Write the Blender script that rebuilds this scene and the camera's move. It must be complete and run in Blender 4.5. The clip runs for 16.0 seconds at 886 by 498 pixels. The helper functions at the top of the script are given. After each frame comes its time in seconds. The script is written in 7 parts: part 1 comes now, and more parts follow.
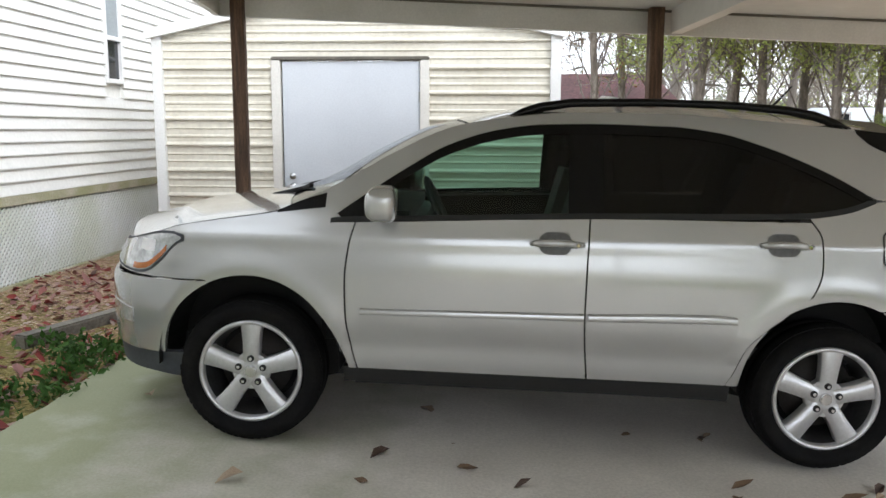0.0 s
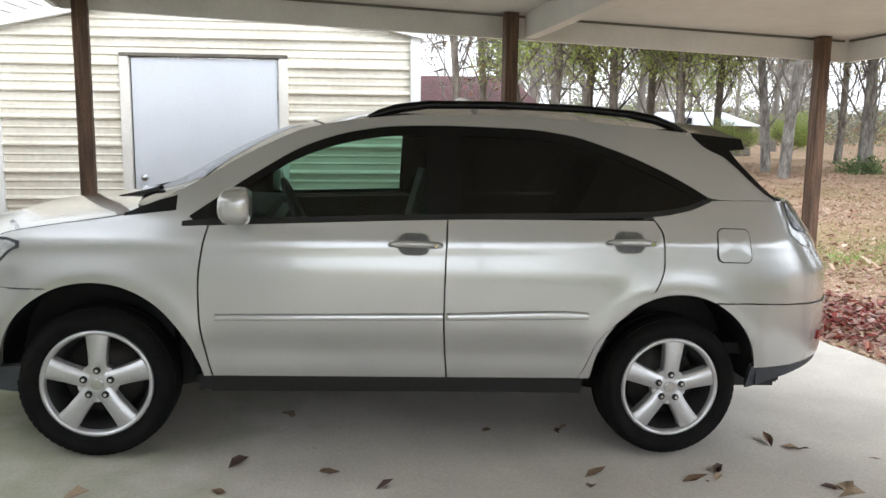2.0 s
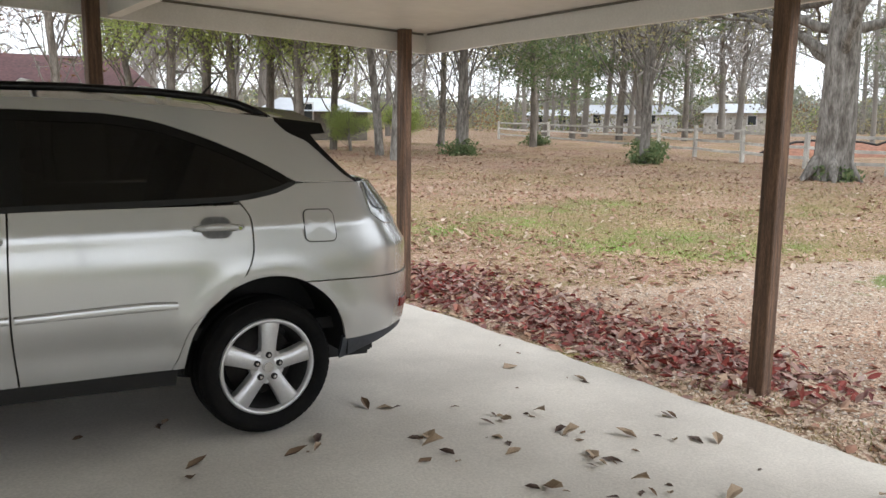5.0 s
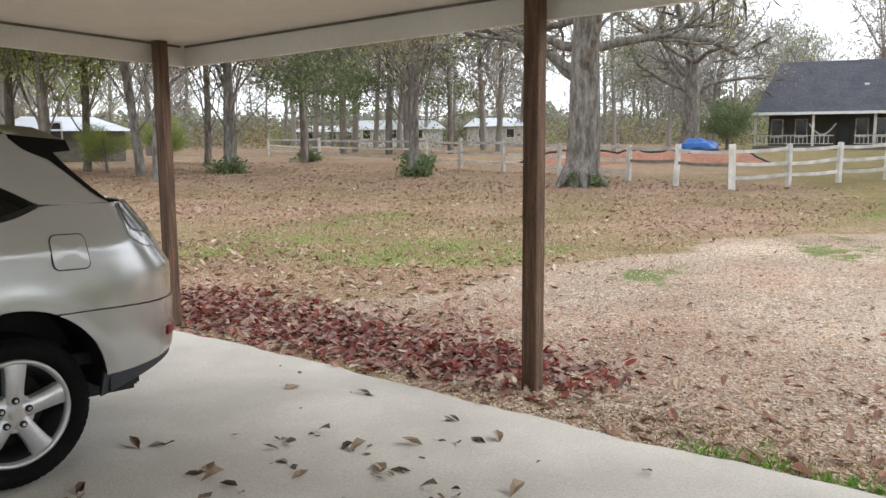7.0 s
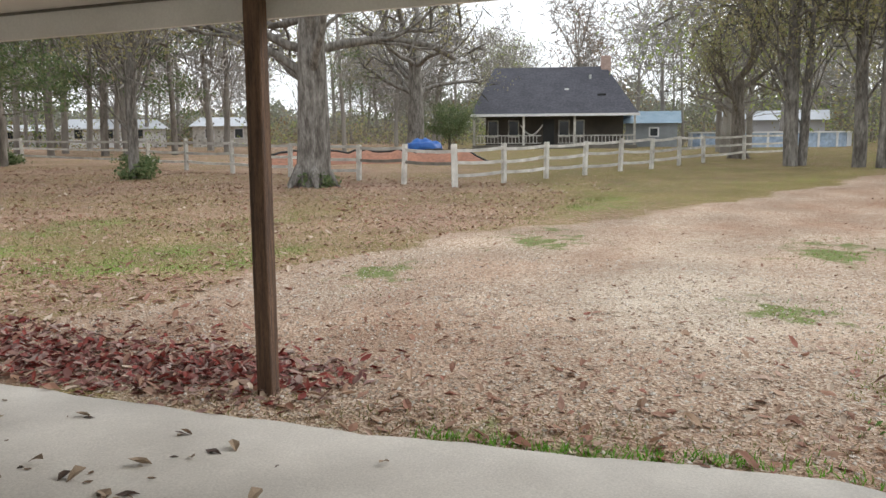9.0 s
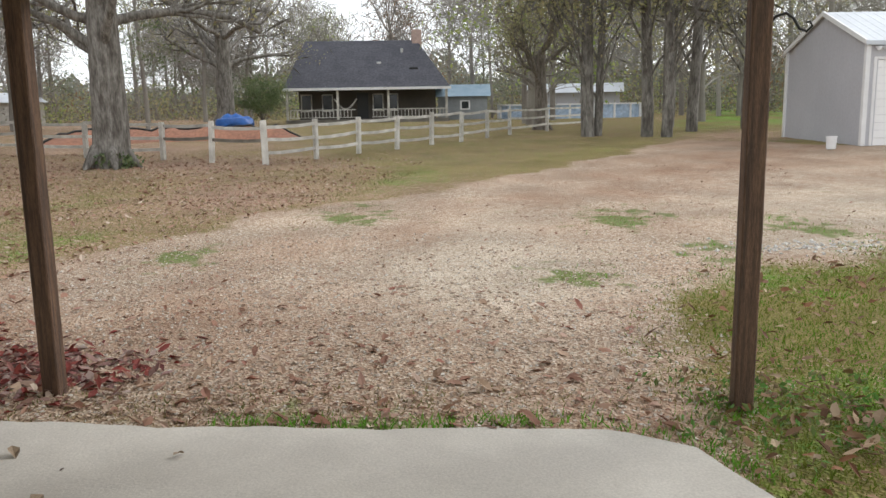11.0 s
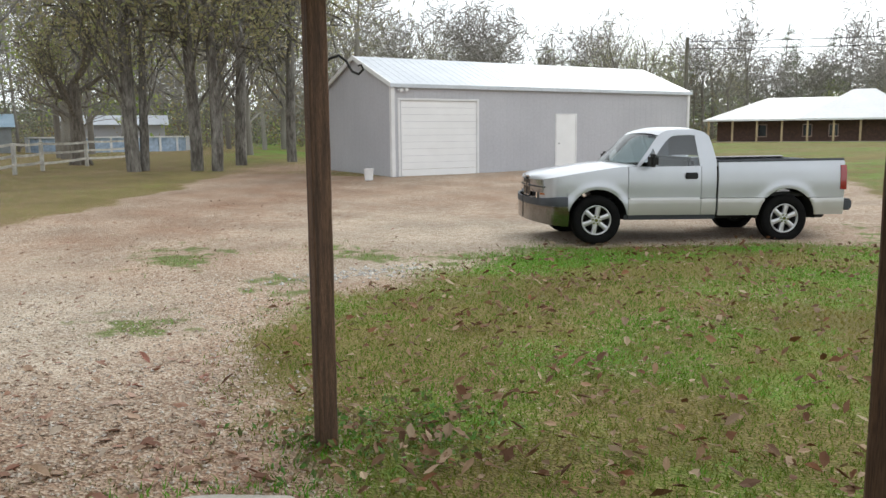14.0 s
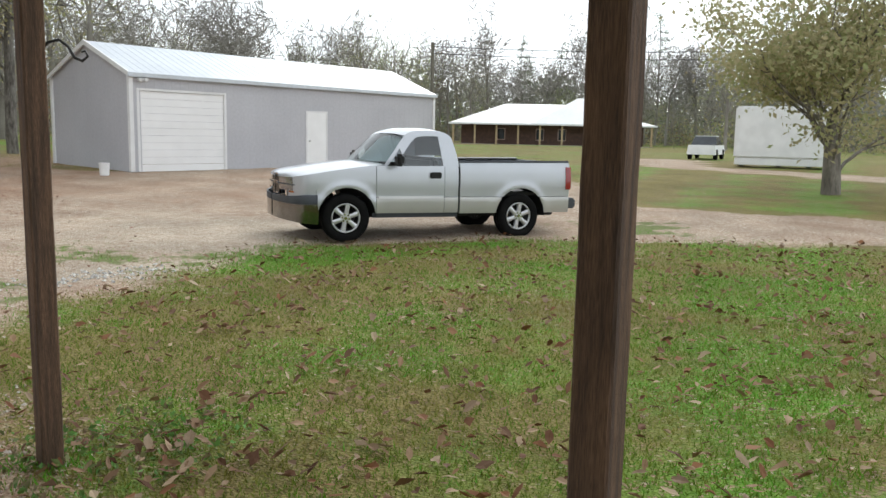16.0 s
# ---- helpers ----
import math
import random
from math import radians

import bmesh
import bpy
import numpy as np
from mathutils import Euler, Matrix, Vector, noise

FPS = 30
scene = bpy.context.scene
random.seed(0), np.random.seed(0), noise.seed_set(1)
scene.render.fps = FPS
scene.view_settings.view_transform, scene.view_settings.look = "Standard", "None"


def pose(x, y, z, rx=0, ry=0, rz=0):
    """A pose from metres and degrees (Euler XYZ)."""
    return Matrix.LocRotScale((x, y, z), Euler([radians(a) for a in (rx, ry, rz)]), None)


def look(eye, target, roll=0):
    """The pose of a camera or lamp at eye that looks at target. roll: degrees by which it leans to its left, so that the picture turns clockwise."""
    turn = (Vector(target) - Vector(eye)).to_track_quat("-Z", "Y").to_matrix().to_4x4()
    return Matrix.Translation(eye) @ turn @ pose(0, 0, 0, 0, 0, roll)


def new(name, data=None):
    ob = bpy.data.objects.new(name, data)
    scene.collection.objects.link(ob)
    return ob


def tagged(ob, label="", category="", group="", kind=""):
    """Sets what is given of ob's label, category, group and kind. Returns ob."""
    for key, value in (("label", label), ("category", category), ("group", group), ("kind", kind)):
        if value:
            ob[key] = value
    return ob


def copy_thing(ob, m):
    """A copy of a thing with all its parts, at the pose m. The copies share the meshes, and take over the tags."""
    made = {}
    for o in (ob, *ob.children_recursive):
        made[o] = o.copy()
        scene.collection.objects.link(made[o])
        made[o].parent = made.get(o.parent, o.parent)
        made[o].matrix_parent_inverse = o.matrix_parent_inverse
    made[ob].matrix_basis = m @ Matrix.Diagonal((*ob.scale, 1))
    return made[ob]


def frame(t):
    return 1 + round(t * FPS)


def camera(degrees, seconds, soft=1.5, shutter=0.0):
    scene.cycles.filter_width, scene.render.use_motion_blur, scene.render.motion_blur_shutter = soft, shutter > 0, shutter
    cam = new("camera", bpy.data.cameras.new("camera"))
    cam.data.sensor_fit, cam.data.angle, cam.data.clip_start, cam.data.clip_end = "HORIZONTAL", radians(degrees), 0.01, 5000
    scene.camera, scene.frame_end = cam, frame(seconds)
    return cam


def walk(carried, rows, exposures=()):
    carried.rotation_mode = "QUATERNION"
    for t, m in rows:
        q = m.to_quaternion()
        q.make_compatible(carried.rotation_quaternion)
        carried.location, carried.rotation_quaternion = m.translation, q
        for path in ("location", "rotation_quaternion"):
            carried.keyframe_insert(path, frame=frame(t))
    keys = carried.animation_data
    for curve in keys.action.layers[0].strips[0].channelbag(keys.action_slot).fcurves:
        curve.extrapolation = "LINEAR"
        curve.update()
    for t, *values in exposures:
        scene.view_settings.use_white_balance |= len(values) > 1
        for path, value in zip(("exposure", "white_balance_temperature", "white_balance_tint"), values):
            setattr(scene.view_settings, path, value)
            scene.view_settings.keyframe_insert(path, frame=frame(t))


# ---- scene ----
cam = camera(57.0, 16.0)
PATH = [
    (0, (0.137, 0.004, 1.492), (0.002, 1.978, 1.202), 0.2),
    (0.5, (0.146, 0.011, 1.495), (0.079, 1.99, 1.21), 0.5),
    (1, (0.148, 0.019, 1.493), (0.166, 1.998, 1.204), 0.7),
    (1.5, (0.162, 0.012, 1.497), (0.273, 1.988, 1.208), 0.4),
    (2, (0.174, 0.008, 1.494), (0.364, 1.978, 1.208), 0.6),
    (2.5, (0.18, 0.001, 1.507), (0.523, 1.95, 1.22), 0.3),
    (3, (0.189, -0.007, 1.502), (0.701, 1.902, 1.195), 0.1),
    (3.5, (0.192, -0.02, 1.507), (0.82, 1.852, 1.189), 0.2),
    (4, (0.225, -0.025, 1.5), (1.011, 1.787, 1.185), -0.3),
    (4.5, (0.328, -0.082, 1.495), (1.238, 1.671, 1.181), 0.3),
    (7, (0.426, -0.032, 1.469), (1.868, 1.327, 1.198), -0.4),
    (7.5, (0.433, -0.044, 1.471), (1.985, 1.191, 1.215), -0.0),
    (8, (0.437, -0.059, 1.469), (2.093, 1.032, 1.211), 0.4),
    (8.5, (0.434, -0.058, 1.477), (2.171, 0.899, 1.22), -0.1),
    (9, (0.443, -0.061, 1.47), (2.241, 0.768, 1.195), -0.4),
    (11.5, (0.42, -0.274, 1.534), (2.386, -0.075, 1.226), -1.6),
    (12, (0.489, -0.179, 1.542), (2.469, -0.273, 1.277), -2.2),
    (12.5, (0.51, -0.155, 1.552), (2.468, -0.444, 1.266), -0.4),
    (13, (0.562, -0.214, 1.544), (2.516, -0.534, 1.261), 0.7),
    (13.5, (0.619, -0.208, 1.542), (2.539, -0.681, 1.238), -0.0),
    (14, (0.664, -0.177, 1.549), (2.541, -0.81, 1.271), -0.5),
    (14.5, (0.674, -0.17, 1.55), (2.525, -0.884, 1.299), -0.1),
    (15, (0.673, -0.179, 1.547), (2.498, -0.963, 1.311), 0.5),
    (15.5, (0.674, -0.2, 1.543), (2.412, -1.151, 1.269), 1.2),
    (16, (0.635, -0.22, 1.555), (2.237, -1.383, 1.275), 1.2),
]
EXPOSURES = [(0, 0.86, 6150, 10), (2.0, 1.04, 6150, 10), (3.2, 1.1, 6150, 10), (4.5, 0.78, 6220, 10), (7.0, 0.52, 6300, 10), (9.0, 0.22, 6420, 10), (11.5, 0.09, 6470, 9), (13.0, 0.04, 6430, 8), (16.0, 0.06, 6280, 7)]
walk(cam, [(t, look(eye, target, roll)) for t, eye, target, roll in PATH], EXPOSURES)

# ---- light: overcast winter day ----
SUN_EL, SUN_AZ = 34.0, -48.0
world = bpy.data.worlds.new("overcast_sky")
scene.world = world
world.use_nodes = True
wn, wl = world.node_tree.nodes, world.node_tree.links
wn.clear()
sky = wn.new("ShaderNodeTexSky")
sky.sky_type, sky.sun_disc = "NISHITA", False
sky.sun_elevation, sky.sun_rotation = radians(SUN_EL), radians(90 - SUN_AZ)
sat = wn.new("ShaderNodeHueSaturation")
sat.inputs["Saturation"].default_value = 0.12
cloud = wn.new("ShaderNodeMix")
cloud.data_type = "RGBA"
cloud.inputs[0].default_value = 0.75
cloud.inputs[7].default_value = (9.2, 9.5, 9.9, 1)
back, wout = wn.new("ShaderNodeBackground"), wn.new("ShaderNodeOutputWorld")
back.inputs["Strength"].default_value = 0.15
wl.new(sky.outputs[0], sat.inputs["Color"])
wl.new(sat.outputs[0], cloud.inputs[6])
wl.new(cloud.outputs[2], back.inputs["Color"])
wl.new(back.outputs[0], wout.inputs["Surface"])
sun_data = bpy.data.lights.new("sun", "SUN")
sun_data.energy, sun_data.angle, sun_data.color = 1.1, radians(25), (1.0, 0.96, 0.9)
sun = new("sun", sun_data)
sun.matrix_world = look((40 * math.cos(radians(SUN_AZ)), 40 * math.sin(radians(SUN_AZ)), 40 * math.tan(radians(SUN_EL))), (0, 0, 0))


# ---- materials ----
def mat(name, col, col2=None, scale=4.0, rough=0.6, metal=0.0, bump=0.0, bscale=60.0, fine=0.15, stretch=(1, 1, 1), coat=0.0, rand=0.0, island=0.0, spec=0.5):
    """Two-scale procedural surface: broad patches between two colours, fine grain, relief."""
    m = bpy.data.materials.new(name)
    m.use_nodes = True
    n, l = m.node_tree.nodes, m.node_tree.links
    b = n["Principled BSDF"]
    b.inputs["Roughness"].default_value, b.inputs["Metallic"].default_value = rough, metal
    b.inputs["Coat Weight"].default_value = coat
    b.inputs["Specular IOR Level"].default_value = spec
    tc, mp = n.new("ShaderNodeTexCoord"), n.new("ShaderNodeMapping")
    mp.inputs["Scale"].default_value = stretch
    l.new(tc.outputs["Object"], mp.inputs[0])
    n1, n2 = n.new("ShaderNodeTexNoise"), n.new("ShaderNodeTexNoise")
    n1.inputs["Scale"].default_value, n1.inputs["Detail"].default_value = scale, 5
    n2.inputs["Scale"].default_value, n2.inputs["Detail"].default_value = bscale, 3
    l.new(mp.outputs[0], n1.inputs["Vector"])
    l.new(mp.outputs[0], n2.inputs["Vector"])
    ramp = n.new("ShaderNodeValToRGB")
    c2 = col2 or tuple(c * 0.8 for c in col)
    ramp.color_ramp.elements[0].position, ramp.color_ramp.elements[1].position = 0.35, 0.65
    ramp.color_ramp.elements[0].color, ramp.color_ramp.elements[1].color = (*col, 1), (*c2, 1)
    l.new(n1.outputs[0], ramp.inputs[0])
    mr = n.new("ShaderNodeMapRange")
    mr.inputs[3].default_value, mr.inputs[4].default_value = 1 - fine, 1 + fine
    mr.inputs[1].default_value, mr.inputs[2].default_value = 0.3, 0.7
    l.new(n2.outputs[0], mr.inputs[0])
    value = mr.outputs[0]
    for amount, node, sock in ((rand, "ShaderNodeObjectInfo", "Random"), (island, "ShaderNodeNewGeometry", "Random Per Island")):
        if amount:
            src, rr, mu = n.new(node), n.new("ShaderNodeMapRange"), n.new("ShaderNodeMath")
            rr.inputs[3].default_value, rr.inputs[4].default_value = 1 - amount, 1 + amount
            mu.operation = "MULTIPLY"
            l.new(src.outputs[sock], rr.inputs[0])
            l.new(rr.outputs[0], mu.inputs[0])
            l.new(value, mu.inputs[1])
            value = mu.outputs[0]
    hs = n.new("ShaderNodeHueSaturation")
    l.new(ramp.outputs[0], hs.inputs["Color"])
    l.new(value, hs.inputs["Value"])
    l.new(hs.outputs[0], b.inputs["Base Color"])
    if bump:
        bp = n.new("ShaderNodeBump")
        bp.inputs["Strength"].default_value, bp.inputs["Distance"].default_value = bump, 0.01
        l.new(n2.outputs[0], bp.inputs["Height"])
        l.new(bp.outputs[0], b.inputs["Normal"])
    return m


def glass(name, col, rough=0.0, ior=1.45):
    """A pane: tinted see-through with mirror gloss by Fresnel."""
    m = bpy.data.materials.new(name)
    m.use_nodes = True
    n, l = m.node_tree.nodes, m.node_tree.links
    n.clear()
    out, mix, tr, gl, fr = (n.new("ShaderNode" + k) for k in ("OutputMaterial", "MixShader", "BsdfTransparent", "BsdfGlossy", "Fresnel"))
    tr.inputs[0].default_value = (*col, 1)
    gl.inputs["Roughness"].default_value = rough
    fr.inputs[0].default_value = ior
    l.new(fr.outputs[0], mix.inputs[0])
    l.new(tr.outputs[0], mix.inputs[1])
    l.new(gl.outputs[0], mix.inputs[2])
    l.new(mix.outputs[0], out.inputs[0])
    return m


def leaf_mat(name, cols, rough=0.7, trans=0.25):
    """Leaves: one of several colours for each leaf."""
    m = bpy.data.materials.new(name)
    m.use_nodes = True
    n, l = m.node_tree.nodes, m.node_tree.links
    b = n["Principled BSDF"]
    b.inputs["Roughness"].default_value = rough
    b.inputs["Specular IOR Level"].default_value = 0.25
    geo, ramp = n.new("ShaderNodeNewGeometry"), n.new("ShaderNodeValToRGB")
    cr = ramp.color_ramp
    cr.interpolation = "LINEAR"
    while len(cr.elements) < len(cols):
        cr.elements.new(0.5)
    for i, c in enumerate(cols):
        cr.elements[i].position, cr.elements[i].color = i / max(1, len(cols) - 1), (*c, 1)
    l.new(geo.outputs["Random Per Island"], ramp.inputs[0])
    l.new(ramp.outputs[0], b.inputs["Base Color"])
    if trans:
        out = n["Material Output"]
        add, tl = n.new("ShaderNodeMixShader"), n.new("ShaderNodeBsdfTranslucent")
        add.inputs[0].default_value = trans
        l.new(ramp.outputs[0], tl.inputs[0])
        l.new(b.outputs[0], add.inputs[1])
        l.new(tl.outputs[0], add.inputs[2])
        l.new(add.outputs[0], out.inputs[0])
    return m


M_POST = mat("weathered_brown_wood", (0.165, 0.095, 0.057), (0.07, 0.042, 0.029), 3, 0.8, bump=0.5, bscale=30, fine=0.4, stretch=(14, 14, 0.9))
M_CEIL = mat("cream_metal_ceiling", (0.7, 0.68, 0.62), (0.64, 0.62, 0.56), 1.5, 0.45, fine=0.04, bscale=9)
M_FASCIA = mat("white_metal_trim", (0.74, 0.72, 0.68), (0.66, 0.64, 0.6), 2, 0.45, fine=0.05)
M_SIDING = mat("cream_vinyl_siding", (0.78, 0.775, 0.75), (0.74, 0.735, 0.71), 1.2, 0.5, fine=0.05, bscale=25)
M_SHED = mat("cream_ribbed_metal", (0.74, 0.71, 0.62), (0.64, 0.6, 0.51), 1.8, 0.42, fine=0.08, bscale=20)
M_TRIM = mat("white_trim", (0.78, 0.78, 0.77), (0.7, 0.7, 0.69), 2, 0.5, fine=0.05)
M_DOOR = mat("pale_blue_grey_door", (0.6, 0.63, 0.68), (0.56, 0.59, 0.64), 1.5, 0.45, fine=0.04)
M_STEEL = mat("brushed_steel", (0.6, 0.6, 0.6), (0.5, 0.5, 0.5), 8, 0.3, 1.0)
M_SHOP = mat("grey_sheet_metal", (0.5, 0.5, 0.53), (0.46, 0.46, 0.49), 0.6, 0.5, fine=0.05, bscale=12)
M_SHOPROOF = mat("galvanised_roof", (0.62, 0.65, 0.69), (0.55, 0.58, 0.62), 0.8, 0.4, 0.3, fine=0.06, bscale=10)
M_WHITE = mat("white_paint", (0.8, 0.8, 0.8), (0.72, 0.72, 0.72), 2, 0.5, fine=0.06)
M_ROLLDOOR = mat("clean_white_enamel", (0.88, 0.88, 0.88), (0.84, 0.84, 0.84), 2, 0.4, fine=0.03)
M_FENCE = mat("weathered_white_fence_paint", (0.66, 0.64, 0.59), (0.42, 0.4, 0.36), 2.5, 0.8, bump=0.3, fine=0.2, rand=0.15)
M_GREYWOOD = mat("grey_weathered_wood", (0.2, 0.18, 0.15), (0.12, 0.11, 0.09), 3, 0.85, fine=0.25, rand=0.2)
M_SHINGLE = mat("dark_slate_shingle", (0.075, 0.075, 0.09), (0.055, 0.055, 0.068), 0.8, 0.85, fine=0.3, bscale=6)
M_REDROOF = mat("dull_red_shingle", (0.15, 0.075, 0.075), (0.11, 0.06, 0.06), 0.8, 0.9, fine=0.25, bscale=8)
M_BRICK = mat("brown_brick", (0.13, 0.075, 0.055), (0.09, 0.055, 0.045), 3, 0.85, fine=0.3, bscale=12)
M_DARKWALL = mat("dark_brown_wall", (0.1, 0.085, 0.07), (0.075, 0.065, 0.055), 1, 0.85, fine=0.2)
M_PINKBRICK = mat("pale_pink_brick", (0.5, 0.37, 0.32), (0.4, 0.29, 0.25), 4, 0.85, fine=0.3, bscale=14)
M_TARP = mat("blue_tarpaulin", (0.02, 0.12, 0.42), (0.015, 0.08, 0.3), 2, 0.45, bump=0.4, bscale=6)
M_CYAN = mat("pale_blue_metal_roof", (0.35, 0.47, 0.56), (0.28, 0.4, 0.5), 1.5, 0.5, fine=0.15)
M_BLACK = mat("black_iron", (0.015, 0.015, 0.015), None, 5, 0.45)
M_CLAD_FAR = mat("dull_black_rubber", (0.03, 0.03, 0.032), None, 6, 0.7)
M_DARKPANE = mat("dark_window_pane", (0.03, 0.035, 0.04), (0.02, 0.022, 0.026), 2, 0.08, fine=0.02)
M_BARK = mat("grey_brown_bark", (0.23, 0.205, 0.175), (0.12, 0.103, 0.086), 2.2, 0.95, bump=0.9, bscale=9, fine=0.35, stretch=(3, 3, 0.7))
M_BARKPALE = mat("pale_lichen_bark", (0.25, 0.235, 0.21), (0.1, 0.088, 0.075), 2.6, 0.95, bump=0.9, bscale=9, fine=0.35, stretch=(3, 3, 0.8))
M_PINE = leaf_mat("pine_needles", [(0.08, 0.13, 0.05), (0.13, 0.18, 0.08), (0.18, 0.22, 0.1), (0.22, 0.24, 0.13)], trans=0.35)
M_GREENLEAF = leaf_mat("yellow_green_leaves", [(0.26, 0.36, 0.09), (0.38, 0.46, 0.14), (0.46, 0.5, 0.2), (0.31, 0.37, 0.12)], trans=0.5)
M_OLIVE = leaf_mat("olive_brown_leaves", [(0.3, 0.31, 0.14), (0.38, 0.35, 0.19), (0.43, 0.37, 0.22), (0.29, 0.33, 0.14)], trans=0.45)
M_RUST = leaf_mat("rust_leaves", [(0.3, 0.16, 0.08), (0.24, 0.15, 0.08), (0.34, 0.21, 0.11), (0.2, 0.14, 0.08)])
M_LITTER = leaf_mat("dry_brown_leaf_litter", [(0.36, 0.21, 0.14), (0.22, 0.1, 0.068), (0.47, 0.34, 0.24), (0.3, 0.125, 0.09), (0.57, 0.47, 0.37), (0.26, 0.14, 0.1), (0.41, 0.26, 0.18)], trans=0.1)
M_REDLITTER = leaf_mat("dark_red_leaf_litter", [(0.19, 0.032, 0.026), (0.27, 0.06, 0.045), (0.11, 0.025, 0.022), (0.36, 0.24, 0.2), (0.2, 0.045, 0.04), (0.42, 0.33, 0.29), (0.14, 0.035, 0.03)], trans=0.1)
M_LAWNLEAF = leaf_mat("brown_lawn_leaves", [(0.18, 0.075, 0.032), (0.1, 0.048, 0.024), (0.24, 0.105, 0.045), (0.42, 0.32, 0.21), (0.12, 0.06, 0.03), (0.26, 0.16, 0.085), (0.14, 0.07, 0.032), (0.34, 0.24, 0.15)], trans=0.1)
M_WEED = leaf_mat("weed_leaves", [(0.11, 0.24, 0.05), (0.16, 0.32, 0.08), (0.2, 0.12, 0.08), (0.09, 0.19, 0.04)], trans=0.25)


def grass_mat(name, green, straw, bias=0.5):
    """Grass blades: green and straw drift over the ground in patches, with a little change from blade to blade."""
    m = bpy.data.materials.new(name)
    m.use_nodes = True
    n, l = m.node_tree.nodes, m.node_tree.links
    b = n["Principled BSDF"]
    b.inputs["Roughness"].default_value, b.inputs["Specular IOR Level"].default_value = 0.75, 0.2
    tc, n1, n2, geo = n.new("ShaderNodeTexCoord"), n.new("ShaderNodeTexNoise"), n.new("ShaderNodeTexNoise"), n.new("ShaderNodeNewGeometry")
    n1.inputs["Scale"].default_value, n1.inputs["Detail"].default_value = 0.55, 3
    n2.inputs["Scale"].default_value, n2.inputs["Detail"].default_value = 2.6, 4
    l.new(tc.outputs["Object"], n1.inputs["Vector"])
    l.new(tc.outputs["Object"], n2.inputs["Vector"])
    add, add2 = n.new("ShaderNodeMath"), n.new("ShaderNodeMath")
    l.new(n1.outputs[0], add.inputs[0])
    l.new(n2.outputs[0], add.inputs[1])
    add2.operation = "MULTIPLY_ADD"
    l.new(geo.outputs["Random Per Island"], add2.inputs[0])
    add2.inputs[1].default_value = 0.16
    l.new(add.outputs[0], add2.inputs[2])
    r = n.new("ShaderNodeValToRGB")
    r.color_ramp.elements[0].position, r.color_ramp.elements[1].position = 0.0, 1.0
    r.color_ramp.elements[0].color, r.color_ramp.elements[1].color = (*green, 1), (*straw, 1)
    mr = n.new("ShaderNodeMapRange")
    mr.inputs[1].default_value, mr.inputs[2].default_value = 0.72 + 2 * (bias - 0.5), 1.32 + 2 * (bias - 0.5)
    l.new(add2.outputs[0], mr.inputs[0])
    l.new(mr.outputs[0], r.inputs[0])
    hs, vr = n.new("ShaderNodeHueSaturation"), n.new("ShaderNodeMapRange")
    vr.inputs[3].default_value, vr.inputs[4].default_value = 0.8, 1.2
    l.new(geo.outputs["Random Per Island"], vr.inputs[0])
    l.new(vr.outputs[0], hs.inputs["Value"])
    l.new(r.outputs[0], hs.inputs["Color"])
    l.new(hs.outputs[0], b.inputs["Base Color"])
    mx, tl = n.new("ShaderNodeMixShader"), n.new("ShaderNodeBsdfTranslucent")
    mx.inputs[0].default_value = 0.3
    l.new(hs.outputs[0], tl.inputs[0])
    l.new(b.outputs[0], mx.inputs[1])
    l.new(tl.outputs[0], mx.inputs[2])
    l.new(mx.outputs[0], n["Material Output"].inputs[0])
    return m


M_LAWN = grass_mat("patchy_lawn_blades", (0.12, 0.235, 0.016), (0.27, 0.2, 0.062), 0.6)
M_YARDGRASS = grass_mat("thin_yard_grass", (0.15, 0.2, 0.055), (0.33, 0.25, 0.13), 0.5)
M_MOSS = leaf_mat("bright_green_weeds", [(0.14, 0.36, 0.03), (0.19, 0.42, 0.05), (0.1, 0.25, 0.03)], trans=0.3)
M_STONE = leaf_mat("driveway_pebbles", [(0.42, 0.33, 0.24), (0.55, 0.47, 0.38), (0.3, 0.21, 0.15), (0.6, 0.56, 0.5), (0.36, 0.24, 0.17)], trans=0)
M_BRUSH = leaf_mat("dim_grey_brown_brush", [(0.2, 0.18, 0.15), (0.28, 0.25, 0.21), (0.17, 0.165, 0.13), (0.24, 0.23, 0.17)], trans=0.1)
M_TWIG = leaf_mat("haze_paled_bare_twigs", [(0.3, 0.28, 0.255), (0.38, 0.355, 0.325), (0.26, 0.24, 0.215)], trans=0)
M_IVY = leaf_mat("dark_ground_cover_leaves", [(0.04, 0.1, 0.02), (0.07, 0.15, 0.03), (0.03, 0.065, 0.015)], trans=0.2)


# ---- small builders ----
def link(name, verts, faces, material, parent=None, label="", smooth=False, mats=None, index=None):
    me = bpy.data.meshes.new(name)
    me.from_pydata([tuple(v) for v in verts], [], [tuple(f) for f in faces])
    for m in (mats or [material]):
        me.materials.append(m)
    if index is not None:
        me.polygons.foreach_set("material_index", index)
    if smooth:
        me.polygons.foreach_set("use_smooth", [True] * len(me.polygons))
    me.update()
    ob = new(name, me)
    if parent is not None:
        ob.parent = parent
    if label:
        tagged(ob, label)
    return ob


def part(name, bm, material, parent, label="", smooth=False):
    me = bpy.data.meshes.new(name)
    bm.normal_update()
    bm.to_mesh(me)
    bm.free()
    me.materials.append(material)
    if smooth:
        me.polygons.foreach_set("use_smooth", [True] * len(me.polygons))
    ob = new(name, me)
    ob.parent = parent
    if label:
        tagged(ob, label)
    return ob


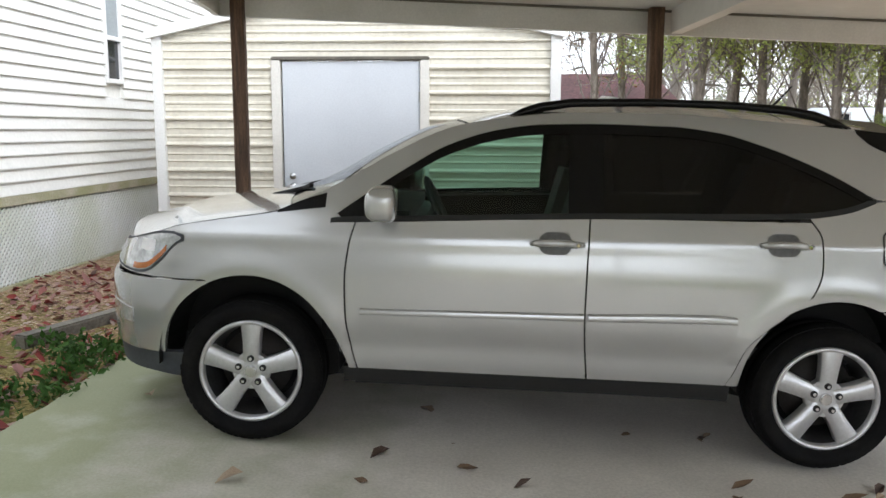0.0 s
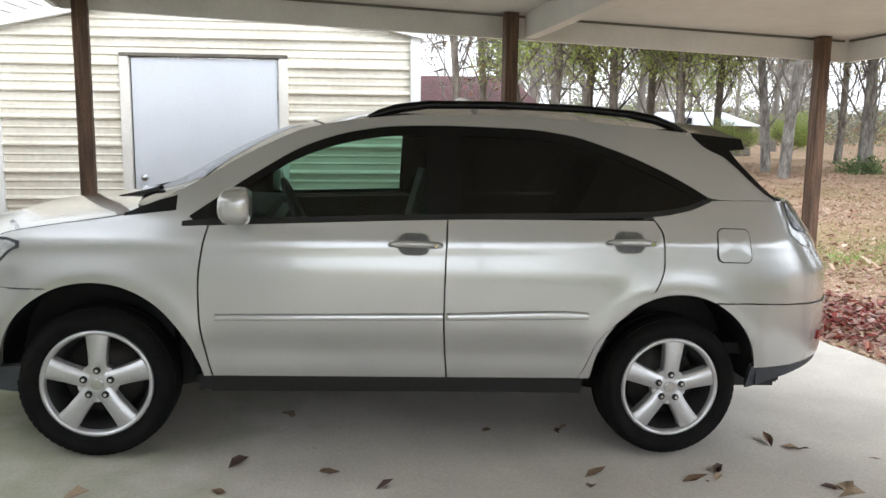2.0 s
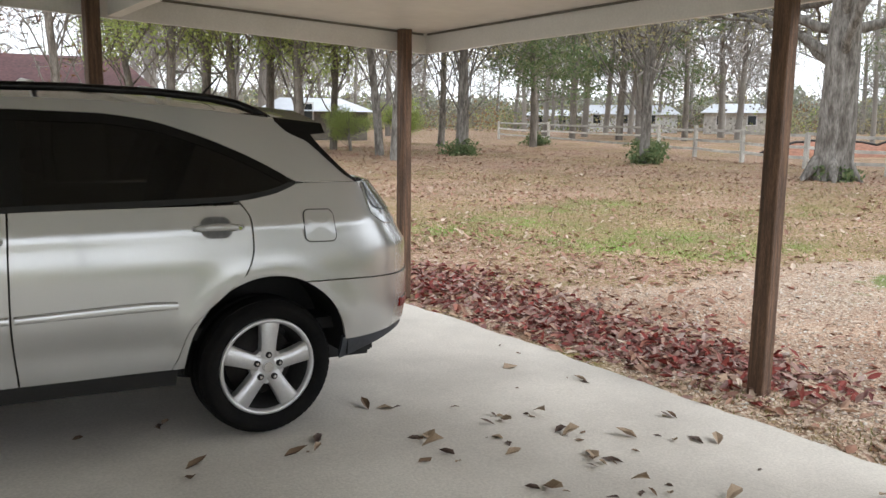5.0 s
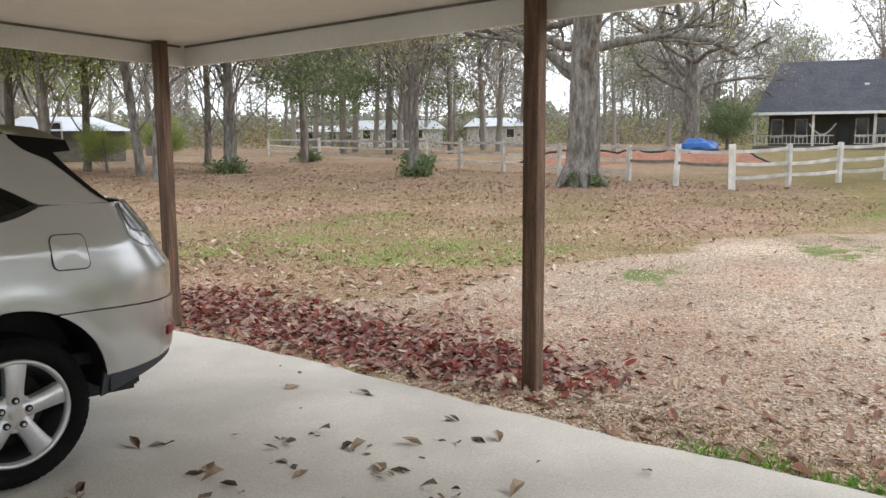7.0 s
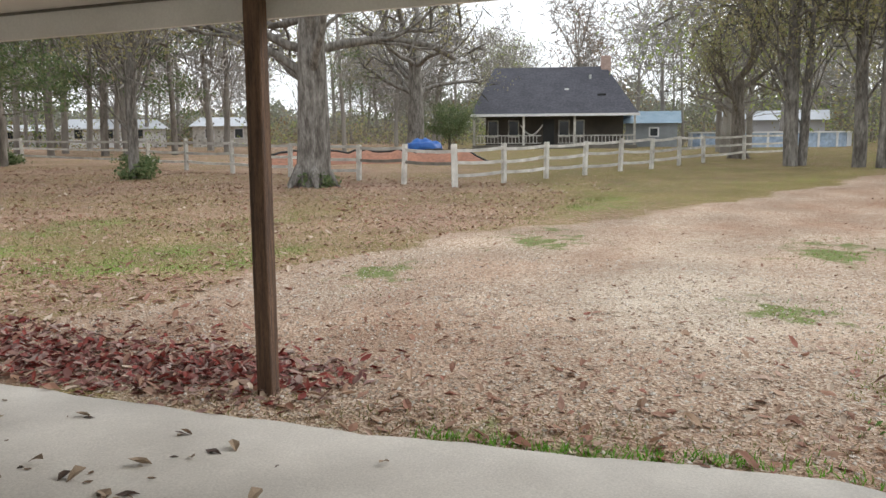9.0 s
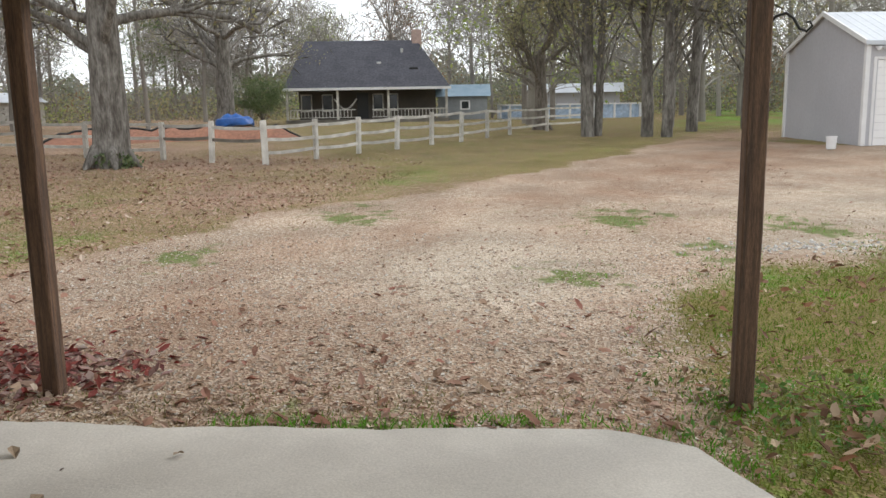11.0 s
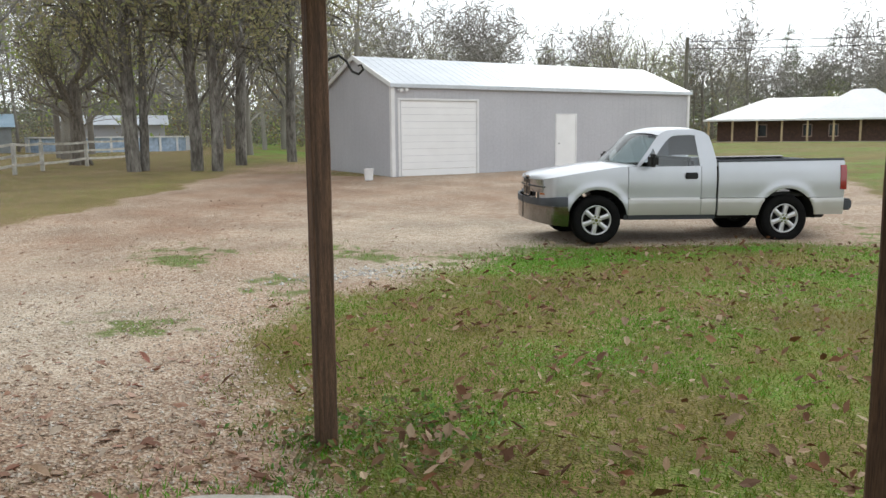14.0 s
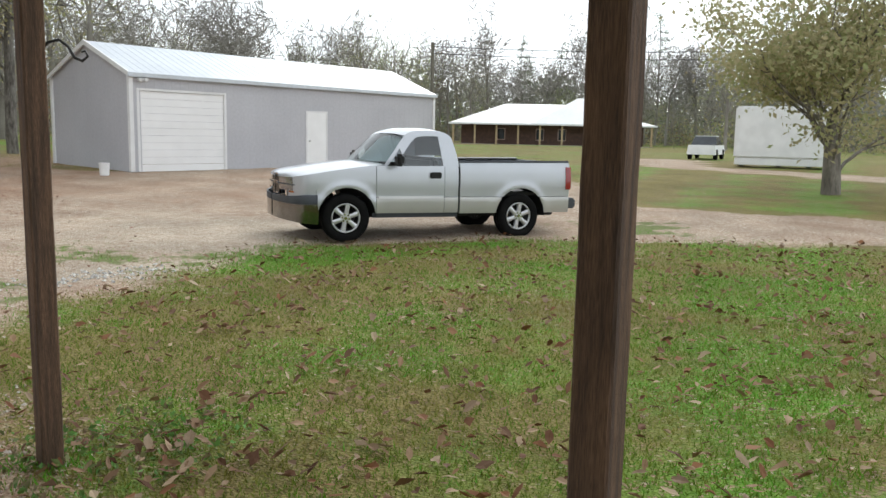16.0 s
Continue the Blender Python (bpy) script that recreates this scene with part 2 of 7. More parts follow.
def thing(name, m, label, category, group="", kind=""):
    ob = new(name)
    ob.matrix_world = m
    return tagged(ob, label, category, group, kind)


def box(lo, hi, bevel=0.0, seg=2):
    """A bmesh box between two corners, with rounded edges."""
    bm = bmesh.new()
    bmesh.ops.create_cube(bm, size=1)
    for v in bm.verts:
        v.co = Vector([lo[i] + (v.co[i] + 0.5) * (hi[i] - lo[i]) for i in range(3)])
    if bevel:
        bmesh.ops.bevel(bm, geom=bm.edges[:], offset=bevel, segments=seg, affect="EDGES")
    return bm


def merge(*bms):
    out = bmesh.new()
    for b in bms:
        me = bpy.data.meshes.new("tmp")
        b.to_mesh(me)
        b.free()
        out.from_mesh(me)
        bpy.data.meshes.remove(me)
    return out


def moved(bm, m):
    bm.transform(m)
    return bm


def cyl(r1, r2, z0, z1, n=16, bevel=0.0):
    bm = bmesh.new()
    bmesh.ops.create_cone(bm, cap_ends=True, segments=n, radius1=r1, radius2=r2, depth=z1 - z0)
    bmesh.ops.translate(bm, verts=bm.verts, vec=(0, 0, (z0 + z1) / 2))
    if bevel:
        bmesh.ops.bevel(bm, geom=[e for e in bm.edges if e.calc_face_angle(0) > 0.8], offset=bevel, segments=2, affect="EDGES")
    return bm


def tube(points, radius, n=8):
    """Vertices and faces of a tube along points; radius a number or one per point."""
    V, Fc = [], []
    pts = [Vector(p) for p in points]
    for i, p in enumerate(pts):
        d = (pts[min(i + 1, len(pts) - 1)] - pts[max(i - 1, 0)]).normalized()
        a = d.cross(Vector((0.3, 0.9, 0.2))).normalized()
        b = d.cross(a)
        r = radius[i] if isinstance(radius, (list, tuple)) else radius
        V += [p + r * (math.cos(k * math.tau / n) * a + math.sin(k * math.tau / n) * b) for k in range(n)]
    for i in range(len(pts) - 1):
        Fc += [(i * n + k, i * n + (k + 1) % n, (i + 1) * n + (k + 1) % n, (i + 1) * n + k) for k in range(n)]
    Fc += [tuple(range(n))[::-1], tuple(range((len(pts) - 1) * n, len(pts) * n))]
    return V, Fc


# ---- ground ----
GROUND_R = ([5, 8, 12, 18, 24, 28, 34, 45, 70, 100, 400], [-0.24, -0.23, -0.17, -0.08, 0.03, 0.18, 0.28, 0.34, 0.4, 0.45, 0.6])


def ground_z(x, y):
    """The height of the soil: falls with the slab, then rises gently to the far yard."""
    r = np.hypot(x, y)
    far = np.interp(r, *GROUND_R)
    near = -0.041 * np.clip(x, -4, 6) - 0.08
    k = np.clip((np.asarray(x) - 3.2) / 1.6, 0, 1)
    k = np.maximum(k, np.clip((r - 9) / 8, 0, 1))
    k = k * k * (3 - 2 * k)
    return near * (1 - k) + far * k


GRAVEL = np.array([(4.0, 6.6), (6.2, 6.3), (9.8, 5.9), (12.65, 5.4), (15.9, 3.4), (24, 0.1), (31, -2.6), (26.9, -7.2), (30, -21), (24, -22), (16, -16.4), (13.2, -15), (8.9, -17.5), (0, -24), (-2, -20), (7.1, -13.9), (9.4, -10.6), (10.1, -10), (11.2, -7.1), (12, -5.6), (10.8, -3.8), (9.6, -2.1), (9.3, -1.2), (7.95, -0.8), (6.3, -0.85), (4.3, -0.7)])
ROAD = np.array([(33, -36), (24.8, -28.5), (13.9, -27.9), (0, -29), (0, -33), (14, -31.5), (24, -32), (31, -40)])


def inside(poly, x, y):
    """Signed distance to a closed outline: positive within."""
    d, sign = np.full(np.shape(x), 1e9), np.full(np.shape(x), -1.0)
    for (ax, ay), (bx, by) in zip(poly, np.roll(poly, -1, 0)):
        t = np.clip(((x - ax) * (bx - ax) + (y - ay) * (by - ay)) / ((bx - ax) ** 2 + (by - ay) ** 2), 0, 1)
        d = np.minimum(d, np.hypot(x - ax - t * (bx - ax), y - ay - t * (by - ay)))
        with np.errstate(divide="ignore", invalid="ignore"):
            cross = ((ay > y) != (by > y)) & (x < (bx - ax) * (y - ay) / (by - ay) + ax)
        sign = np.where(cross, -sign, sign)
    return d * sign


def wobble(x, y, s=1.0):
    return 0.5 * np.sin(1.7 * s * x + 0.9 * s * y) + 0.3 * np.sin(3.1 * s * y - 2.3 * s * x + 1) + 0.2 * np.sin(6.7 * s * x + 5.3 * s * y + 2)


def spot(x, y, cx, cy, rx, ry=None):
    ry = ry or rx
    return np.exp(-((x - cx) / rx) ** 2 - ((y - cy) / ry) ** 2)


# centres and radii of green patches in the drive and the yard
GREEN = [(8.6, 8.2, 2.2, 1.0), (13.5, 9.5, 2.5, 1.0), (17.5, 4.5, 3.5, 0.9), (11, 12, 2.0, 1.0), (9.3, 6.9, 1.3, 0.5), (8.95, 4.75, 0.8, 0.5), (12.8, 3.8, 1.4, 0.7), (8.8, 0.15, 0.6, 0.6), (12.9, -0.3, 1.2, 0.8), (12.5, -2.7, 0.9, 0.7), (10.2, -1.4, 0.7, 0.5), (11.0, -4.6, 0.8, 1.6), (10.4, -7.5, 0.5, 3.2), (4.6, 1.0, 0.25, 0.9), (7.2, 10.5, 2.2, 1.2), (10.6, -12, 1.5, 1.2)]


def zones(x, y):
    """Weights of gravel, lush green, leaf cover and paleness at a place."""
    w = wobble(x, y)
    g = np.maximum(inside(GRAVEL, x, y), inside(ROAD, x, y))
    gravel = np.clip(0.5 + (g + 0.35 * w) / 0.9, 0, 1)
    green = sum(spot(x, y, *s) for s in GREEN)
    lawn = np.clip((2.5 - y - 0.1 * x) / 2.5, 0, 1) * (1 - gravel) * (1 - 0.8 * spot(x, y, 38, -3, 12, 9))
    green = np.clip(green * (0.8 + 0.45 * wobble(x, y, 1.9)) + lawn * (0.3 + 0.5 * w + 0.4 * wobble(x, y, 0.45)), 0, 1)
    yard = np.clip((y - 1.5 + 0.16 * (x - 12)) / 3, 0, 1) * (1 - gravel)
    leaves = np.clip((0.68 + 0.22 * wobble(x, y, 0.45)) * yard + 0.2 * lawn * np.clip(0.4 + w, 0, 1) + gravel * np.clip(0.45 * spot(x, y, 5.5, 3, 2.5, 3) + 0.5 * spot(x, y, 20, -3, 8, 5) + 0.25 * (w + 0.3) + 0.4 * np.clip(wobble(0.4 * x, 1.5 * y, 0.7), 0, 1), 0, 1) + 0.8 * spot(x, y, 34, -3.5, 6, 4), 0, 1)
    leaves = leaves * (1 - 0.55 * green * yard)
    green = green * (1 - 0.2 * yard) * (1 - 0.5 * np.clip((x - 11) / 3, 0, 1) * np.clip((y - 1.5) / 2, 0, 1))
    # thin olive turf along the fence and in the field behind it
    field = np.clip((x - 15 - 0.9 * np.clip(y - 4, 0, 30) + w) / 5, 0, 1) * np.clip((13 + 0.5 * (x - 24) - y) / 6, 0, 1) * np.clip((y + 0.9 * (x - 24) * 0.4 + 1) / 2, 0, 1) * (1 - gravel)
    green = np.clip(green + 0.24 * field * (0.9 + 0.4 * wobble(x, y, 0.6)), 0, 1)
    leaves = leaves * (1 - 0.6 * field)
    return gravel, green, leaves, np.clip(spot(x, y, 8.5, 1.0, 2.2, 1.8) + 0.8 * spot(x, y, 10.7, -2.9, 0.6, 1.2) + 0.5 * spot(x, y, 12, 1.5, 3, 1.2) + 0.75 * spot(x, y, 13, -6, 3, 5) + 0.65 * spot(x, y, 18, -4, 6, 5), 0, 1)


def spread(lo, hi, step, far, grow=1.22):
    mid = list(np.arange(lo, hi + 1e-6, step))
    out, d = [mid[-1]], step
    while out[-1] < far:
        d *= grow
        out.append(out[-1] + d)
    inn, d = [mid[0]], step
    while inn[-1] > -far:
        d *= grow
        inn.append(inn[-1] - d)
    return np.array(inn[:0:-1] + mid + out[1:])


def ground_material():
    m = bpy.data.materials.new("yard_soil")
    m.use_nodes = True
    n, l = m.node_tree.nodes, m.node_tree.links
    b = n["Principled BSDF"]
    b.inputs["Roughness"].default_value, b.inputs["Specular IOR Level"].default_value = 0.92, 0.2
    tc, at = n.new("ShaderNodeTexCoord"), n.new("ShaderNodeVertexColor")
    at.layer_name = "zone"
    sep = n.new("ShaderNodeSeparateColor")
    l.new(at.outputs[0], sep.inputs[0])

    def noise(scale, detail=4):
        t = n.new("ShaderNodeTexNoise")
        t.inputs["Scale"].default_value, t.inputs["Detail"].default_value = scale, detail
        l.new(tc.outputs["Object"], t.inputs["Vector"])
        return t.outputs[0]

    def ramp(src, *stops):
        r = n.new("ShaderNodeValToRGB")
        while len(r.color_ramp.elements) < len(stops):
            r.color_ramp.elements.new(0.5)
        for e, (p, c) in zip(r.color_ramp.elements, stops):
            e.position, e.color = p, (*c, 1)
        l.new(src, r.inputs[0])
        return r.outputs[0]

    def mix(f, a, c):
        x = n.new("ShaderNodeMix")
        x.data_type = "RGBA"
        l.new(f, x.inputs[0])
        l.new(a, x.inputs[6])
        l.new(c, x.inputs[7])
        return x.outputs[2]

    def mask(weight, grain, lo=0.35, hi=0.65, amount=0.9):
        """A zone weight with its rim broken up by grain."""
        a, s, r = n.new("ShaderNodeMath"), n.new("ShaderNodeMath"), n.new("ShaderNodeMapRange")
        s.operation, a.operation = "MULTIPLY_ADD", "ADD"
        l.new(grain, s.inputs[0])
        s.inputs[1].default_value, s.inputs[2].default_value = amount, -amount / 2
        l.new(weight, a.inputs[0])
        l.new(s.outputs[0], a.inputs[1])
        r.inputs[1].default_value, r.inputs[2].default_value = lo, hi
        l.new(a.outputs[0], r.inputs[0])
        return r.outputs[0]

    vor = n.new("ShaderNodeTexVoronoi")
    vor.inputs["Scale"].default_value = 44
    l.new(tc.outputs["Object"], vor.inputs["Vector"])
    vs = n.new("ShaderNodeSeparateColor")
    l.new(vor.outputs["Color"], vs.inputs[0])
    fine, mid, broad = noise(45, 6), noise(6, 5), noise(0.7, 4)
    gravel = mix(sep.outputs[2], ramp(vs.outputs[0], (0.1, (0.29, 0.2, 0.14)), (0.45, (0.45, 0.335, 0.24)), (0.75, (0.55, 0.445, 0.34)), (1.0, (0.66, 0.585, 0.49))), ramp(vs.outputs[1], (0.0, (0.19, 0.1, 0.065)), (0.4, (0.33, 0.195, 0.125)), (0.7, (0.43, 0.295, 0.2)), (1.0, (0.27, 0.15, 0.1))))
    pale = n.new("ShaderNodeMath")
    pale.operation = "MULTIPLY"
    pale.inputs[1].default_value = 0.7
    l.new(at.outputs[1], pale.inputs[0])
    gravel = mix(mask(pale.outputs[0], mid, 0.3, 0.8), gravel, ramp(vs.outputs[2], (0.0, (0.33, 0.26, 0.185)), (0.5, (0.54, 0.45, 0.345)), (1.0, (0.67, 0.59, 0.49))))
    turf = mix(mask(sep.outputs[1], mid, 0.2, 0.8, 0.8), ramp(fine, (0.3, (0.11, 0.1, 0.028)), (0.5, (0.21, 0.175, 0.06)), (0.7, (0.3, 0.24, 0.09))), ramp(fine, (0.3, (0.08, 0.17, 0.02)), (0.55, (0.15, 0.28, 0.035)), (0.75, (0.2, 0.34, 0.06))))
    litter = ramp(vs.outputs[0], (0.0, (0.19, 0.11, 0.075)), (0.3, (0.33, 0.2, 0.14)), (0.55, (0.44, 0.3, 0.21)), (0.8, (0.36, 0.225, 0.16)), (1.0, (0.58, 0.48, 0.39)))
    turf = mix(mask(sep.outputs[2], vs.outputs[1], 0.35, 0.6, 0.9), turf, litter)
    col = mix(mask(sep.outputs[0], mid, 0.35, 0.65, 0.7), turf, gravel)
    gr = n.new("ShaderNodeMath")
    gr.operation = "MULTIPLY"
    l.new(sep.outputs[0], gr.inputs[0])
    l.new(sep.outputs[1], gr.inputs[1])
    col = mix(mask(gr.outputs[0], noise(3.2, 8), 0.42, 0.72, 2.2), col, ramp(fine, (0.3, (0.12, 0.15, 0.05)), (0.7, (0.24, 0.27, 0.1))))
    tone = n.new("ShaderNodeHueSaturation")
    tr = n.new("ShaderNodeMapRange")
    tr.inputs[1].default_value, tr.inputs[2].default_value, tr.inputs[3].default_value, tr.inputs[4].default_value = 0.3, 0.7, 0.82, 1.15
    l.new(broad, tr.inputs[0])
    l.new(col, tone.inputs["Color"])
    l.new(tr.outputs[0], tone.inputs["Value"])
    l.new(tone.outputs[0], b.inputs["Base Color"])
    bp = n.new("ShaderNodeBump")
    bp.inputs["Strength"].default_value, bp.inputs["Distance"].default_value = 0.8, 0.03
    l.new(vor.outputs["Distance"], bp.inputs["Height"])
    l.new(bp.outputs[0], b.inputs["Normal"])
    return m


gx, gy = spread(-6, 30, 0.24, 1500), spread(-24, 26, 0.24, 1500)
GX, GY = np.meshgrid(gx, gy, indexing="ij")
GZ = ground_z(GX, GY) + 0.018 * wobble(GX, GY, 1.3)
nx, ny = GX.shape
ids = np.arange(nx * ny).reshape(nx, ny)
quads = np.stack([ids[:-1, :-1], ids[1:, :-1], ids[1:, 1:], ids[:-1, 1:]], -1).reshape(-1, 4)
ground = link("ground", np.stack([GX, GY, GZ], -1).reshape(-1, 3), quads.tolist(), ground_material(), smooth=True)
tagged(ground, "leaf-strewn lawn and tan gravel drive with green patches", "ground", kind="structure")
zr, zg, zb, zp = zones(GX.ravel(), GY.ravel())
zone = ground.data.color_attributes.new("zone", "FLOAT_COLOR", "POINT")
zone.data.foreach_set("color", np.stack([zr, zg, zb, zp], -1).ravel())

# ---- concrete slab ----
def slab_material():
    m = mat("mossy_grey_concrete", (0.6, 0.565, 0.51), (0.47, 0.44, 0.395), 1.3, 0.85, bump=0.25, bscale=70, fine=0.1)
    n, l = m.node_tree.nodes, m.node_tree.links
    b = n["Principled BSDF"]
    old = b.inputs["Base Color"].links[0].from_socket
    tc, sx, no, ma, mx = n.new("ShaderNodeTexCoord"), n.new("ShaderNodeSeparateXYZ"), n.new("ShaderNodeTexNoise"), n.new("ShaderNodeMapRange"), n.new("ShaderNodeMix")
    l.new(tc.outputs["Object"], sx.inputs[0])
    l.new(tc.outputs["Object"], no.inputs["Vector"])
    no.inputs["Scale"].default_value, no.inputs["Detail"].default_value = 3.0, 8
    ad = n.new("ShaderNodeMath")
    ad.operation = "MULTIPLY_ADD"
    l.new(no.outputs[0], ad.inputs[0])
    ad.inputs[1].default_value = -3.0
    l.new(sx.outputs[0], ad.inputs[2])
    ma.inputs[1].default_value, ma.inputs[2].default_value, ma.inputs[3].default_value, ma.inputs[4].default_value = -3.5, -1.7, 0.75, 0.0
    l.new(ad.outputs[0], ma.inputs[0])
    mx.data_type = "RGBA"
    l.new(ma.outputs[0], mx.inputs[0])
    l.new(old, mx.inputs[6])
    mx.inputs[7].default_value = (0.2, 0.23, 0.095, 1)
    l.new(mx.outputs[2], b.inputs["Base Color"])
    return m


SLAB = [(-2.23, -3.07), (3.17, -2.66), (4.04, -0.97), (4.6, -0.68), (4.79, -0.2), (4.58, 0.86), (4.35, 2.26), (4.23, 3.69), (4.17, 4.72), (4.06, 5.74), (3.94, 6.66), (3.84, 7.53), (-2.26, 6.97), (-2.25, 4.1)]
sb = bmesh.new()
outline = []
for (ax, ay), (bx, by) in zip(SLAB, SLAB[1:] + SLAB[:1]):
    k = max(1, int(math.hypot(bx - ax, by - ay) / 0.15))
    for i in range(k):
        x, y = ax + (bx - ax) * i / k, ay + (by - ay) * i / k
        e = 0.012 * math.sin(9 * x + 7 * y) + 0.01 * math.sin(23 * y - 11 * x)
        outline.append(sb.verts.new((x + e, y + e, -0.041 * x - 0.045)))
top = sb.faces.new(outline)
ext = bmesh.ops.extrude_face_region(sb, geom=[top])
bmesh.ops.translate(sb, verts=[v for v in ext["geom"] if isinstance(v, bmesh.types.BMVert)], vec=(0, 0, -0.2))
bmesh.ops.recalc_face_normals(sb, faces=sb.faces)
bmesh.ops.bevel(sb, geom=[e for e in sb.edges if all(v.co.z > -0.041 * v.co.x - 0.07 for v in e.verts)], offset=0.012, segments=2, affect="EDGES")
tagged(part("pavement", sb, slab_material(), None), "pale grey concrete parking slab with green moss stains", "pavement", kind="structure")


# ---- carport ----
def roof_z(x, y):
    """Underside of the carport's edge, a plane that falls away from the house."""
    return 2.44 - 0.0305 * x - 0.0235 * y


CARPORT = [(-2.05, 6.37), (4.47, 7.1), (5.29, -1.06), (-1.13, -1.87)]
POSTS = [(-1.885, 6.35), (1.335, 6.62), (4.13, 6.92), (4.74, 3.21), (5.2, -0.98), (1.86, -1.552)]


def slab_between(corners, dz0, dz1):
    bm = bmesh.new()
    lo = [bm.verts.new((x, y, roof_z(x, y) + dz0)) for x, y in corners]
    hi = [bm.verts.new((x, y, roof_z(x, y) + dz1)) for x, y in corners]
    bm.faces.new(lo[::-1])
    bm.faces.new(hi)
    for i in range(4):
        bm.faces.new((lo[i], lo[(i + 1) % 4], hi[(i + 1) % 4], hi[i]))
    bmesh.ops.recalc_face_normals(bm, faces=bm.faces)
    return bm


def beam(a, b, w, dz0, dz1):
    """A board along a line of the plan, w wide."""
    d = Vector((b[0] - a[0], b[1] - a[1])).normalized()
    p = Vector((-d.y, d.x)) * w / 2
    return slab_between([(a[0] + p.x, a[1] + p.y), (a[0] - p.x, a[1] - p.y), (b[0] - p.x, b[1] - p.y), (b[0] + p.x, b[1] + p.y)], dz0, dz1)


carport_roof = thing("carport_roof", pose(0, 0, 0), "cream metal carport roof on brown wooden posts", "carport roof")
part("ceiling_panel", slab_between(CARPORT, 0.19, 0.24), M_CEIL, carport_roof)
for i in range(4):
    a, b = Vector(CARPORT[i]), Vector(CARPORT[(i + 1) % 4])
    d = (b - a).normalized()
    part("fascia", beam(a + d * 0.02, b - d * 0.02, 0.04, 0.0, 0.25), M_FASCIA, carport_roof)
    q = Vector((-d.y, d.x))
    part("joint_strip", beam(a + d * 0.06 + q * -0.03, b - d * 0.06 + q * -0.03, 0.012, 0.17, 0.188), M_GREYWOOD, carport_roof)
part("cross_beam", beam((1.5, 6.65), (2.35, -1.4), 0.09, 0.0, 0.188), M_CEIL, carport_roof)


def post(x, y, turn, w):
    z0, z1 = float(ground_z(x, y)) - 0.25, roof_z(x, y) + 0.185
    p = thing("carport_post", pose(x, y, z0, 0, 0, turn), "weathered brown square wooden carport post", "post", "carport posts")
    bm = bmesh.new()
    k, rng = 26, random.Random(int(x * 100))
    prev = None
    for i in range(k + 1):
        t = i / k
        tw, h = radians(rng.uniform(-0.6, 0.6)), w / 2
        ring = [bm.verts.new((sx * h + rng.uniform(-1, 1) * 0.0012, sy * h + rng.uniform(-1, 1) * 0.0012, t * (z1 - z0))) for sx, sy in ((-1, -0.86), (-0.86, -1), (0.86, -1), (1, -0.86), (1, 0.86), (0.86, 1), (-0.86, 1), (-1, 0.86))]
        if prev:
            for j in range(8):
                bm.faces.new((prev[j], prev[(j + 1) % 8], ring[(j + 1) % 8], ring[j]))
        else:
            bm.faces.new(ring[::-1])
        prev = ring
    bm.faces.new(prev)
    part("shaft", bm, M_POST, p)
    return p


for x, y in POSTS:
    post(x, y, 8 if x != 1.86 else 20, 0.112 if x > 4.2 else (0.105 if x != 1.86 else 0.098))
hook_v, hook_f = tube([(0.05, 0, 0), (0.08, 0, 0.035), (0.13, 0, 0.05), (0.17, 0, 0.02), (0.2, 0, -0.035), (0.235, 0, -0.05), (0.262, 0, -0.025), (0.25, 0, 0.0), (0.232, 0, -0.005)], [0.008] * 6 + [0.007, 0.006, 0.005], 8)
hook = link("plant_hook", hook_v, hook_f, M_BLACK, smooth=True)
hook.matrix_world = pose(5.2, -0.98, 1.93, 0, 0, -108)
tagged(hook, "curled black iron plant hook screwed to a wooden post", "plant hook")


# ---- shed of ribbed metal ----
def ribbed(x0, x1, z0, z1, phase=0.0, gable=None):
    """A sheet of horizontal ribs between two heights; gable(z) narrows it."""
    prof, z = [], z0
    step = 0.25
    zs = np.arange(z0, z1, 0.012).tolist() + [z1]
    for z in zs:
        u = ((z - phase) % step) / step
        prof.append((z, -0.034 if u < 0.1 else (-0.016 if 0.1 <= u < 0.15 else (-0.012 if 0.36 < u < 0.44 or 0.66 < u < 0.74 else 0.0))))
    bm, prev = bmesh.new(), None
    for z, o in prof:
        a, b = (x0, x1) if gable is None else gable(z)
        row = [bm.verts.new((a, o, z)), bm.verts.new((b, o, z))]
        if prev:
            bm.faces.new((prev[0], prev[1], row[1], row[0]))
        prev = row
    return bm


SX0, SX1, SY, SE, SP = -3.22, 0.66, 8.0, 2.39, 2.80
shed = thing("metal_shed", pose(0, SY, 0), "cream ribbed metal shed with a plain pale door", "shed")
part("wall_panel", ribbed(SX0, -2.06, -0.1, 2.17, 0.07), M_SHED, shed)
part("wall_panel", ribbed(-0.57, SX1, -0.1, 2.17, 0.07), M_SHED, shed)
part("wall_panel", ribbed(SX0, SX1, 2.172, SE, 0.07), M_SHED, shed)
mid = (SX0 + SX1) / 2
part("gable_panel", ribbed(0, 0, SE + 0.002, SP - 0.03, 0.07, lambda z: (SX0 + (z - SE) / (SP - SE) * (mid - SX0), SX1 - (z - SE) / (SP - SE) * (SX1 - mid))), M_SHED, shed)
for x in (SX0, SX1):
    part("corner_trim", box((x - 0.05, -0.05, -0.1), (x + 0.05, 0.06, SE - 0.01), 0.006), M_TRIM, shed)
    part("side_wall", box((x - 0.012, 0.062, -0.1), (x + 0.012, 4.2, SE), 0), M_SHED, shed)
part("back_wall", box((SX0 + 0.02, 4.2, -0.1), (SX1 - 0.02, 4.24, SE), 0), M_SHED, shed)
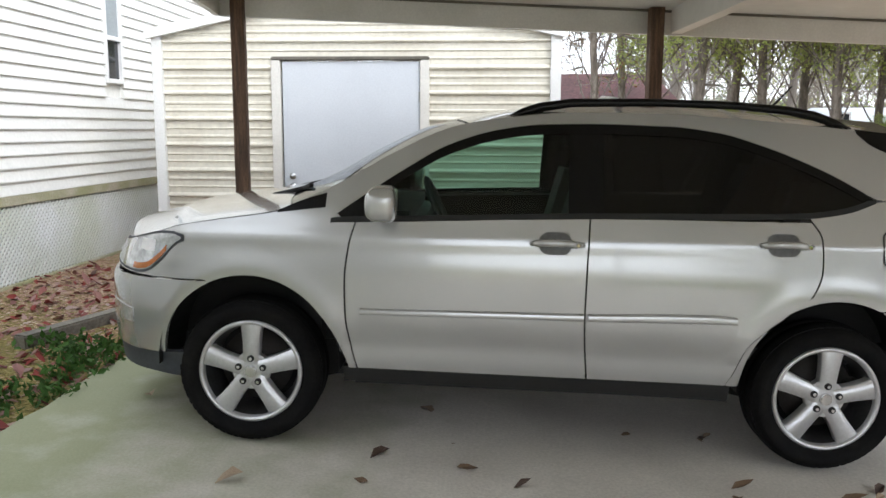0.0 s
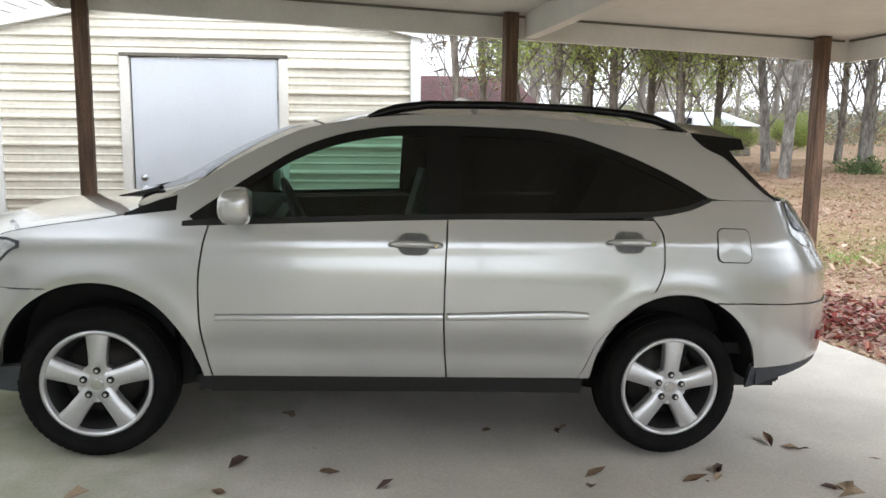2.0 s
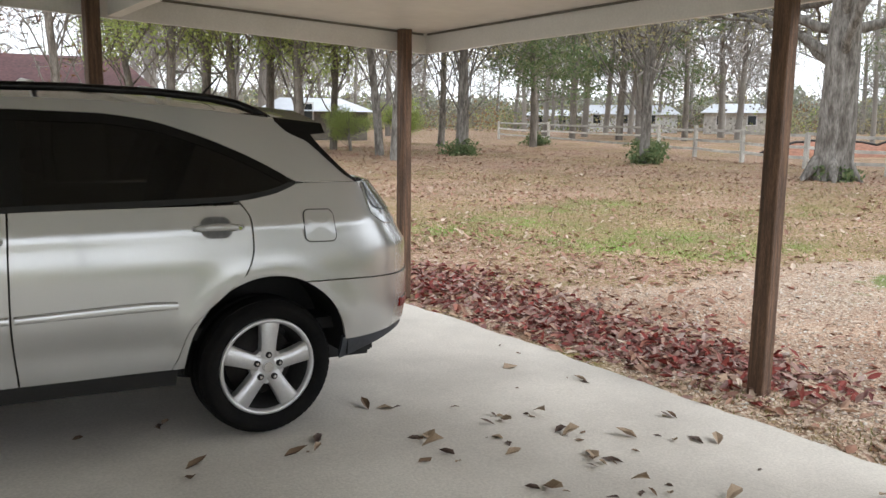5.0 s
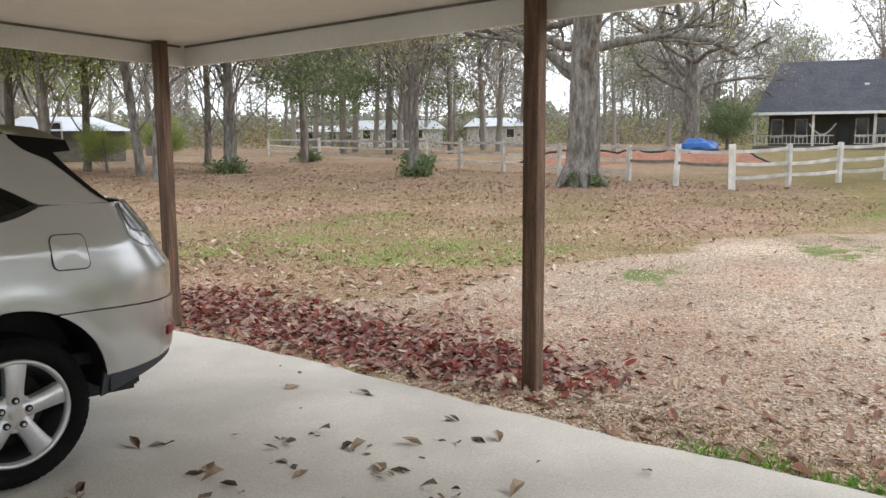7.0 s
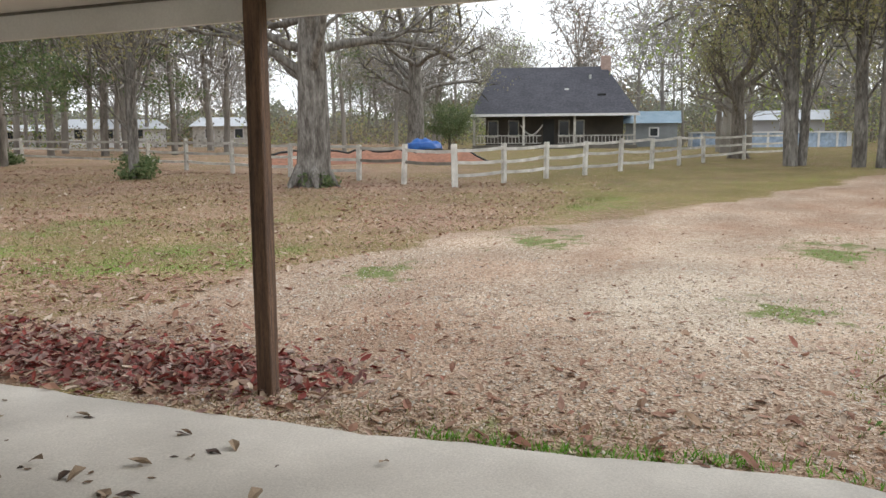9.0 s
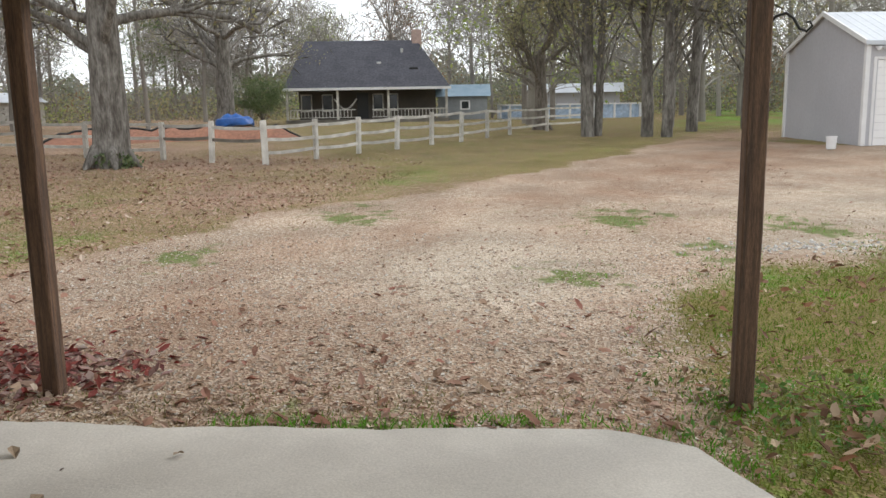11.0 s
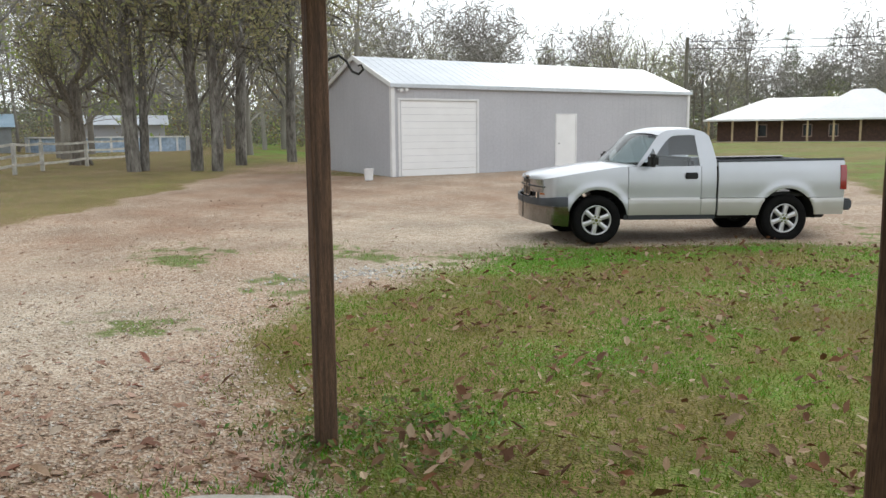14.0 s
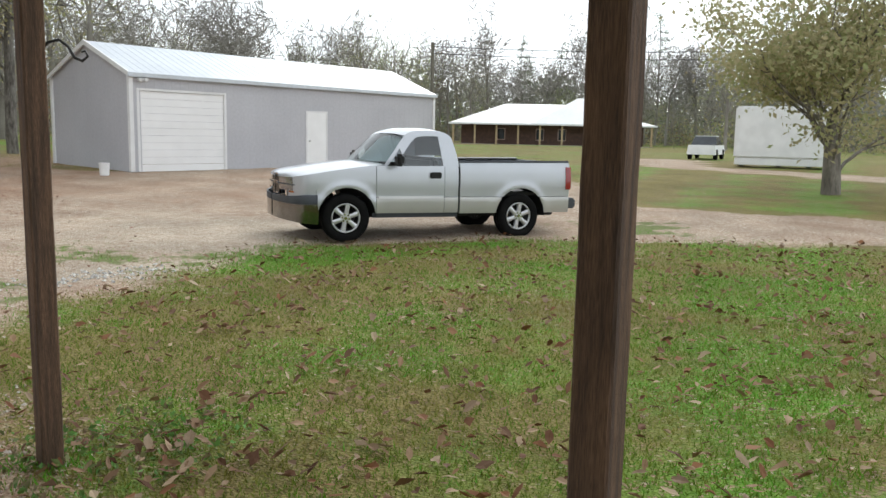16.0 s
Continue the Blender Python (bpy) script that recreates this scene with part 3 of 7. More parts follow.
for s in (-1, 1):
    x_e = SX0 - 0.1 if s < 0 else SX1 + 0.1
    ze = SE - 0.02
    bm = bmesh.new()
    for y0, y1, zz, nm in ((-0.09, -0.03, 0.1, "trim"),):
        vs = [bm.verts.new(v) for v in ((x_e, y0, ze - 0.02), (mid, y0, SP - 0.02), (mid, y0, SP + 0.06), (x_e, y0, ze + 0.07), (x_e, y1, ze - 0.02), (mid, y1, SP - 0.02), (mid, y1, SP + 0.06), (x_e, y1, ze + 0.07))]
        for f in ((0, 1, 2, 3), (7, 6, 5, 4), (0, 4, 5, 1), (3, 2, 6, 7), (0, 3, 7, 4), (1, 5, 6, 2)):
            bm.faces.new([vs[i] for i in f])
    bmesh.ops.recalc_face_normals(bm, faces=bm.faces)
    part("rake_trim", bm, M_TRIM, shed)
    bm = bmesh.new()
    vs = [bm.verts.new(v) for v in ((x_e, -0.03, ze + 0.03), (mid, -0.03, SP + 0.03), (mid, 4.3, SP + 0.03), (x_e, 4.3, ze + 0.03), (x_e, -0.03, ze + 0.055), (mid, -0.03, SP + 0.055), (mid, 4.3, SP + 0.055), (x_e, 4.3, ze + 0.055))]
    for f in ((0, 1, 2, 3), (7, 6, 5, 4), (0, 4, 5, 1), (3, 2, 6, 7), (0, 3, 7, 4), (1, 5, 6, 2)):
        bm.faces.new([vs[i] for i in f])
    bmesh.ops.recalc_face_normals(bm, faces=bm.faces)
    part("roof_sheet", bm, M_TRIM, shed)
part("door_jamb", box((-2.09, -0.045, -0.1), (-2.0, 0.06, 2.15), 0.008), M_FASCIA, shed)
part("door_jamb", box((-0.635, -0.045, -0.1), (-0.545, 0.06, 2.15), 0.008), M_FASCIA, shed)
part("door_head", box((-2.09, -0.047, 2.15), (-0.545, 0.06, 2.185), 0.008), M_GREYWOOD, shed)
leafd = part("door_leaf", box((-1.985, -0.015, -0.08), (-0.64, 0.025, 2.14), 0.006), M_DOOR, shed, "plain pale blue-grey door leaf")
for z in (0.93, 1.03):
    part("door_knob", moved(merge(cyl(0.032, 0.032, 0, 0.008, 20, 0.002), cyl(0.014, 0.026, 0.008, 0.05, 20, 0.006)), pose(-1.90, -0.016, z, 90)), M_STEEL, leafd, "round steel knob", True)
for z in (0.4, 1.75):
    part("hinge", box((-0.65, -0.025, z), (-0.625, -0.012, z + 0.1), 0.003), M_STEEL, leafd)

# ---- house with lap siding over white lattice skirting ----
hd = Vector((0, 1, 0))
H0 = Vector((-4.21, -5.0, 0))
hm = Matrix.Translation(H0) @ Matrix.Rotation(math.atan2(hd.y, hd.x), 4, "Z")
# The unseen southern run of this length is added to block western sky light.
LEN = 17.5
house_wall = thing("wall_house", hm, "cream vinyl lap siding above white lattice skirting", "wall", kind="structure")
SKIRT = 0.89


WIN0, WIN1, WZ0, WZ1 = 13.92, 14.28, 2.02, 3.5
part("wall_core", box((0, 0.035, SKIRT), (LEN, 0.16, 4.3), 0), M_SIDING, house_wall)
lap = 0.236
k = 0
z = SKIRT
while z < 4.25:
    spans = [(0, LEN)] if z + lap < WZ0 or z > WZ1 else [(0, WIN0 - 0.03), (WIN1 + 0.03, LEN)]
    for a, b in spans:
        bm = bmesh.new()
        pr = [(0.034, 0.0), (-0.016, 0.0), (-0.016, 0.012), (0.008, lap * 0.485), (0.014, lap * 0.49), (-0.016, lap * 0.5), (-0.016, lap * 0.5 + 0.012), (0.01, lap + 0.001), (0.034, lap + 0.001)]
        rows = [[bm.verts.new((x, y, z + h)) for y, h in pr] for x in (a, b)]
        for i in range(len(pr)):
            j = (i + 1) % len(pr)
            bm.faces.new((rows[0][i], rows[1][i], rows[1][j], rows[0][j]))
        bm.faces.new(rows[0][::-1])
        bm.faces.new(rows[1])
        bmesh.ops.recalc_face_normals(bm, faces=bm.faces)
        part("siding_board", bm, M_SIDING, house_wall)
    z += lap
M_ALGAE = mat("algae_stained_board", (0.44, 0.4, 0.32), (0.27, 0.28, 0.13), 2.2, 0.7, fine=0.15)
part("skirt_board", box((0, -0.02, SKIRT - 0.09), (LEN, 0.034, SKIRT - 0.002), 0.006), M_ALGAE, house_wall)
part("skirt_board", box((0, -0.03, 0.02), (LEN, 0.034, 0.1), 0.006), M_ALGAE, house_wall)


def lattice_material():
    m = mat("white_perforated_lattice", (0.74, 0.75, 0.76), (0.6, 0.62, 0.55), 1.4, 0.55, fine=0.08)
    return m


# square lattice: diagonal slats, each layer one mesh
LAT = lattice_material()
for sgn, yy in ((1, 0.0), (-1, 0.009)):
    V, Fc = [], []
    pitch, w, h0, h1 = 0.062, 0.019, 0.1, SKIRT - 0.09
    hgt = h1 - h0
    u = -hgt
    while u < LEN:
        a0, a1 = (u, u + hgt) if sgn > 0 else (u + hgt, u)
        lo = max(0.0, min(a0, a1))
        hi = min(LEN, max(a0, a1))
        if hi - lo > 0.03:
            def at(x):
                return h0 + (x - u if sgn > 0 else u + hgt - x)
            q = len(V)
            for dy in (0, 0.008):
                for x, dz in ((lo, -w), (lo, w), (hi, w), (hi, -w)):
                    V.append((x, yy + dy, min(max(at(x) + dz, h0 - 0.01), h1 + 0.01)))
            Fc += [(q, q + 3, q + 2, q + 1), (q + 4, q + 5, q + 6, q + 7), (q, q + 1, q + 5, q + 4), (q + 1, q + 2, q + 6, q + 5), (q + 2, q + 3, q + 7, q + 6), (q + 3, q, q + 4, q + 7)]
        u += pitch
    lt = link("lattice_slats", V, Fc, LAT, house_wall)
    tagged(lt, "white crossed lattice slats with green algae", kind="stuff")
# grey sheet whose colour stands in for the dimness behind the slats
part("lattice_backing", box((0, 0.05, -0.1), (LEN, 0.07, SKIRT), 0), mat("dim_crawl_space", (0.4, 0.4, 0.38), None, 2, 0.9), house_wall)
win = thing("window_house", hm, "narrow white vinyl sash window in lap siding", "window", kind="structure")
wf = merge(box((WIN0 - 0.03, -0.03, WZ0 - 0.03), (WIN0 + 0.02, 0.05, WZ1 + 0.03), 0.004), box((WIN1 - 0.02, -0.03, WZ0 - 0.03), (WIN1 + 0.03, 0.05, WZ1 + 0.03), 0.004), box((WIN0 + 0.02, -0.028, WZ0 - 0.03), (WIN1 - 0.02, 0.05, WZ0 + 0.02), 0.004), box((WIN0 + 0.02, -0.028, WZ0 + 0.44), (WIN1 - 0.02, 0.05, WZ0 + 0.49), 0.004))
part("window_frame", wf, M_WHITE, win)
part("pane", box((WIN0 + 0.02, 0.01, WZ0 + 0.02), (WIN1 - 0.02, 0.02, WZ0 + 0.44), 0), M_DARKPANE, win)
part("pane", box((WIN0 + 0.02, 0.0, WZ0 + 0.49), (WIN1 - 0.02, 0.01, WZ1), 0), mat("pale_blind_pane", (0.35, 0.38, 0.4), None, 2, 0.1), win)

# plain unseen wall added behind the walk to cut light on the car's front
blocker_wall = thing("wall_closing", pose(-4.2, -2.2, 0), "unseen plain cream wall added to block light", "wall", kind="structure")
part("wall_core", box((0, -0.15, -0.2), (3.9, 0, 3.2), 0), M_SIDING, blocker_wall)

# ---- grey workshop ----
ws = Vector((26.7, -7.25, 0))
wd = Vector((3.2, -13.55, 0)).normalized()
wm = Matrix.Translation(ws + Vector((0, 0, 0.18))) @ Matrix.Rotation(math.atan2(wd.y, wd.x), 4, "Z")
# local: x along the front, y behind the front is positive
WL, WW, WH, WP = 13.9, 5.25, 3.05, 4.06
shop = thing("metal_workshop", wm, "grey sheet-metal workshop with white roll-up door", "workshop")


def panel_sheet(x0, x1, z0, z1, along="x", off=0.0, ztop=None):
    """Vertical-ribbed sheet metal."""
    bm, prev = bmesh.new(), None
    for u in sorted(set(np.arange(x0, x1, 0.3).tolist() + (np.arange(x0, x1 - 0.06, 0.3) + 0.03).tolist() + (np.arange(x0, x1 - 0.06, 0.3) + 0.045).tolist() + (np.arange(x0, x1 - 0.06, 0.3) + 0.27).tolist() + [x1])):
        d = (u - x0) % 0.3
        o = off - (0.003 if 0.02 < d < 0.05 else 0.0)
        zt = ztop(u) if ztop else z1
        ends = [(u, o, z0), (u, o, zt)] if along == "x" else [(o, u, z0), (o, u, zt)]
        row = [bm.verts.new(v) for v in ends]
        if prev:
            bm.faces.new((prev[0], row[0], row[1], prev[1]))
        prev = row
    return bm


for a, b, z0 in ((0.06, 0.2, 0), (0.2, 3.42, 2.58), (3.42, 6.84, 0), (6.84, 7.88, 2.1), (7.88, WL - 0.06, 0)):
    part("wall_panel", panel_sheet(a, b, z0, WH), M_SHOP, shop)
part("end_wall", panel_sheet(0.06, WW - 0.06, 0, WH, "y", 0.0, lambda u: WH + (WP - WH) * (1 - abs(u / WW * 2 - 1))), M_SHOP, shop)
part("end_wall", panel_sheet(0.06, WW - 0.06, 0, WH, "y", WL, lambda u: WH + (WP - WH) * (1 - abs(u / WW * 2 - 1))), M_SHOP, shop)
part("back_wall", box((0, WW - 0.02, 0), (WL, WW, WH), 0), M_SHOP, shop)
for x, y in ((0, 0), (WL, 0), (0, WW)):
    part("corner_trim", box((x - 0.07, y - 0.07, 0), (x + 0.07, y + 0.07, WH - 0.03), 0.01), M_WHITE, shop)
for s in (0, 1):
    bm = bmesh.new()
    ye, yr = (-0.12, WW / 2) if s == 0 else (WW + 0.12, WW / 2)
    cols = np.arange(-0.1, WL + 0.11, 0.3).tolist()
    prev = None
    for i, x in enumerate(cols):
        for dx, o in ((0, 0), (0.03, 0.01), (0.06, 0.01), (0.09, 0)):
            if x + dx > WL + 0.1:
                continue
            row = [bm.verts.new((x + dx, ye, WH - 0.04 + o)), bm.verts.new((x + dx, yr, WP + 0.04 + o))]
            if prev:
                bm.faces.new((prev[0], row[0], row[1], prev[1]))
            prev = row
    part("roof_sheet", bm, M_SHOPROOF, shop)
part("eave_trim", box((-0.12, -0.15, WH - 0.16), (WL + 0.12, -0.07, WH - 0.03), 0.01), M_SHOPROOF, shop)
for s in (0, 1):
    V = [(-0.14, -0.12 if s == 0 else WW + 0.12, WH - 0.14), (-0.14, WW / 2, WP - 0.08), (-0.14, WW / 2, WP + 0.07), (-0.14, -0.12 if s == 0 else WW + 0.12, WH)]
    V += [(v[0] + 0.06, v[1], v[2]) for v in V]
    link("rake_trim", V, [(0, 1, 2, 3), (7, 6, 5, 4), (0, 4, 5, 1), (3, 2, 6, 7), (0, 3, 7, 4), (1, 5, 6, 2)], M_WHITE, shop)
gd = part("door_frame", merge(box((0.2, -0.03, 0), (0.29, 0.06, 2.57), 0.01), box((3.33, -0.03, 0), (3.42, 0.06, 2.57), 0.01), box((0.29, -0.03, 2.49), (3.33, 0.06, 2.57), 0.01)), M_WHITE, shop)
for i in range(11):
    z = i * 0.226
    part("door_slat", box((0.295, 0.02 + 0.006 * (i % 2), z + 0.003), (3.325, 0.05, z + 0.222), 0.004), M_ROLLDOOR, gd)
fd = part("foot_door", box((6.9, -0.02, 0.03), (7.82, 0.03, 2.05), 0.008), M_ROLLDOOR, shop, "plain white foot door")
part("door_trim", merge(box((6.84, -0.035, 0), (6.9, 0.04, 2.1), 0.005), box((7.82, -0.035, 0), (7.88, 0.04, 2.1), 0.005), box((6.9, -0.035, 2.05), (7.82, 0.04, 2.1), 0.005)), M_WHITE, fd)
part("door_knob", moved(cyl(0.03, 0.035, 0, 0.06, 12, 0.005), pose(7.0, -0.02, 1.0, 90)), M_STEEL, fd)
part("base_plinth", box((-0.02, -0.02, -0.4), (WL + 0.02, WW + 0.02, -0.003), 0), mat("dirty_concrete_base", (0.16, 0.12, 0.09), None, 3, 0.9), shop)
part("flood_lamp", merge(box((0.2, -0.2, WH - 0.3), (0.32, -0.08, WH - 0.2), 0.02), box((0.4, -0.2, WH - 0.28), (0.52, -0.08, WH - 0.18), 0.02), box((0.2, -0.08, WH - 0.24), (0.52, -0.0, WH - 0.18), 0.01)), M_WHITE, shop)
bucket = thing("plastic_bucket", pose(25.95, -6.25, float(ground_z(25.95, -6.25))), "white plastic bucket standing on leaf-strewn soil", "bucket")
part("body", cyl(0.13, 0.15, 0, 0.36, 24, 0.01), M_WHITE, bucket, smooth=False)
part("rim", moved(cyl(0.16, 0.16, 0.33, 0.37, 24, 0.008), pose(0, 0, 0)), M_WHITE, bucket)


# ---- post-and-rail fence ----
FENCE = [(31, 44), (28.8, 36), (26.0, 25.0), (24.2, 21.4), (23.4, 18.6), (22.73, 15.7), (22.5, 12.97), (22.1, 11.19), (21.56, 9.29), (23.4, 8.5), (25.0, 7.7), (26.8, 6.95), (28.7, 6.2), (30.6, 5.5), (33.0, 4.9), (35.4, 4.3), (39.9, 3.1), (46, 1.2)]
fence = thing("rail_fence", pose(0, 0, 0), "weathered white post-and-rail wooden fence", "fence")
rng = random.Random(5)
for i, (x, y) in enumerate(FENCE):
    z = float(ground_z(x, y))
    h = 1.12 + rng.uniform(-0.05, 0.08) + (0.12 if i == 8 else 0)
    a = math.degrees(math.atan2(FENCE[min(i + 1, len(FENCE) - 1)][1] - FENCE[max(i - 1, 0)][1], FENCE[min(i + 1, len(FENCE) - 1)][0] - FENCE[max(i - 1, 0)][0]))
    w = 0.065 if i != 8 else 0.09
    p = part("post", moved(box((-w, -w, -0.2), (w, w, h), 0.012), pose(x, y, z, rng.uniform(-2, 2), rng.uniform(-2, 2), a)), M_FENCE, fence)
    if i + 1 < len(FENCE):
        x2, y2 = FENCE[i + 1]
        z2 = float(ground_z(x2, y2))
        ln = math.hypot(x2 - x, y2 - y)
        for hz in (0.3, 0.66, 1.04):
            if hz == 0.3 and i in (6, 7):
                continue
            d0, d1 = rng.uniform(-0.04, 0.04), rng.uniform(-0.04, 0.04)
            V, Fc = [], []
            for t in (0, 0.33, 0.66, 1):
                sag = -0.03 * math.sin(t * math.pi)
                px, py, pz = x + (x2 - x) * t, y + (y2 - y) * t, z + hz + d0 + (z2 - z + d1 - d0) * t + sag
                nx_, ny_ = -(y2 - y) / ln * 0.02, (x2 - x) / ln * 0.02
                V += [(px + nx_, py + ny_, pz - 0.045), (px + nx_, py + ny_, pz + 0.045), (px - nx_, py - ny_, pz + 0.045), (px - nx_, py - ny_, pz - 0.045)]
            for t in range(3):
                q = t * 4
                Fc += [(q + j, q + (j + 1) % 4, q + 4 + (j + 1) % 4, q + 4 + j) for j in range(4)]
            Fc += [(3, 2, 1, 0), (12, 13, 14, 15)]
            link("rail", V, Fc, M_GREYWOOD if i in (6, 7) and hz < 1 else M_FENCE, fence)


def polar(az, d):
    return 0.4 + d * math.cos(radians(az)), -0.05 + d * math.sin(radians(az))


def prism(pts_lo, pts_hi):
    """A solid between two loops of equal length."""
    bm = bmesh.new()
    lo, hi = [bm.verts.new(p) for p in pts_lo], [bm.verts.new(p) for p in pts_hi]
    k = len(lo)
    bm.faces.new(lo[::-1])
    bm.faces.new(hi)
    for i in range(k):
        bm.faces.new((lo[i], lo[(i + 1) % k], hi[(i + 1) % k], hi[i]))
    bmesh.ops.recalc_face_normals(bm, faces=bm.faces)
    return bm


# ---- farmhouse with a dark roof and porch ----
x0, y0 = polar(22.74, 66)
x1, y1 = polar(11.32, 66)
ang = math.atan2(y1 - y0, x1 - x0)
FW = math.hypot(x1 - x0, y1 - y0)
farm = thing("farmhouse", Matrix.Translation((x0, y0, 0.38)) @ Matrix.Rotation(ang, 4, "Z"), "dark-roofed farmhouse with a white-railed front porch", "house")
part("wall", box((1.0, 2.4, -0.2), (FW - 1.0, 10, 2.8), 0), M_DARKWALL, farm)
part("porch_floor", box((0.1, 0.1, -0.2), (FW - 0.1, 2.4, 0.28), 0.02), M_GREYWOOD, farm)
roofp = part("roof", prism([(0, -0.1, 2.72), (FW, -0.1, 2.72), (FW, 10.5, 2.72), (0, 10.5, 2.72)], [(1.5, 5.4, 6.75), (FW - 2.3, 5.4, 6.75), (FW - 2.3, 5.6, 6.75), (1.5, 5.6, 6.75)]), M_SHINGLE, farm)
part("eave_board", box((-0.05, -0.2, 2.55), (FW + 0.05, -0.1, 2.75), 0.01), M_WHITE, farm)
part("chimney", box((FW - 2.7, 5.0, 5.4), (FW - 1.9, 6.0, 7.6), 0.03), M_PINKBRICK, roofp)
part("vent_pipe", box((7.4, 2.6, 4.5), (7.75, 2.9, 4.85), 0.03), M_WHITE, roofp)
part("vent_pipe", cyl(0.12, 0.12, 0, 0.6, 10), M_STEEL, roofp).matrix_basis = pose(9.5, 4.0, 5.4)
part("vent_pipe", box((10.0, 1.9, 3.95), (10.7, 2.3, 4.35), 0.03), M_BLACK, roofp)
for x in (0.25, 4.2, 8.2, FW - 0.3):
    part("porch_post", box((x - 0.09, 0.15, 0.28), (x + 0.09, 0.33, 2.72), 0.01), M_FENCE, farm)
for a, b in ((0.4, 5.6), (6.9, FW - 0.35)):
    rl = part("porch_rail", merge(box((a, 0.2, 1.0), (b, 0.28, 1.08), 0.01), box((a, 0.2, 0.42), (b, 0.28, 0.48), 0.01)), M_FENCE, farm)
    for i in range(int((b - a) / 0.28)):
        part("baluster", box((a + 0.05 + i * 0.28, 0.21, 0.48), (a + 0.11 + i * 0.28, 0.26, 1.0), 0), M_FENCE, rl)
for x in (1.6, 3.3, 7.4, 8.6):
    wdw = part("window", box((x - 0.45, 2.36, 0.9), (x + 0.45, 2.42, 2.3), 0.01), M_FENCE, farm)
    part("pane", box((x - 0.36, 2.33, 1.0), (x + 0.36, 2.35, 2.2), 0), M_DARKPANE, wdw)
part("door", box((5.7, 2.36, 0.28), (6.6, 2.42, 2.35), 0.01), M_BLACK, farm)
hv, hf = tube([(3.9 + 1.8 * t, 0.9, 1.9 - 0.8 * math.sin(t * math.pi)) for t in np.linspace(0, 1, 10)], 0.06, 6)
hammock = link("hammock", hv, hf, M_FENCE)
hammock.matrix_world = farm.matrix_world.copy()
tagged(hammock, "pale rope hammock slung on a porch", "hammock")

x0, y0 = polar(12.2, 72)
x1, y1 = polar(8.8, 72)
out_h = thing("outbuilding", Matrix.Translation((x0, y0, 0.35)) @ Matrix.Rotation(math.atan2(y1 - y0, x1 - x0), 4, "Z"), "small grey outbuilding with pale blue metal roof", "outbuilding")
OW = math.hypot(x1 - x0, y1 - y0)
part("wall", box((0, 0, -0.2), (OW, 4, 2.1), 0), mat("pale_grey_boards", (0.3, 0.32, 0.33), None, 1.5, 0.8), out_h)
part("roof", prism([(-0.3, -0.3, 2.05), (OW + 0.3, -0.3, 2.05), (OW + 0.3, 4.3, 2.05), (-0.3, 4.3, 2.05)], [(-0.3, 2, 3.1), (OW + 0.3, 2, 3.1), (OW + 0.3, 2.1, 3.1), (-0.3, 2.1, 3.1)]), M_CYAN, out_h)
ow = part("window", box((OW * 0.45, -0.04, 0.9), (OW * 0.65, 0.02, 1.7), 0.01), M_WHITE, out_h)
part("pane", box((OW * 0.48, -0.05, 1.0), (OW * 0.62, -0.042, 1.6), 0), M_DARKPANE, ow)

# tarpaulin-covered heap
bm = bmesh.new()
bmesh.ops.create_icosphere(bm, subdivisions=4, radius=1)
for v in bm.verts:
    v.co.x *= 1.3
    v.co.y *= 0.9
    v.co.z = max(-0.3, v.co.z) * 0.62 + 0.2 * noise.noise(v.co * 1.7) + 0.07 * noise.noise(v.co * 6)
tx, ty = polar(26.0, 58)
tarp = part("covered_boat", bm, M_TARP, None, smooth=True)
tarp.matrix_world = pose(tx, ty, 0.62, 0, 0, 115)
tagged(tarp, "heap covered by a crumpled bright blue tarpaulin", "tarpaulin")

# above-ground pool
px_, py_ = polar(3.2, 74)
pool = thing("above_ground_pool", pose(px_, py_, 0.3, 0, 0, 4), "above-ground pool with pale blue sheet wall", "pool")
part("wall", moved(cyl(1, 1, 0, 1.25, 48, 0.02), Matrix.Diagonal((4.5, 6.2, 1, 1))), mat("pale_blue_pool_wall", (0.45, 0.55, 0.68), (0.3, 0.4, 0.55), 1.2, 0.5, fine=0.2, bscale=4), pool)
part("top_rail", moved(cyl(1.03, 1.03, 1.2, 1.32, 48, 0.02), Matrix.Diagonal((4.5, 6.2, 1, 1))), M_WHITE, pool)
for i in range(20):
    a = i * math.tau / 20
    part("upright", moved(box((-0.09, -0.09, 0), (0.09, 0.09, 1.22), 0.02), pose(4.55 * math.cos(a), 6.27 * math.sin(a), 0)), M_WHITE, pool)
sx_, sy_ = polar(3.0, 92)
far_shed = thing("long_shed", pose(sx_, sy_, 0.4, 0, 0, 92), "low long pale shed among trees", "shed")
part("wall", box((-5, -2, 0), (5, 2, 2.4), 0), M_SHOP, far_shed)
part("roof", prism([(-5.4, -2.5, 2.4), (5.4, -2.5, 2.4), (5.4, 2.5, 2.4), (-5.4, 2.5, 2.4)], [(-5.4, 0, 3.4), (5.4, 0, 3.4), (5.4, 0.1, 3.4), (-5.4, 0.1, 3.4)]), M_SHOPROOF, far_shed)


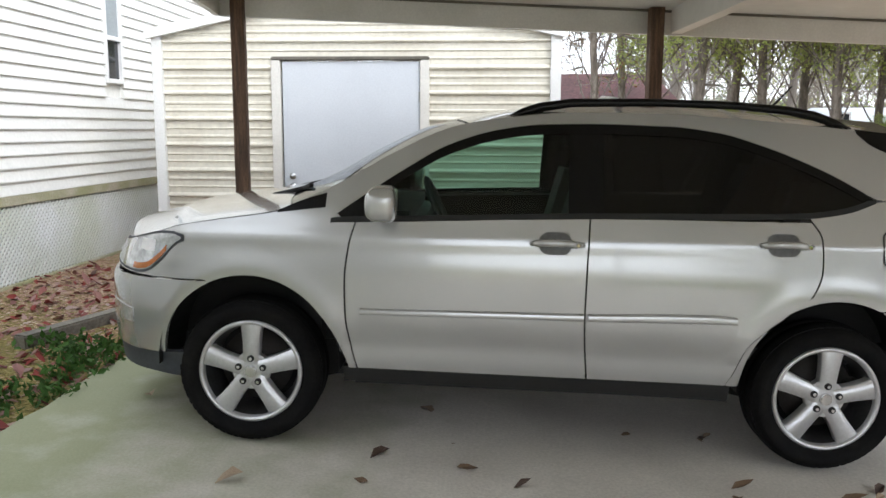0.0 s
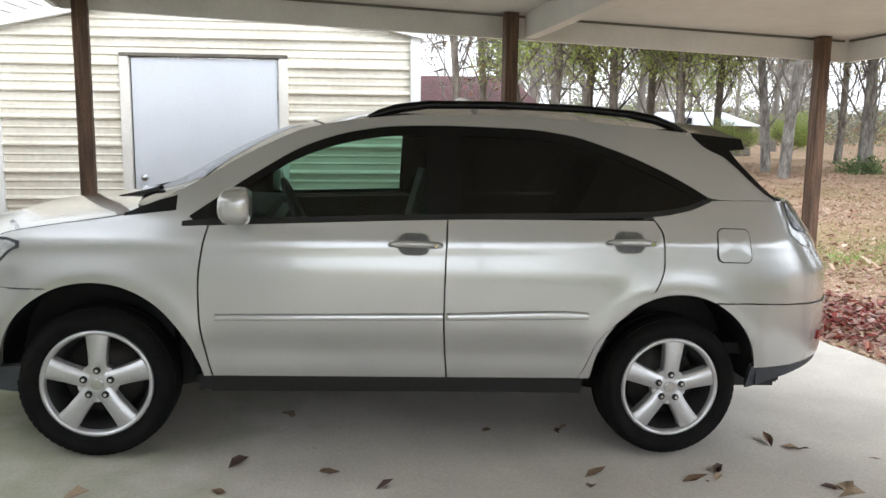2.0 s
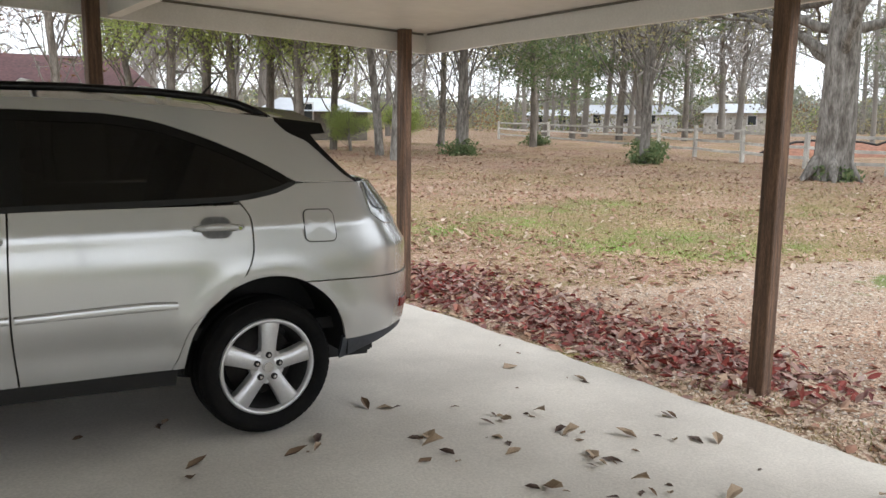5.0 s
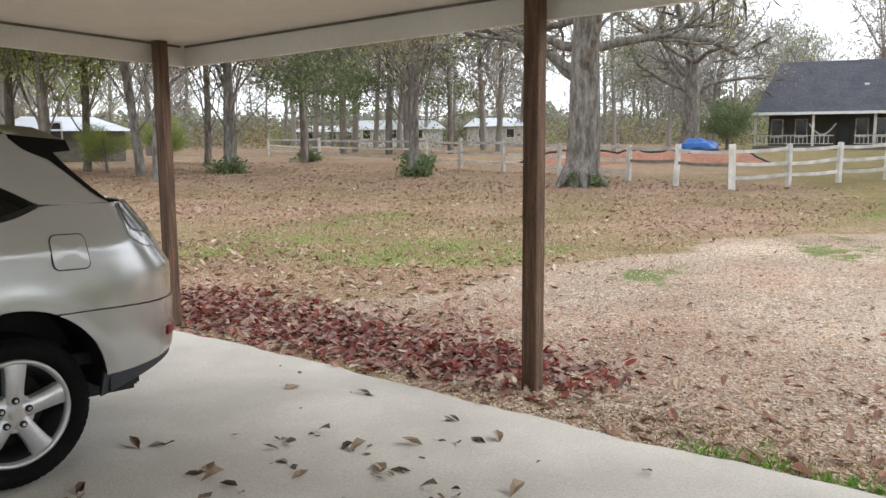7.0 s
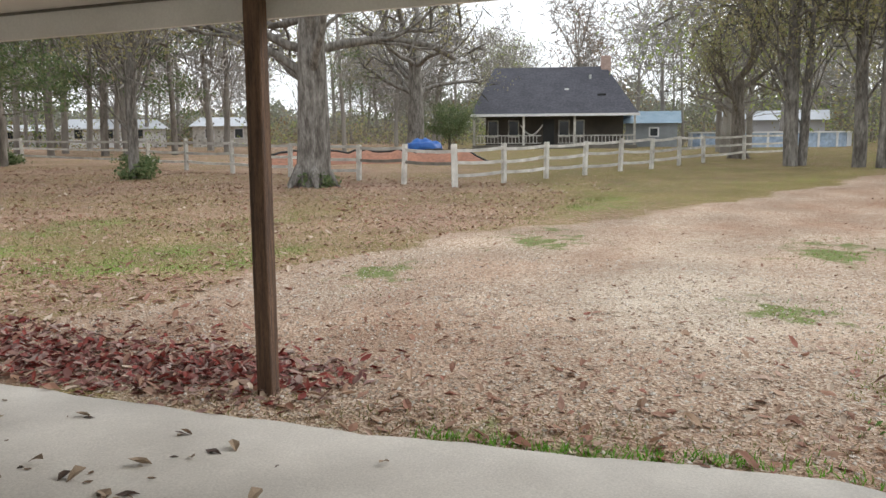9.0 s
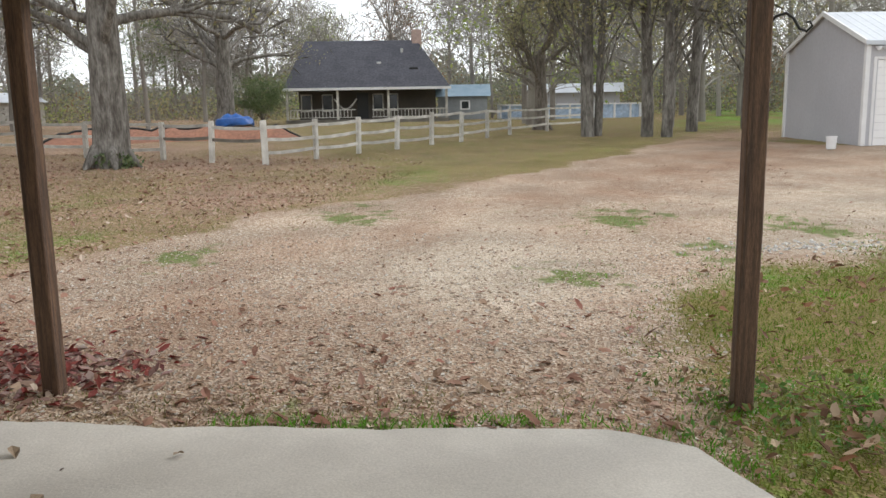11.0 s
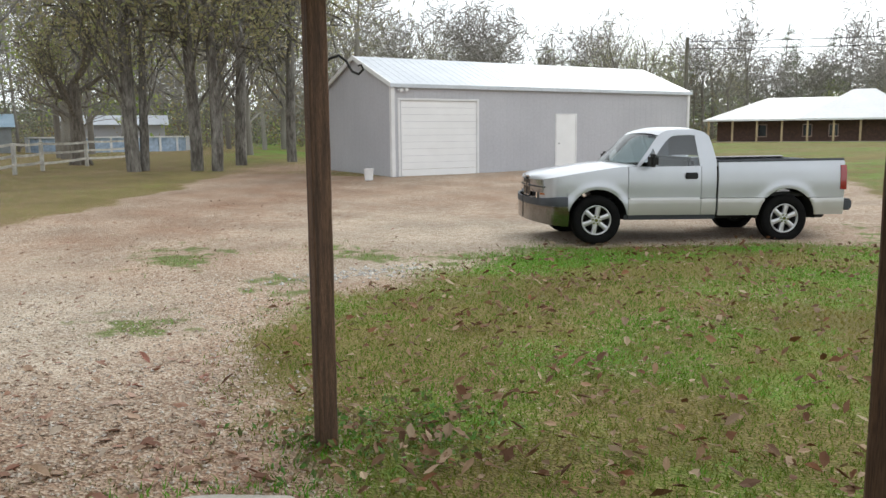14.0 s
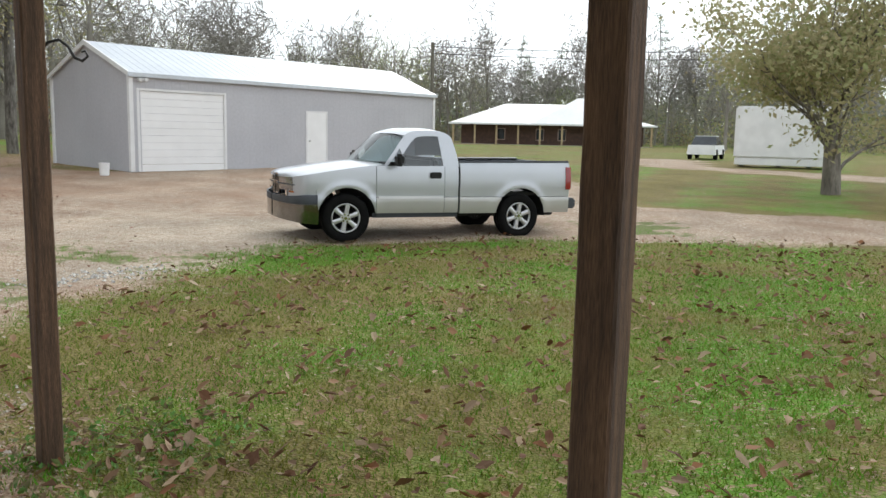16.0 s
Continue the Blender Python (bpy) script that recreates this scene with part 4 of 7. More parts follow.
# ---- far low white houses ----
# reddish earth bank with a dark silt screen along its crest
bank_line = [polar(a_, 36.5 - 0.02 * (a_ - 28) ** 2) for a_ in np.linspace(38, 21.5, 40)]
V, Fc = [], []
for i, (bx0, by0) in enumerate(bank_line):
    (ax0, ay0), (cx0, cy0) = bank_line[max(i - 1, 0)], bank_line[min(i + 1, 39)]
    tx0, ty0 = cx0 - ax0, cy0 - ay0
    ln0 = math.hypot(tx0, ty0)
    hb = (0.5 + 0.06 * math.sin(i * 1.1) + 0.04 * math.sin(i * 2.7)) * min(1, (i + 0.2) / 4, (39.2 - i) / 4)
    for off_, hh in ((-1.1, -0.1), (-0.7, 0.45), (-0.35, 0.9), (0, 1.0), (0.5, 0.8), (1.2, -0.1)):
        px0, py0 = bx0 + ty0 / ln0 * off_, by0 - tx0 / ln0 * off_
        V.append((px0, py0, float(ground_z(px0, py0)) + hb * hh))
for i in range(39):
    Fc += [(i * 6 + j, i * 6 + j + 1, i * 6 + j + 7, i * 6 + j + 6) for j in range(5)]
earth = link("earth_bank", V, Fc, mat("raw_red_brown_earth", (0.34, 0.16, 0.1), (0.25, 0.125, 0.085), 1.5, 0.95, bump=0.6, bscale=8, fine=0.25), smooth=True)
tagged(earth, "low bank of raw red-brown earth behind a fence", "earth bank")
v, f = tube([(V[i * 6 + 3][0], V[i * 6 + 3][1], V[i * 6 + 3][2] + 0.03) for i in range(40)], 0.05, 6)
tagged(link("drain_pipe", v, f, M_BLACK, smooth=True), "long black corrugated drain pipe on an earth bank", "drain pipe")


def low_house(az, d, w, h, rh, wall, roof, label, turn=0.0):
    x, y = polar(az, d)
    o = thing("house", pose(x, y, 0.42, 0, 0, az - 90 + turn), label, "house")
    part("wall", box((-w / 2, 0, -0.3), (w / 2, 7, h), 0), wall, o)
    part("roof", prism([(-w / 2 - 0.4, -0.5, h), (w / 2 + 0.4, -0.5, h), (w / 2 + 0.4, 7.5, h), (-w / 2 - 0.4, 7.5, h)], [(-w / 2 + 0.8, 3.4, h + rh), (w / 2 - 0.8, 3.4, h + rh), (w / 2 - 0.8, 3.6, h + rh), (-w / 2 + 0.8, 3.6, h + rh)]), roof, o)
    for i in range(int(w / 3)):
        q = part("window", box((-w / 2 + 1.2 + i * 3, -0.05, 0.9), (-w / 2 + 2.2 + i * 3, 0.02, 2.0), 0.02), M_WHITE, o)
        part("pane", box((-w / 2 + 1.3 + i * 3, -0.07, 1.0), (-w / 2 + 2.1 + i * 3, -0.055, 1.9), 0), M_DARKPANE, q)
    return o


low_house(46.4, 95, 10.5, 2.0, 1.1, M_WHITE, M_SHOPROOF, "low white bungalow beyond the trees")
low_house(39.6, 90, 6.2, 2.2, 1.0, M_FENCE, M_SHOPROOF, "low cream house beyond the fence")
low_house(51.5, 110, 7, 1.9, 0.8, M_SHOP, M_SHOPROOF, "low grey house with pale roof")
low_house(67.5, 46, 5.2, 1.5, 0.8, M_GREYWOOD, M_SHOPROOF, "low grey lean-to shed", 10)
red = low_house(85.2, 42, 9.5, 2.3, 1.75, M_BRICK, M_REDROOF, "brick house with dull red shingle roof")

# ---- brick house with a white hipped roof ----
x0, y0 = polar(-36.2, 97)
x1, y1 = polar(-50.3, 97)
bh = thing("hip_roof_house", Matrix.Translation((x0, y0, 0.36)) @ Matrix.Rotation(math.atan2(y1 - y0, x1 - x0), 4, "Z"), "brick house with white hipped metal roof and porch", "house")
BW = math.hypot(x1 - x0, y1 - y0)
M_WROOF = mat("white_metal_roof", (0.8, 0.8, 0.8), (0.74, 0.74, 0.74), 0.5, 0.4, fine=0.04, bscale=5)
M_YPOST = mat("raw_pine_post", (0.5, 0.38, 0.22), (0.4, 0.3, 0.18), 2, 0.7)
part("wall", box((1.2, 2.6, -0.3), (BW - 1.2, 12, 2.5), 0), M_BRICK, bh)
part("porch_floor", box((0.2, 0.2, -0.3), (BW - 0.2, 2.6, 0.12), 0.02), mat("pale_slab", (0.42, 0.39, 0.33), None, 2, 0.9), bh)
part("roof", prism([(0, 0, 2.52), (BW, 0, 2.52), (BW, 13, 2.52), (0, 13, 2.52)], [(6.2, 6.4, 5.0), (BW - 9, 6.4, 5.0), (BW - 9, 6.6, 5.0), (6.2, 6.6, 5.0)]), M_WROOF, bh)
part("roof", prism([(9.5, -0.02, 2.54), (21.5, -0.02, 2.54), (21.5, 12, 2.54), (9.5, 12, 2.54)], [(15.0, 5.6, 5.75), (17.2, 5.6, 5.75), (17.2, 5.8, 5.75), (15.0, 5.8, 5.75)]), M_WROOF, bh)
part("eave_board", box((-0.05, -0.08, 2.36), (BW + 0.05, -0.025, 2.56), 0.01), M_WHITE, bh)
for i in range(10):
    x = 0.5 + i * (BW - 1.0) / 9
    part("porch_post", box((x - 0.1, 0.3, 0.12), (x + 0.1, 0.5, 2.5), 0.01), M_YPOST, bh)
for x in (6, 10.6, 13.2, 19):
    q = part("window", box((x - 0.5, 2.5, 0.6), (x + 0.5, 2.62, 2.0), 0.01), M_PINKBRICK, bh)
    part("pane", box((x - 0.4, 2.46, 0.7), (x + 0.4, 2.49, 1.9), 0), M_DARKPANE, q)

# ---- utility pole with wires ----
ux, uy = polar(-35.0, 62)
upole = thing("utility_pole", pose(ux, uy, 0.3), "tall grey wooden utility pole carrying wires", "utility pole")
part("shaft", cyl(0.16, 0.12, -0.5, 7.9, 12), M_GREYWOOD, upole)
part("lamp_arm", box((0, -0.9, 7.3), (0.06, 0, 7.36), 0.01), M_STEEL, upole)
wx, wy = polar(-75, 60)
for dz in (0, -0.5):
    a, b = Vector((ux, uy, 7.9 + dz)), Vector((wx, wy, 8.3 + dz))
    v, f = tube([a.lerp(b, t) + Vector((0, 0, -0.9 * math.sin(t * math.pi))) for t in np.linspace(0, 1, 12)], 0.022, 5)
    w = link("cable", v, f, M_BLACK)
    w.parent, w.matrix_parent_inverse = upole, upole.matrix_world.inverted()

# ---- long white trailer and small parked car far off ----
tx, ty = polar(-58.1, 41)
trailer = thing("white_trailer", pose(tx, ty, float(ground_z(tx, ty)), 0, 0, -58.1 - 90), "white enclosed trailer parked beyond the road", "trailer")
part("body", box((-2.05, -1.1, 0.42), (2.05, 1.1, 2.75), 0.08), M_WHITE, trailer)
part("side_rail", box((-2.07, 1.1, 1.0), (2.07, 1.13, 1.08), 0.01), M_SHOPROOF, trailer)
part("skirt", box((-2.0, -1.05, 0.12), (2.0, 1.05, 0.415), 0.02), M_WHITE, trailer)
for x in (-1.75, -0.1, 1.2):
    part("wheel", moved(cyl(0.24, 0.24, -0.1, 0.1, 20, 0.03), pose(x, 1.1, 0.24, 90)), M_CLAD_FAR, trailer)


# ---- trees ----
def limb(V, Fc, p, d, length, r0, r1, rng, n=6, seg=5, droop=0.0, wander=0.18):
    """Adds one tapered limb; returns its points."""
    pts, cur, dr = [Vector(p)], Vector(p), Vector(d).normalized()
    for i in range(seg):
        dr = (dr + Vector((rng.uniform(-1, 1), rng.uniform(-1, 1), rng.uniform(-1, 1) + droop)) * wander).normalized()
        cur = cur + dr * (length / seg)
        pts.append(cur.copy())
    rad = [r0 + (r1 - r0) * i / seg for i in range(seg + 1)]
    v, f = tube(pts, rad, n)
    o = len(V)
    V.extend(v)
    Fc.extend(tuple(i + o for i in q) for q in f[:-2])
    return pts, rad


def leaf_cloud(centres, spread_, size, per, seed, flat=0.6, slim=0.5):
    """Small folded leaves scattered round the twig ends."""
    g = np.random.default_rng(seed)
    c = np.repeat(np.array(centres), per, 0)
    c = c + g.normal(0, 1, c.shape) * np.array([spread_, spread_, spread_ * flat])
    k = len(c)
    a = g.normal(0, 1, (k, 3))
    a /= np.linalg.norm(a, axis=1)[:, None]
    b = np.cross(a, g.normal(0, 1, (k, 3)))
    b /= np.linalg.norm(b, axis=1)[:, None]
    s = size * g.uniform(0.6, 1.4, (k, 1))
    nrm = np.cross(a, b)
    v = np.stack([c - a * s, c + b * s * slim + nrm * s * 0.15, c + a * s, c - b * s * slim + nrm * s * 0.15], 1).reshape(-1, 3)
    i = np.arange(k)[:, None] * 4
    return v, np.concatenate([np.concatenate([i, i + 1, i + 2], 1), np.concatenate([i, i + 2, i + 3], 1)], 0)


def tree_mesh(kind, seed, fine=1.0, twigs=2, far=False):
    """Wood and leaves of one tree, about its foot."""
    rng = random.Random(seed)
    V, Fc, tips = [], [], []
    if kind == "pine":
        h, r = rng.uniform(15, 19), rng.uniform(0.17, 0.26)
        pts, rad = limb(V, Fc, (0, 0, -0.3), (rng.uniform(-0.03, 0.03), rng.uniform(-0.03, 0.03), 1), h, r, 0.03, rng, 10, 14, 0.6, 0.03)
        for i in range(64):
            t = rng.uniform(0.14, 1.0) ** 0.9
            k = min(int(t * 14), 13)
            p = pts[k].lerp(pts[k + 1], rng.random())
            a = rng.uniform(0, math.tau)
            ln = (1 - t) * 3.6 + 0.7
            q, _ = limb(V, Fc, p, (math.cos(a), math.sin(a), rng.uniform(0.0, 0.5)), ln * rng.uniform(0.5, 1.1), 0.035, 0.01, rng, 4, 4, -0.15, 0.2)
            tips += [q[2], q[3], q[4], q[4]]
        cl = leaf_cloud(tips, 0.38, 0.1, int(34 * fine), seed, 0.5, 0.42)
    else:
        bare, kind = kind == "bare", "thin" if kind == "bare" else kind
        big = kind == "oak"
        h = {"oak": 6.2, "thin": 6.5, "leafy": 2.6, "round": 2.4}[kind] * rng.uniform(0.9, 1.1)
        r = {"oak": 0.5, "thin": 0.17, "leafy": 0.17, "round": 0.22}[kind]
        foot = [Vector((0, 0, -0.3))]
        if big:
            for a in range(6):
                limb(V, Fc, (0.36 * math.cos(a * 1.05), 0.36 * math.sin(a * 1.05), 0.55), (math.cos(a * 1.05), math.sin(a * 1.05), -1.2), 0.8, 0.22, 0.05, rng, 6, 2, 0, 0.02)
        pts, rad = limb(V, Fc, (0, 0, -0.3), (rng.uniform(-0.05, 0.05), rng.uniform(-0.05, 0.05), 1), h, r * 1.12, r * 0.72, rng, 12, 7, 0.5, 0.05)
        ends = [(pts[-1], r * 0.72, 0)]
        for i in range(3 if big else 5):
            ends.append((pts[-2 - i % (3 if big else 5)], r * (0.5 if big else 0.36), 0))
        stack = []
        for p, rr, _ in ends:
            for j in range(3 if big else 2):
                a = rng.uniform(0, math.tau)
                up = rng.uniform(0.25, 0.9) if big else (rng.uniform(1.2, 2.6) if kind == "thin" else rng.uniform(0.5, 1.3))
                stack.append((p, (math.cos(a), math.sin(a), up), {"oak": 5.0, "thin": 4.2, "leafy": 3.4, "round": 2.9}[kind] * rng.uniform(0.7, 1.1), rr * 0.62, 0))
        while stack:
            p, d, ln, rr, lv = stack.pop()
            q, _ = limb(V, Fc, p, d, ln, rr, rr * 0.45, rng, (4 if lv == 0 else 3) if far else (7 if lv == 0 else 4), 3 if far and lv >= 2 else 5, 0.12, 0.28 if big else 0.2)
            if lv >= 2:
                tips += [q[-1], q[-2], q[3]]
                continue
            for j in range(4 if lv == 0 else 3):
                k = rng.randint(2, 5)
                dd = (q[k] - q[k - 1]).normalized() + Vector((rng.uniform(-1, 1), rng.uniform(-1, 1), rng.uniform(-0.4, 0.9))) * 0.85
                stack.append((q[k], dd, ln * rng.uniform(0.4, 0.62), rr * 0.42, lv + 1))
        if bare:
            return np.array([tuple(v) for v in V]), Fc, leaf_cloud(tips, 0.6, 0.5, max(1, int(9 * fine)), seed, 1.0, 0.012)
        if kind != "round" and twigs:
            # twigs too fine to branch one by one
            tv, tf = leaf_cloud(tips, 0.5, 0.5, twigs, seed + 7, 0.9, 0.007)
            o = len(V)
            V.extend(Vector(q) for q in tv.tolist())
            Fc.extend(tuple(i + o for i in q) for q in tf.tolist())
        per = {"oak": 8, "thin": 12, "leafy": 14, "round": 34}[kind]
        cl = leaf_cloud(tips, {"oak": 0.5, "thin": 0.55, "leafy": 0.55, "round": 0.45}[kind], {"oak": 0.065, "thin": 0.068, "leafy": 0.075, "round": 0.075}[kind], max(1, int(per * fine)), seed)
    return np.array([tuple(v) for v in V]), Fc, cl


PROTO = {}


def tree(name, x, y, kind, seed, leaf, bark, label, scale=1.0, turn=0.0, fine=1.0, twigs=1):
    """A tree with trunk and crown; trees of one kind and seed share their meshes."""
    key = (kind, seed, leaf.name, bark.name, fine)
    m = pose(x, y, float(ground_z(x, y)), 0, 0, turn)
    if key in PROTO:
        t = copy_thing(PROTO[key], m)
        t.scale = (scale, scale, scale)
        return tagged(t, label)
    t = thing(name, m, label, "tree")
    wv, wf, (cv, cf) = tree_mesh(kind, seed, fine, twigs)
    link("trunk", wv, wf, bark, t, smooth=True)
    link("crown", cv, cf.tolist(), leaf, t)
    t.scale = (scale, scale, scale)
    PROTO[key] = t
    return t


PL, OL, TL = "tall pine tree with dark green needles", "large bare-limbed oak with pale lichen bark", "slim tree with sparse olive autumn leaves"
tree("oak_tree", 20.39, 13.28, "oak", 16, M_OLIVE, M_BARKPALE, "large oak with thick pale trunk in leaf litter", 0.95, 40)
ox, oy = polar(26.6, 62)
tree("oak_tree", ox, oy, "oak", 12, M_OLIVE, M_BARKPALE, OL, 1.25, 0)
for x, y, s, tn in ((25.35, 32.75, 1.0, 0), (37.4, 44.4, 1.05, 70), (34.8, 41.2, 0.95, 140), (37.9, 40.2, 1.1, 200), (40.5, 37.0, 0.9, 260), (24.1, 31.2, 0.8, 300)):
    tree("pine_tree", x, y, "pine", 21 if tn % 20 == 0 else 22, M_PINE, M_BARK, PL, s, tn, 0.8)
for x, y, s, tn in ((23.2, 23.0, 1.0, 0), (19.9, 19.7, 0.95, 50), (19.88, 32.7, 0.9, 110), (16.9, 26.3, 1.05, 80), (17.6, 27.0, 0.9, 210), (33.83, 0.6, 0.95, 20)):
    tree("tree", x, y, "thin", 31, M_OLIVE, M_BARKPALE, TL, s, tn, 1.2)
for x, y, s, tn in ((13.09, 24.28, 1.0, 0), (13.9, 27.0, 0.9, 130), (12.0, 30.0, 1.0, 220)):
    tree("tree", x, y, "thin", 35, M_RUST, M_BARKPALE, "slim tree with thin rust-brown autumn leaves", s, tn)
for x, y, s, tn in ((33.5, 0.93, 1.1, 0), (33.0, -1.3, 1.0, 90), (32.6, -2.0, 0.9, 140), (43.5, -2.7, 1.0, 190), (37.3, -3.3, 1.05, 240), (39.9, -5.9, 1.0, 300), (45.4, 1.4, 1.0, 30)):
    tree("tree", x, y, "thin", 33, M_OLIVE, M_BARKPALE, TL, 1.3 * s, tn, 0.9)
tree("oak_tree", *polar(4.9, 41), "oak", 18, M_OLIVE, M_BARK, "spreading tree with a haze of olive leaves", 0.66, 0, 2.0)
for az, d, s, tn in ((77.4, 30, 1.0, 0), (75.1, 34, 1.1, 60), (73.4, 31, 1.0, 120), (71.0, 36, 1.1, 200), (69, 30, 0.9, 260), (79.5, 38, 1.0, 300), (66.7, 34, 0.9, 20)):
    x, y = polar(az, d)
    tree("tree", x, y, "thin", 41 + (tn // 60) % 2, M_GREENLEAF, M_BARK, "slim tree with yellow-green leaves", 0.95 * s, tn, 2.6)
for az, d, s in ((83.9, 30, 0.9), (82.0, 40, 1.1), (88, 45, 1.0)):
    x, y = polar(az, d)
    tree("tree", x, y, "thin", 37, M_RUST, M_BARK, "nearly bare slim tree", s, az, 0.3)
tree("tree", 12.74, -22.32, "round", 51, M_OLIVE, M_BARK, "broad tree with olive-brown autumn leaves by the road", 1.15, 0)
tree("evergreen_tree", *polar(24.2, 64), "round", 53, M_PINE, M_BARK, "dense dark evergreen beside the porch", 0.62, 0)
tree("bush", 19.74, 36.6, "round", 54, M_GREENLEAF, M_BARK, "low bright green bush at the wood's edge", 0.36, 0)
tree("bush", *polar(65.5, 33), "round", 54, M_GREENLEAF, M_BARK, "low bright green bush at the wood's edge", 0.3, 90)


def shrub(x, y, r, leaf, label, seed):
    """A low tuft of leaves at a trunk's foot."""
    g = np.random.default_rng(seed)
    c = np.stack([g.normal(0, r, 60), g.normal(0, r, 60), np.abs(g.normal(0.2, r * 0.45, 60))], -1)
    v, f = leaf_cloud(c, 0.12, 0.07, 14, seed)
    o = link("shrub", v, f.tolist(), leaf)
    o.matrix_world = pose(x, y, float(ground_z(x, y)))
    return tagged(o, label, "shrub")


for i, (x, y) in enumerate(((23.2, 22.7), (20.0, 19.6), (25.3, 32.5), (16.8, 26.0), (26.3, 25.8), (20.3, 13.0))):
    shrub(x, y, 0.3 if i < 5 else 0.2, M_PINE, "low green shrub at the foot of a tree", 70 + i)

# far woods: many trunks and crowns, tallest and thickest beyond the drive
g = np.random.default_rng(9)
protos = [tree_mesh("thin", 61, 0.3, 0, True), tree_mesh("pine", 62, 0.3, 0, True), tree_mesh("bare", 63, 0.5, 0, True), tree_mesh("leafy", 64, 0.3, 0, True), tree_mesh("bare", 65, 0.4, 0, True)]
WV, WF, off = [], [], 0
CV, CF, CI, coff = [], [], [], 0
spots = []
for az in np.arange(-64, 106, 0.6):
    deep = -15 < az < 27
    for lo, hi, p in ((84, 135, 0.42 if deep else (0.8 if az < 0 else 0.5)), (50, 80, 0.18 if az > 27 else (0.2 if -14 < az < 10 else 0.0))):
        if g.random() < p and not (az > 80 and lo < 60):
            spots.append((az + g.uniform(-0.3, 0.3), g.uniform(lo, hi)))
for az, d in spots:
    if -53 < az < -34 and d < 116:
        d += 30
    x, y = polar(az, d)
    k = int(g.choice([0, 1, 2, 3, 4], p=[0.3, 0.14, 0.24, 0.08, 0.24]))
    wv, wf, (cv, cf) = protos[k]
    s, a = g.uniform(0.8, 1.25) * (1.3 if az > -16 else 1.15) * (1.25 if k == 3 else (0.75 if k == 1 else 1)), g.uniform(0, math.tau)
    R = np.array([[math.cos(a), -math.sin(a), 0], [math.sin(a), math.cos(a), 0], [0, 0, 1]]) * s
    t = np.array([x, y, float(ground_z(x, y))])
    WV.append(wv @ R.T + t)
    WF += [tuple(i + off for i in q) for q in wf]
    off += len(wv)
    CV.append(cv @ R.T + t)
    CF.append(cf + coff)
    CI += [int(g.choice([0, 0, 1, 2])) if k in (0, 3) else (3 if k == 1 else 4)] * len(cf)
    coff += len(cv)
# brush and saplings under the far trees
brush = []
for az in np.arange(-64, 106, 0.09):
    d = g.uniform(88, 150) if not -53 < az < -34 else g.uniform(122, 160)
    hgt = g.uniform(2.0, 8.5) * (0.85 if az < 25 else (0.5 if az > 62 else 0.6))
    x, y = polar(az, d)
    for j in range(9):
        q = g.random() ** 1.8
        brush.append((x + g.normal(0, 1.1), y + g.normal(0, 1.1), float(ground_z(x, y)) + q * hgt))
bv, bf = leaf_cloud(np.array(brush), 0.9, 0.17, 11, 5, 0.8)
bi = np.repeat(g.choice([0, 1, 2, 3, 4], len(brush) // 9, p=[0.25, 0.07, 0.07, 0.11, 0.5]), 9 * 11)
# thickets closing the horizon beyond the far trees, haze painted into their grey colours
hz = []
for az in np.arange(-66, 108, 0.05):
    d = g.uniform(165, 215)
    x, y = polar(az, d)
    top_ = (13 if az > -14 else (10 if az > -33 else 16)) * (0.75 + 0.3 * math.sin(az * 0.9) * math.sin(az * 0.37 + 1)) * (0.6 if az > 28 else 1)
    for j in range(13):
        hz.append((x + g.normal(0, 1.5), y + g.normal(0, 1.5), 0.3 + top_ * g.random() ** 1.3))
hv_, hf_ = leaf_cloud(np.array(hz), 0.7, 0.62, 3, 6, 0.8)
thicket = link("thicket", hv_, hf_.tolist(), leaf_mat("haze_greyed_thicket", [(0.25, 0.26, 0.21), (0.33, 0.325, 0.28), (0.2, 0.225, 0.165), (0.3, 0.285, 0.245)], trans=0.25))
tagged(thicket, "hazy grey-green thicket along the horizon", "thicket", kind="stuff")
undergrowth = link("undergrowth", bv, bf.tolist(), None, mats=[M_OLIVE, M_RUST, M_GREENLEAF, M_PINE, M_BRUSH], index=np.concatenate([bi, bi]).tolist())
tagged(undergrowth, "tangled brown and green brush under far trees", "undergrowth", kind="stuff")
woods = link("woods", np.concatenate(WV), WF, mat("pale_grey_far_bark", (0.3, 0.28, 0.25), (0.2, 0.18, 0.16), 0.4, 0.95, fine=0.2))
tagged(woods, "bare grey trunks of a far winter wood", "woods", kind="stuff")
foliage = link("woods_foliage", np.concatenate(CV), np.concatenate(CF).tolist(), None, mats=[M_OLIVE, M_RUST, M_GREENLEAF, M_PINE, M_TWIG], index=CI)
tagged(foliage, "sparse autumn foliage of a far wood", "woods", kind="stuff")


# ---- vehicles: panels are patches of one body surface ----
def paint(name, col, metal=0.7, rough=0.34, coat=0.8):
    m = mat(name, col, tuple(c * 0.94 for c in col), 1.5, rough, metal, fine=0.03, bscale=300, coat=coat)
    m.node_tree.nodes["Principled BSDF"].inputs["Coat Roughness"].default_value = 0.03
    return m


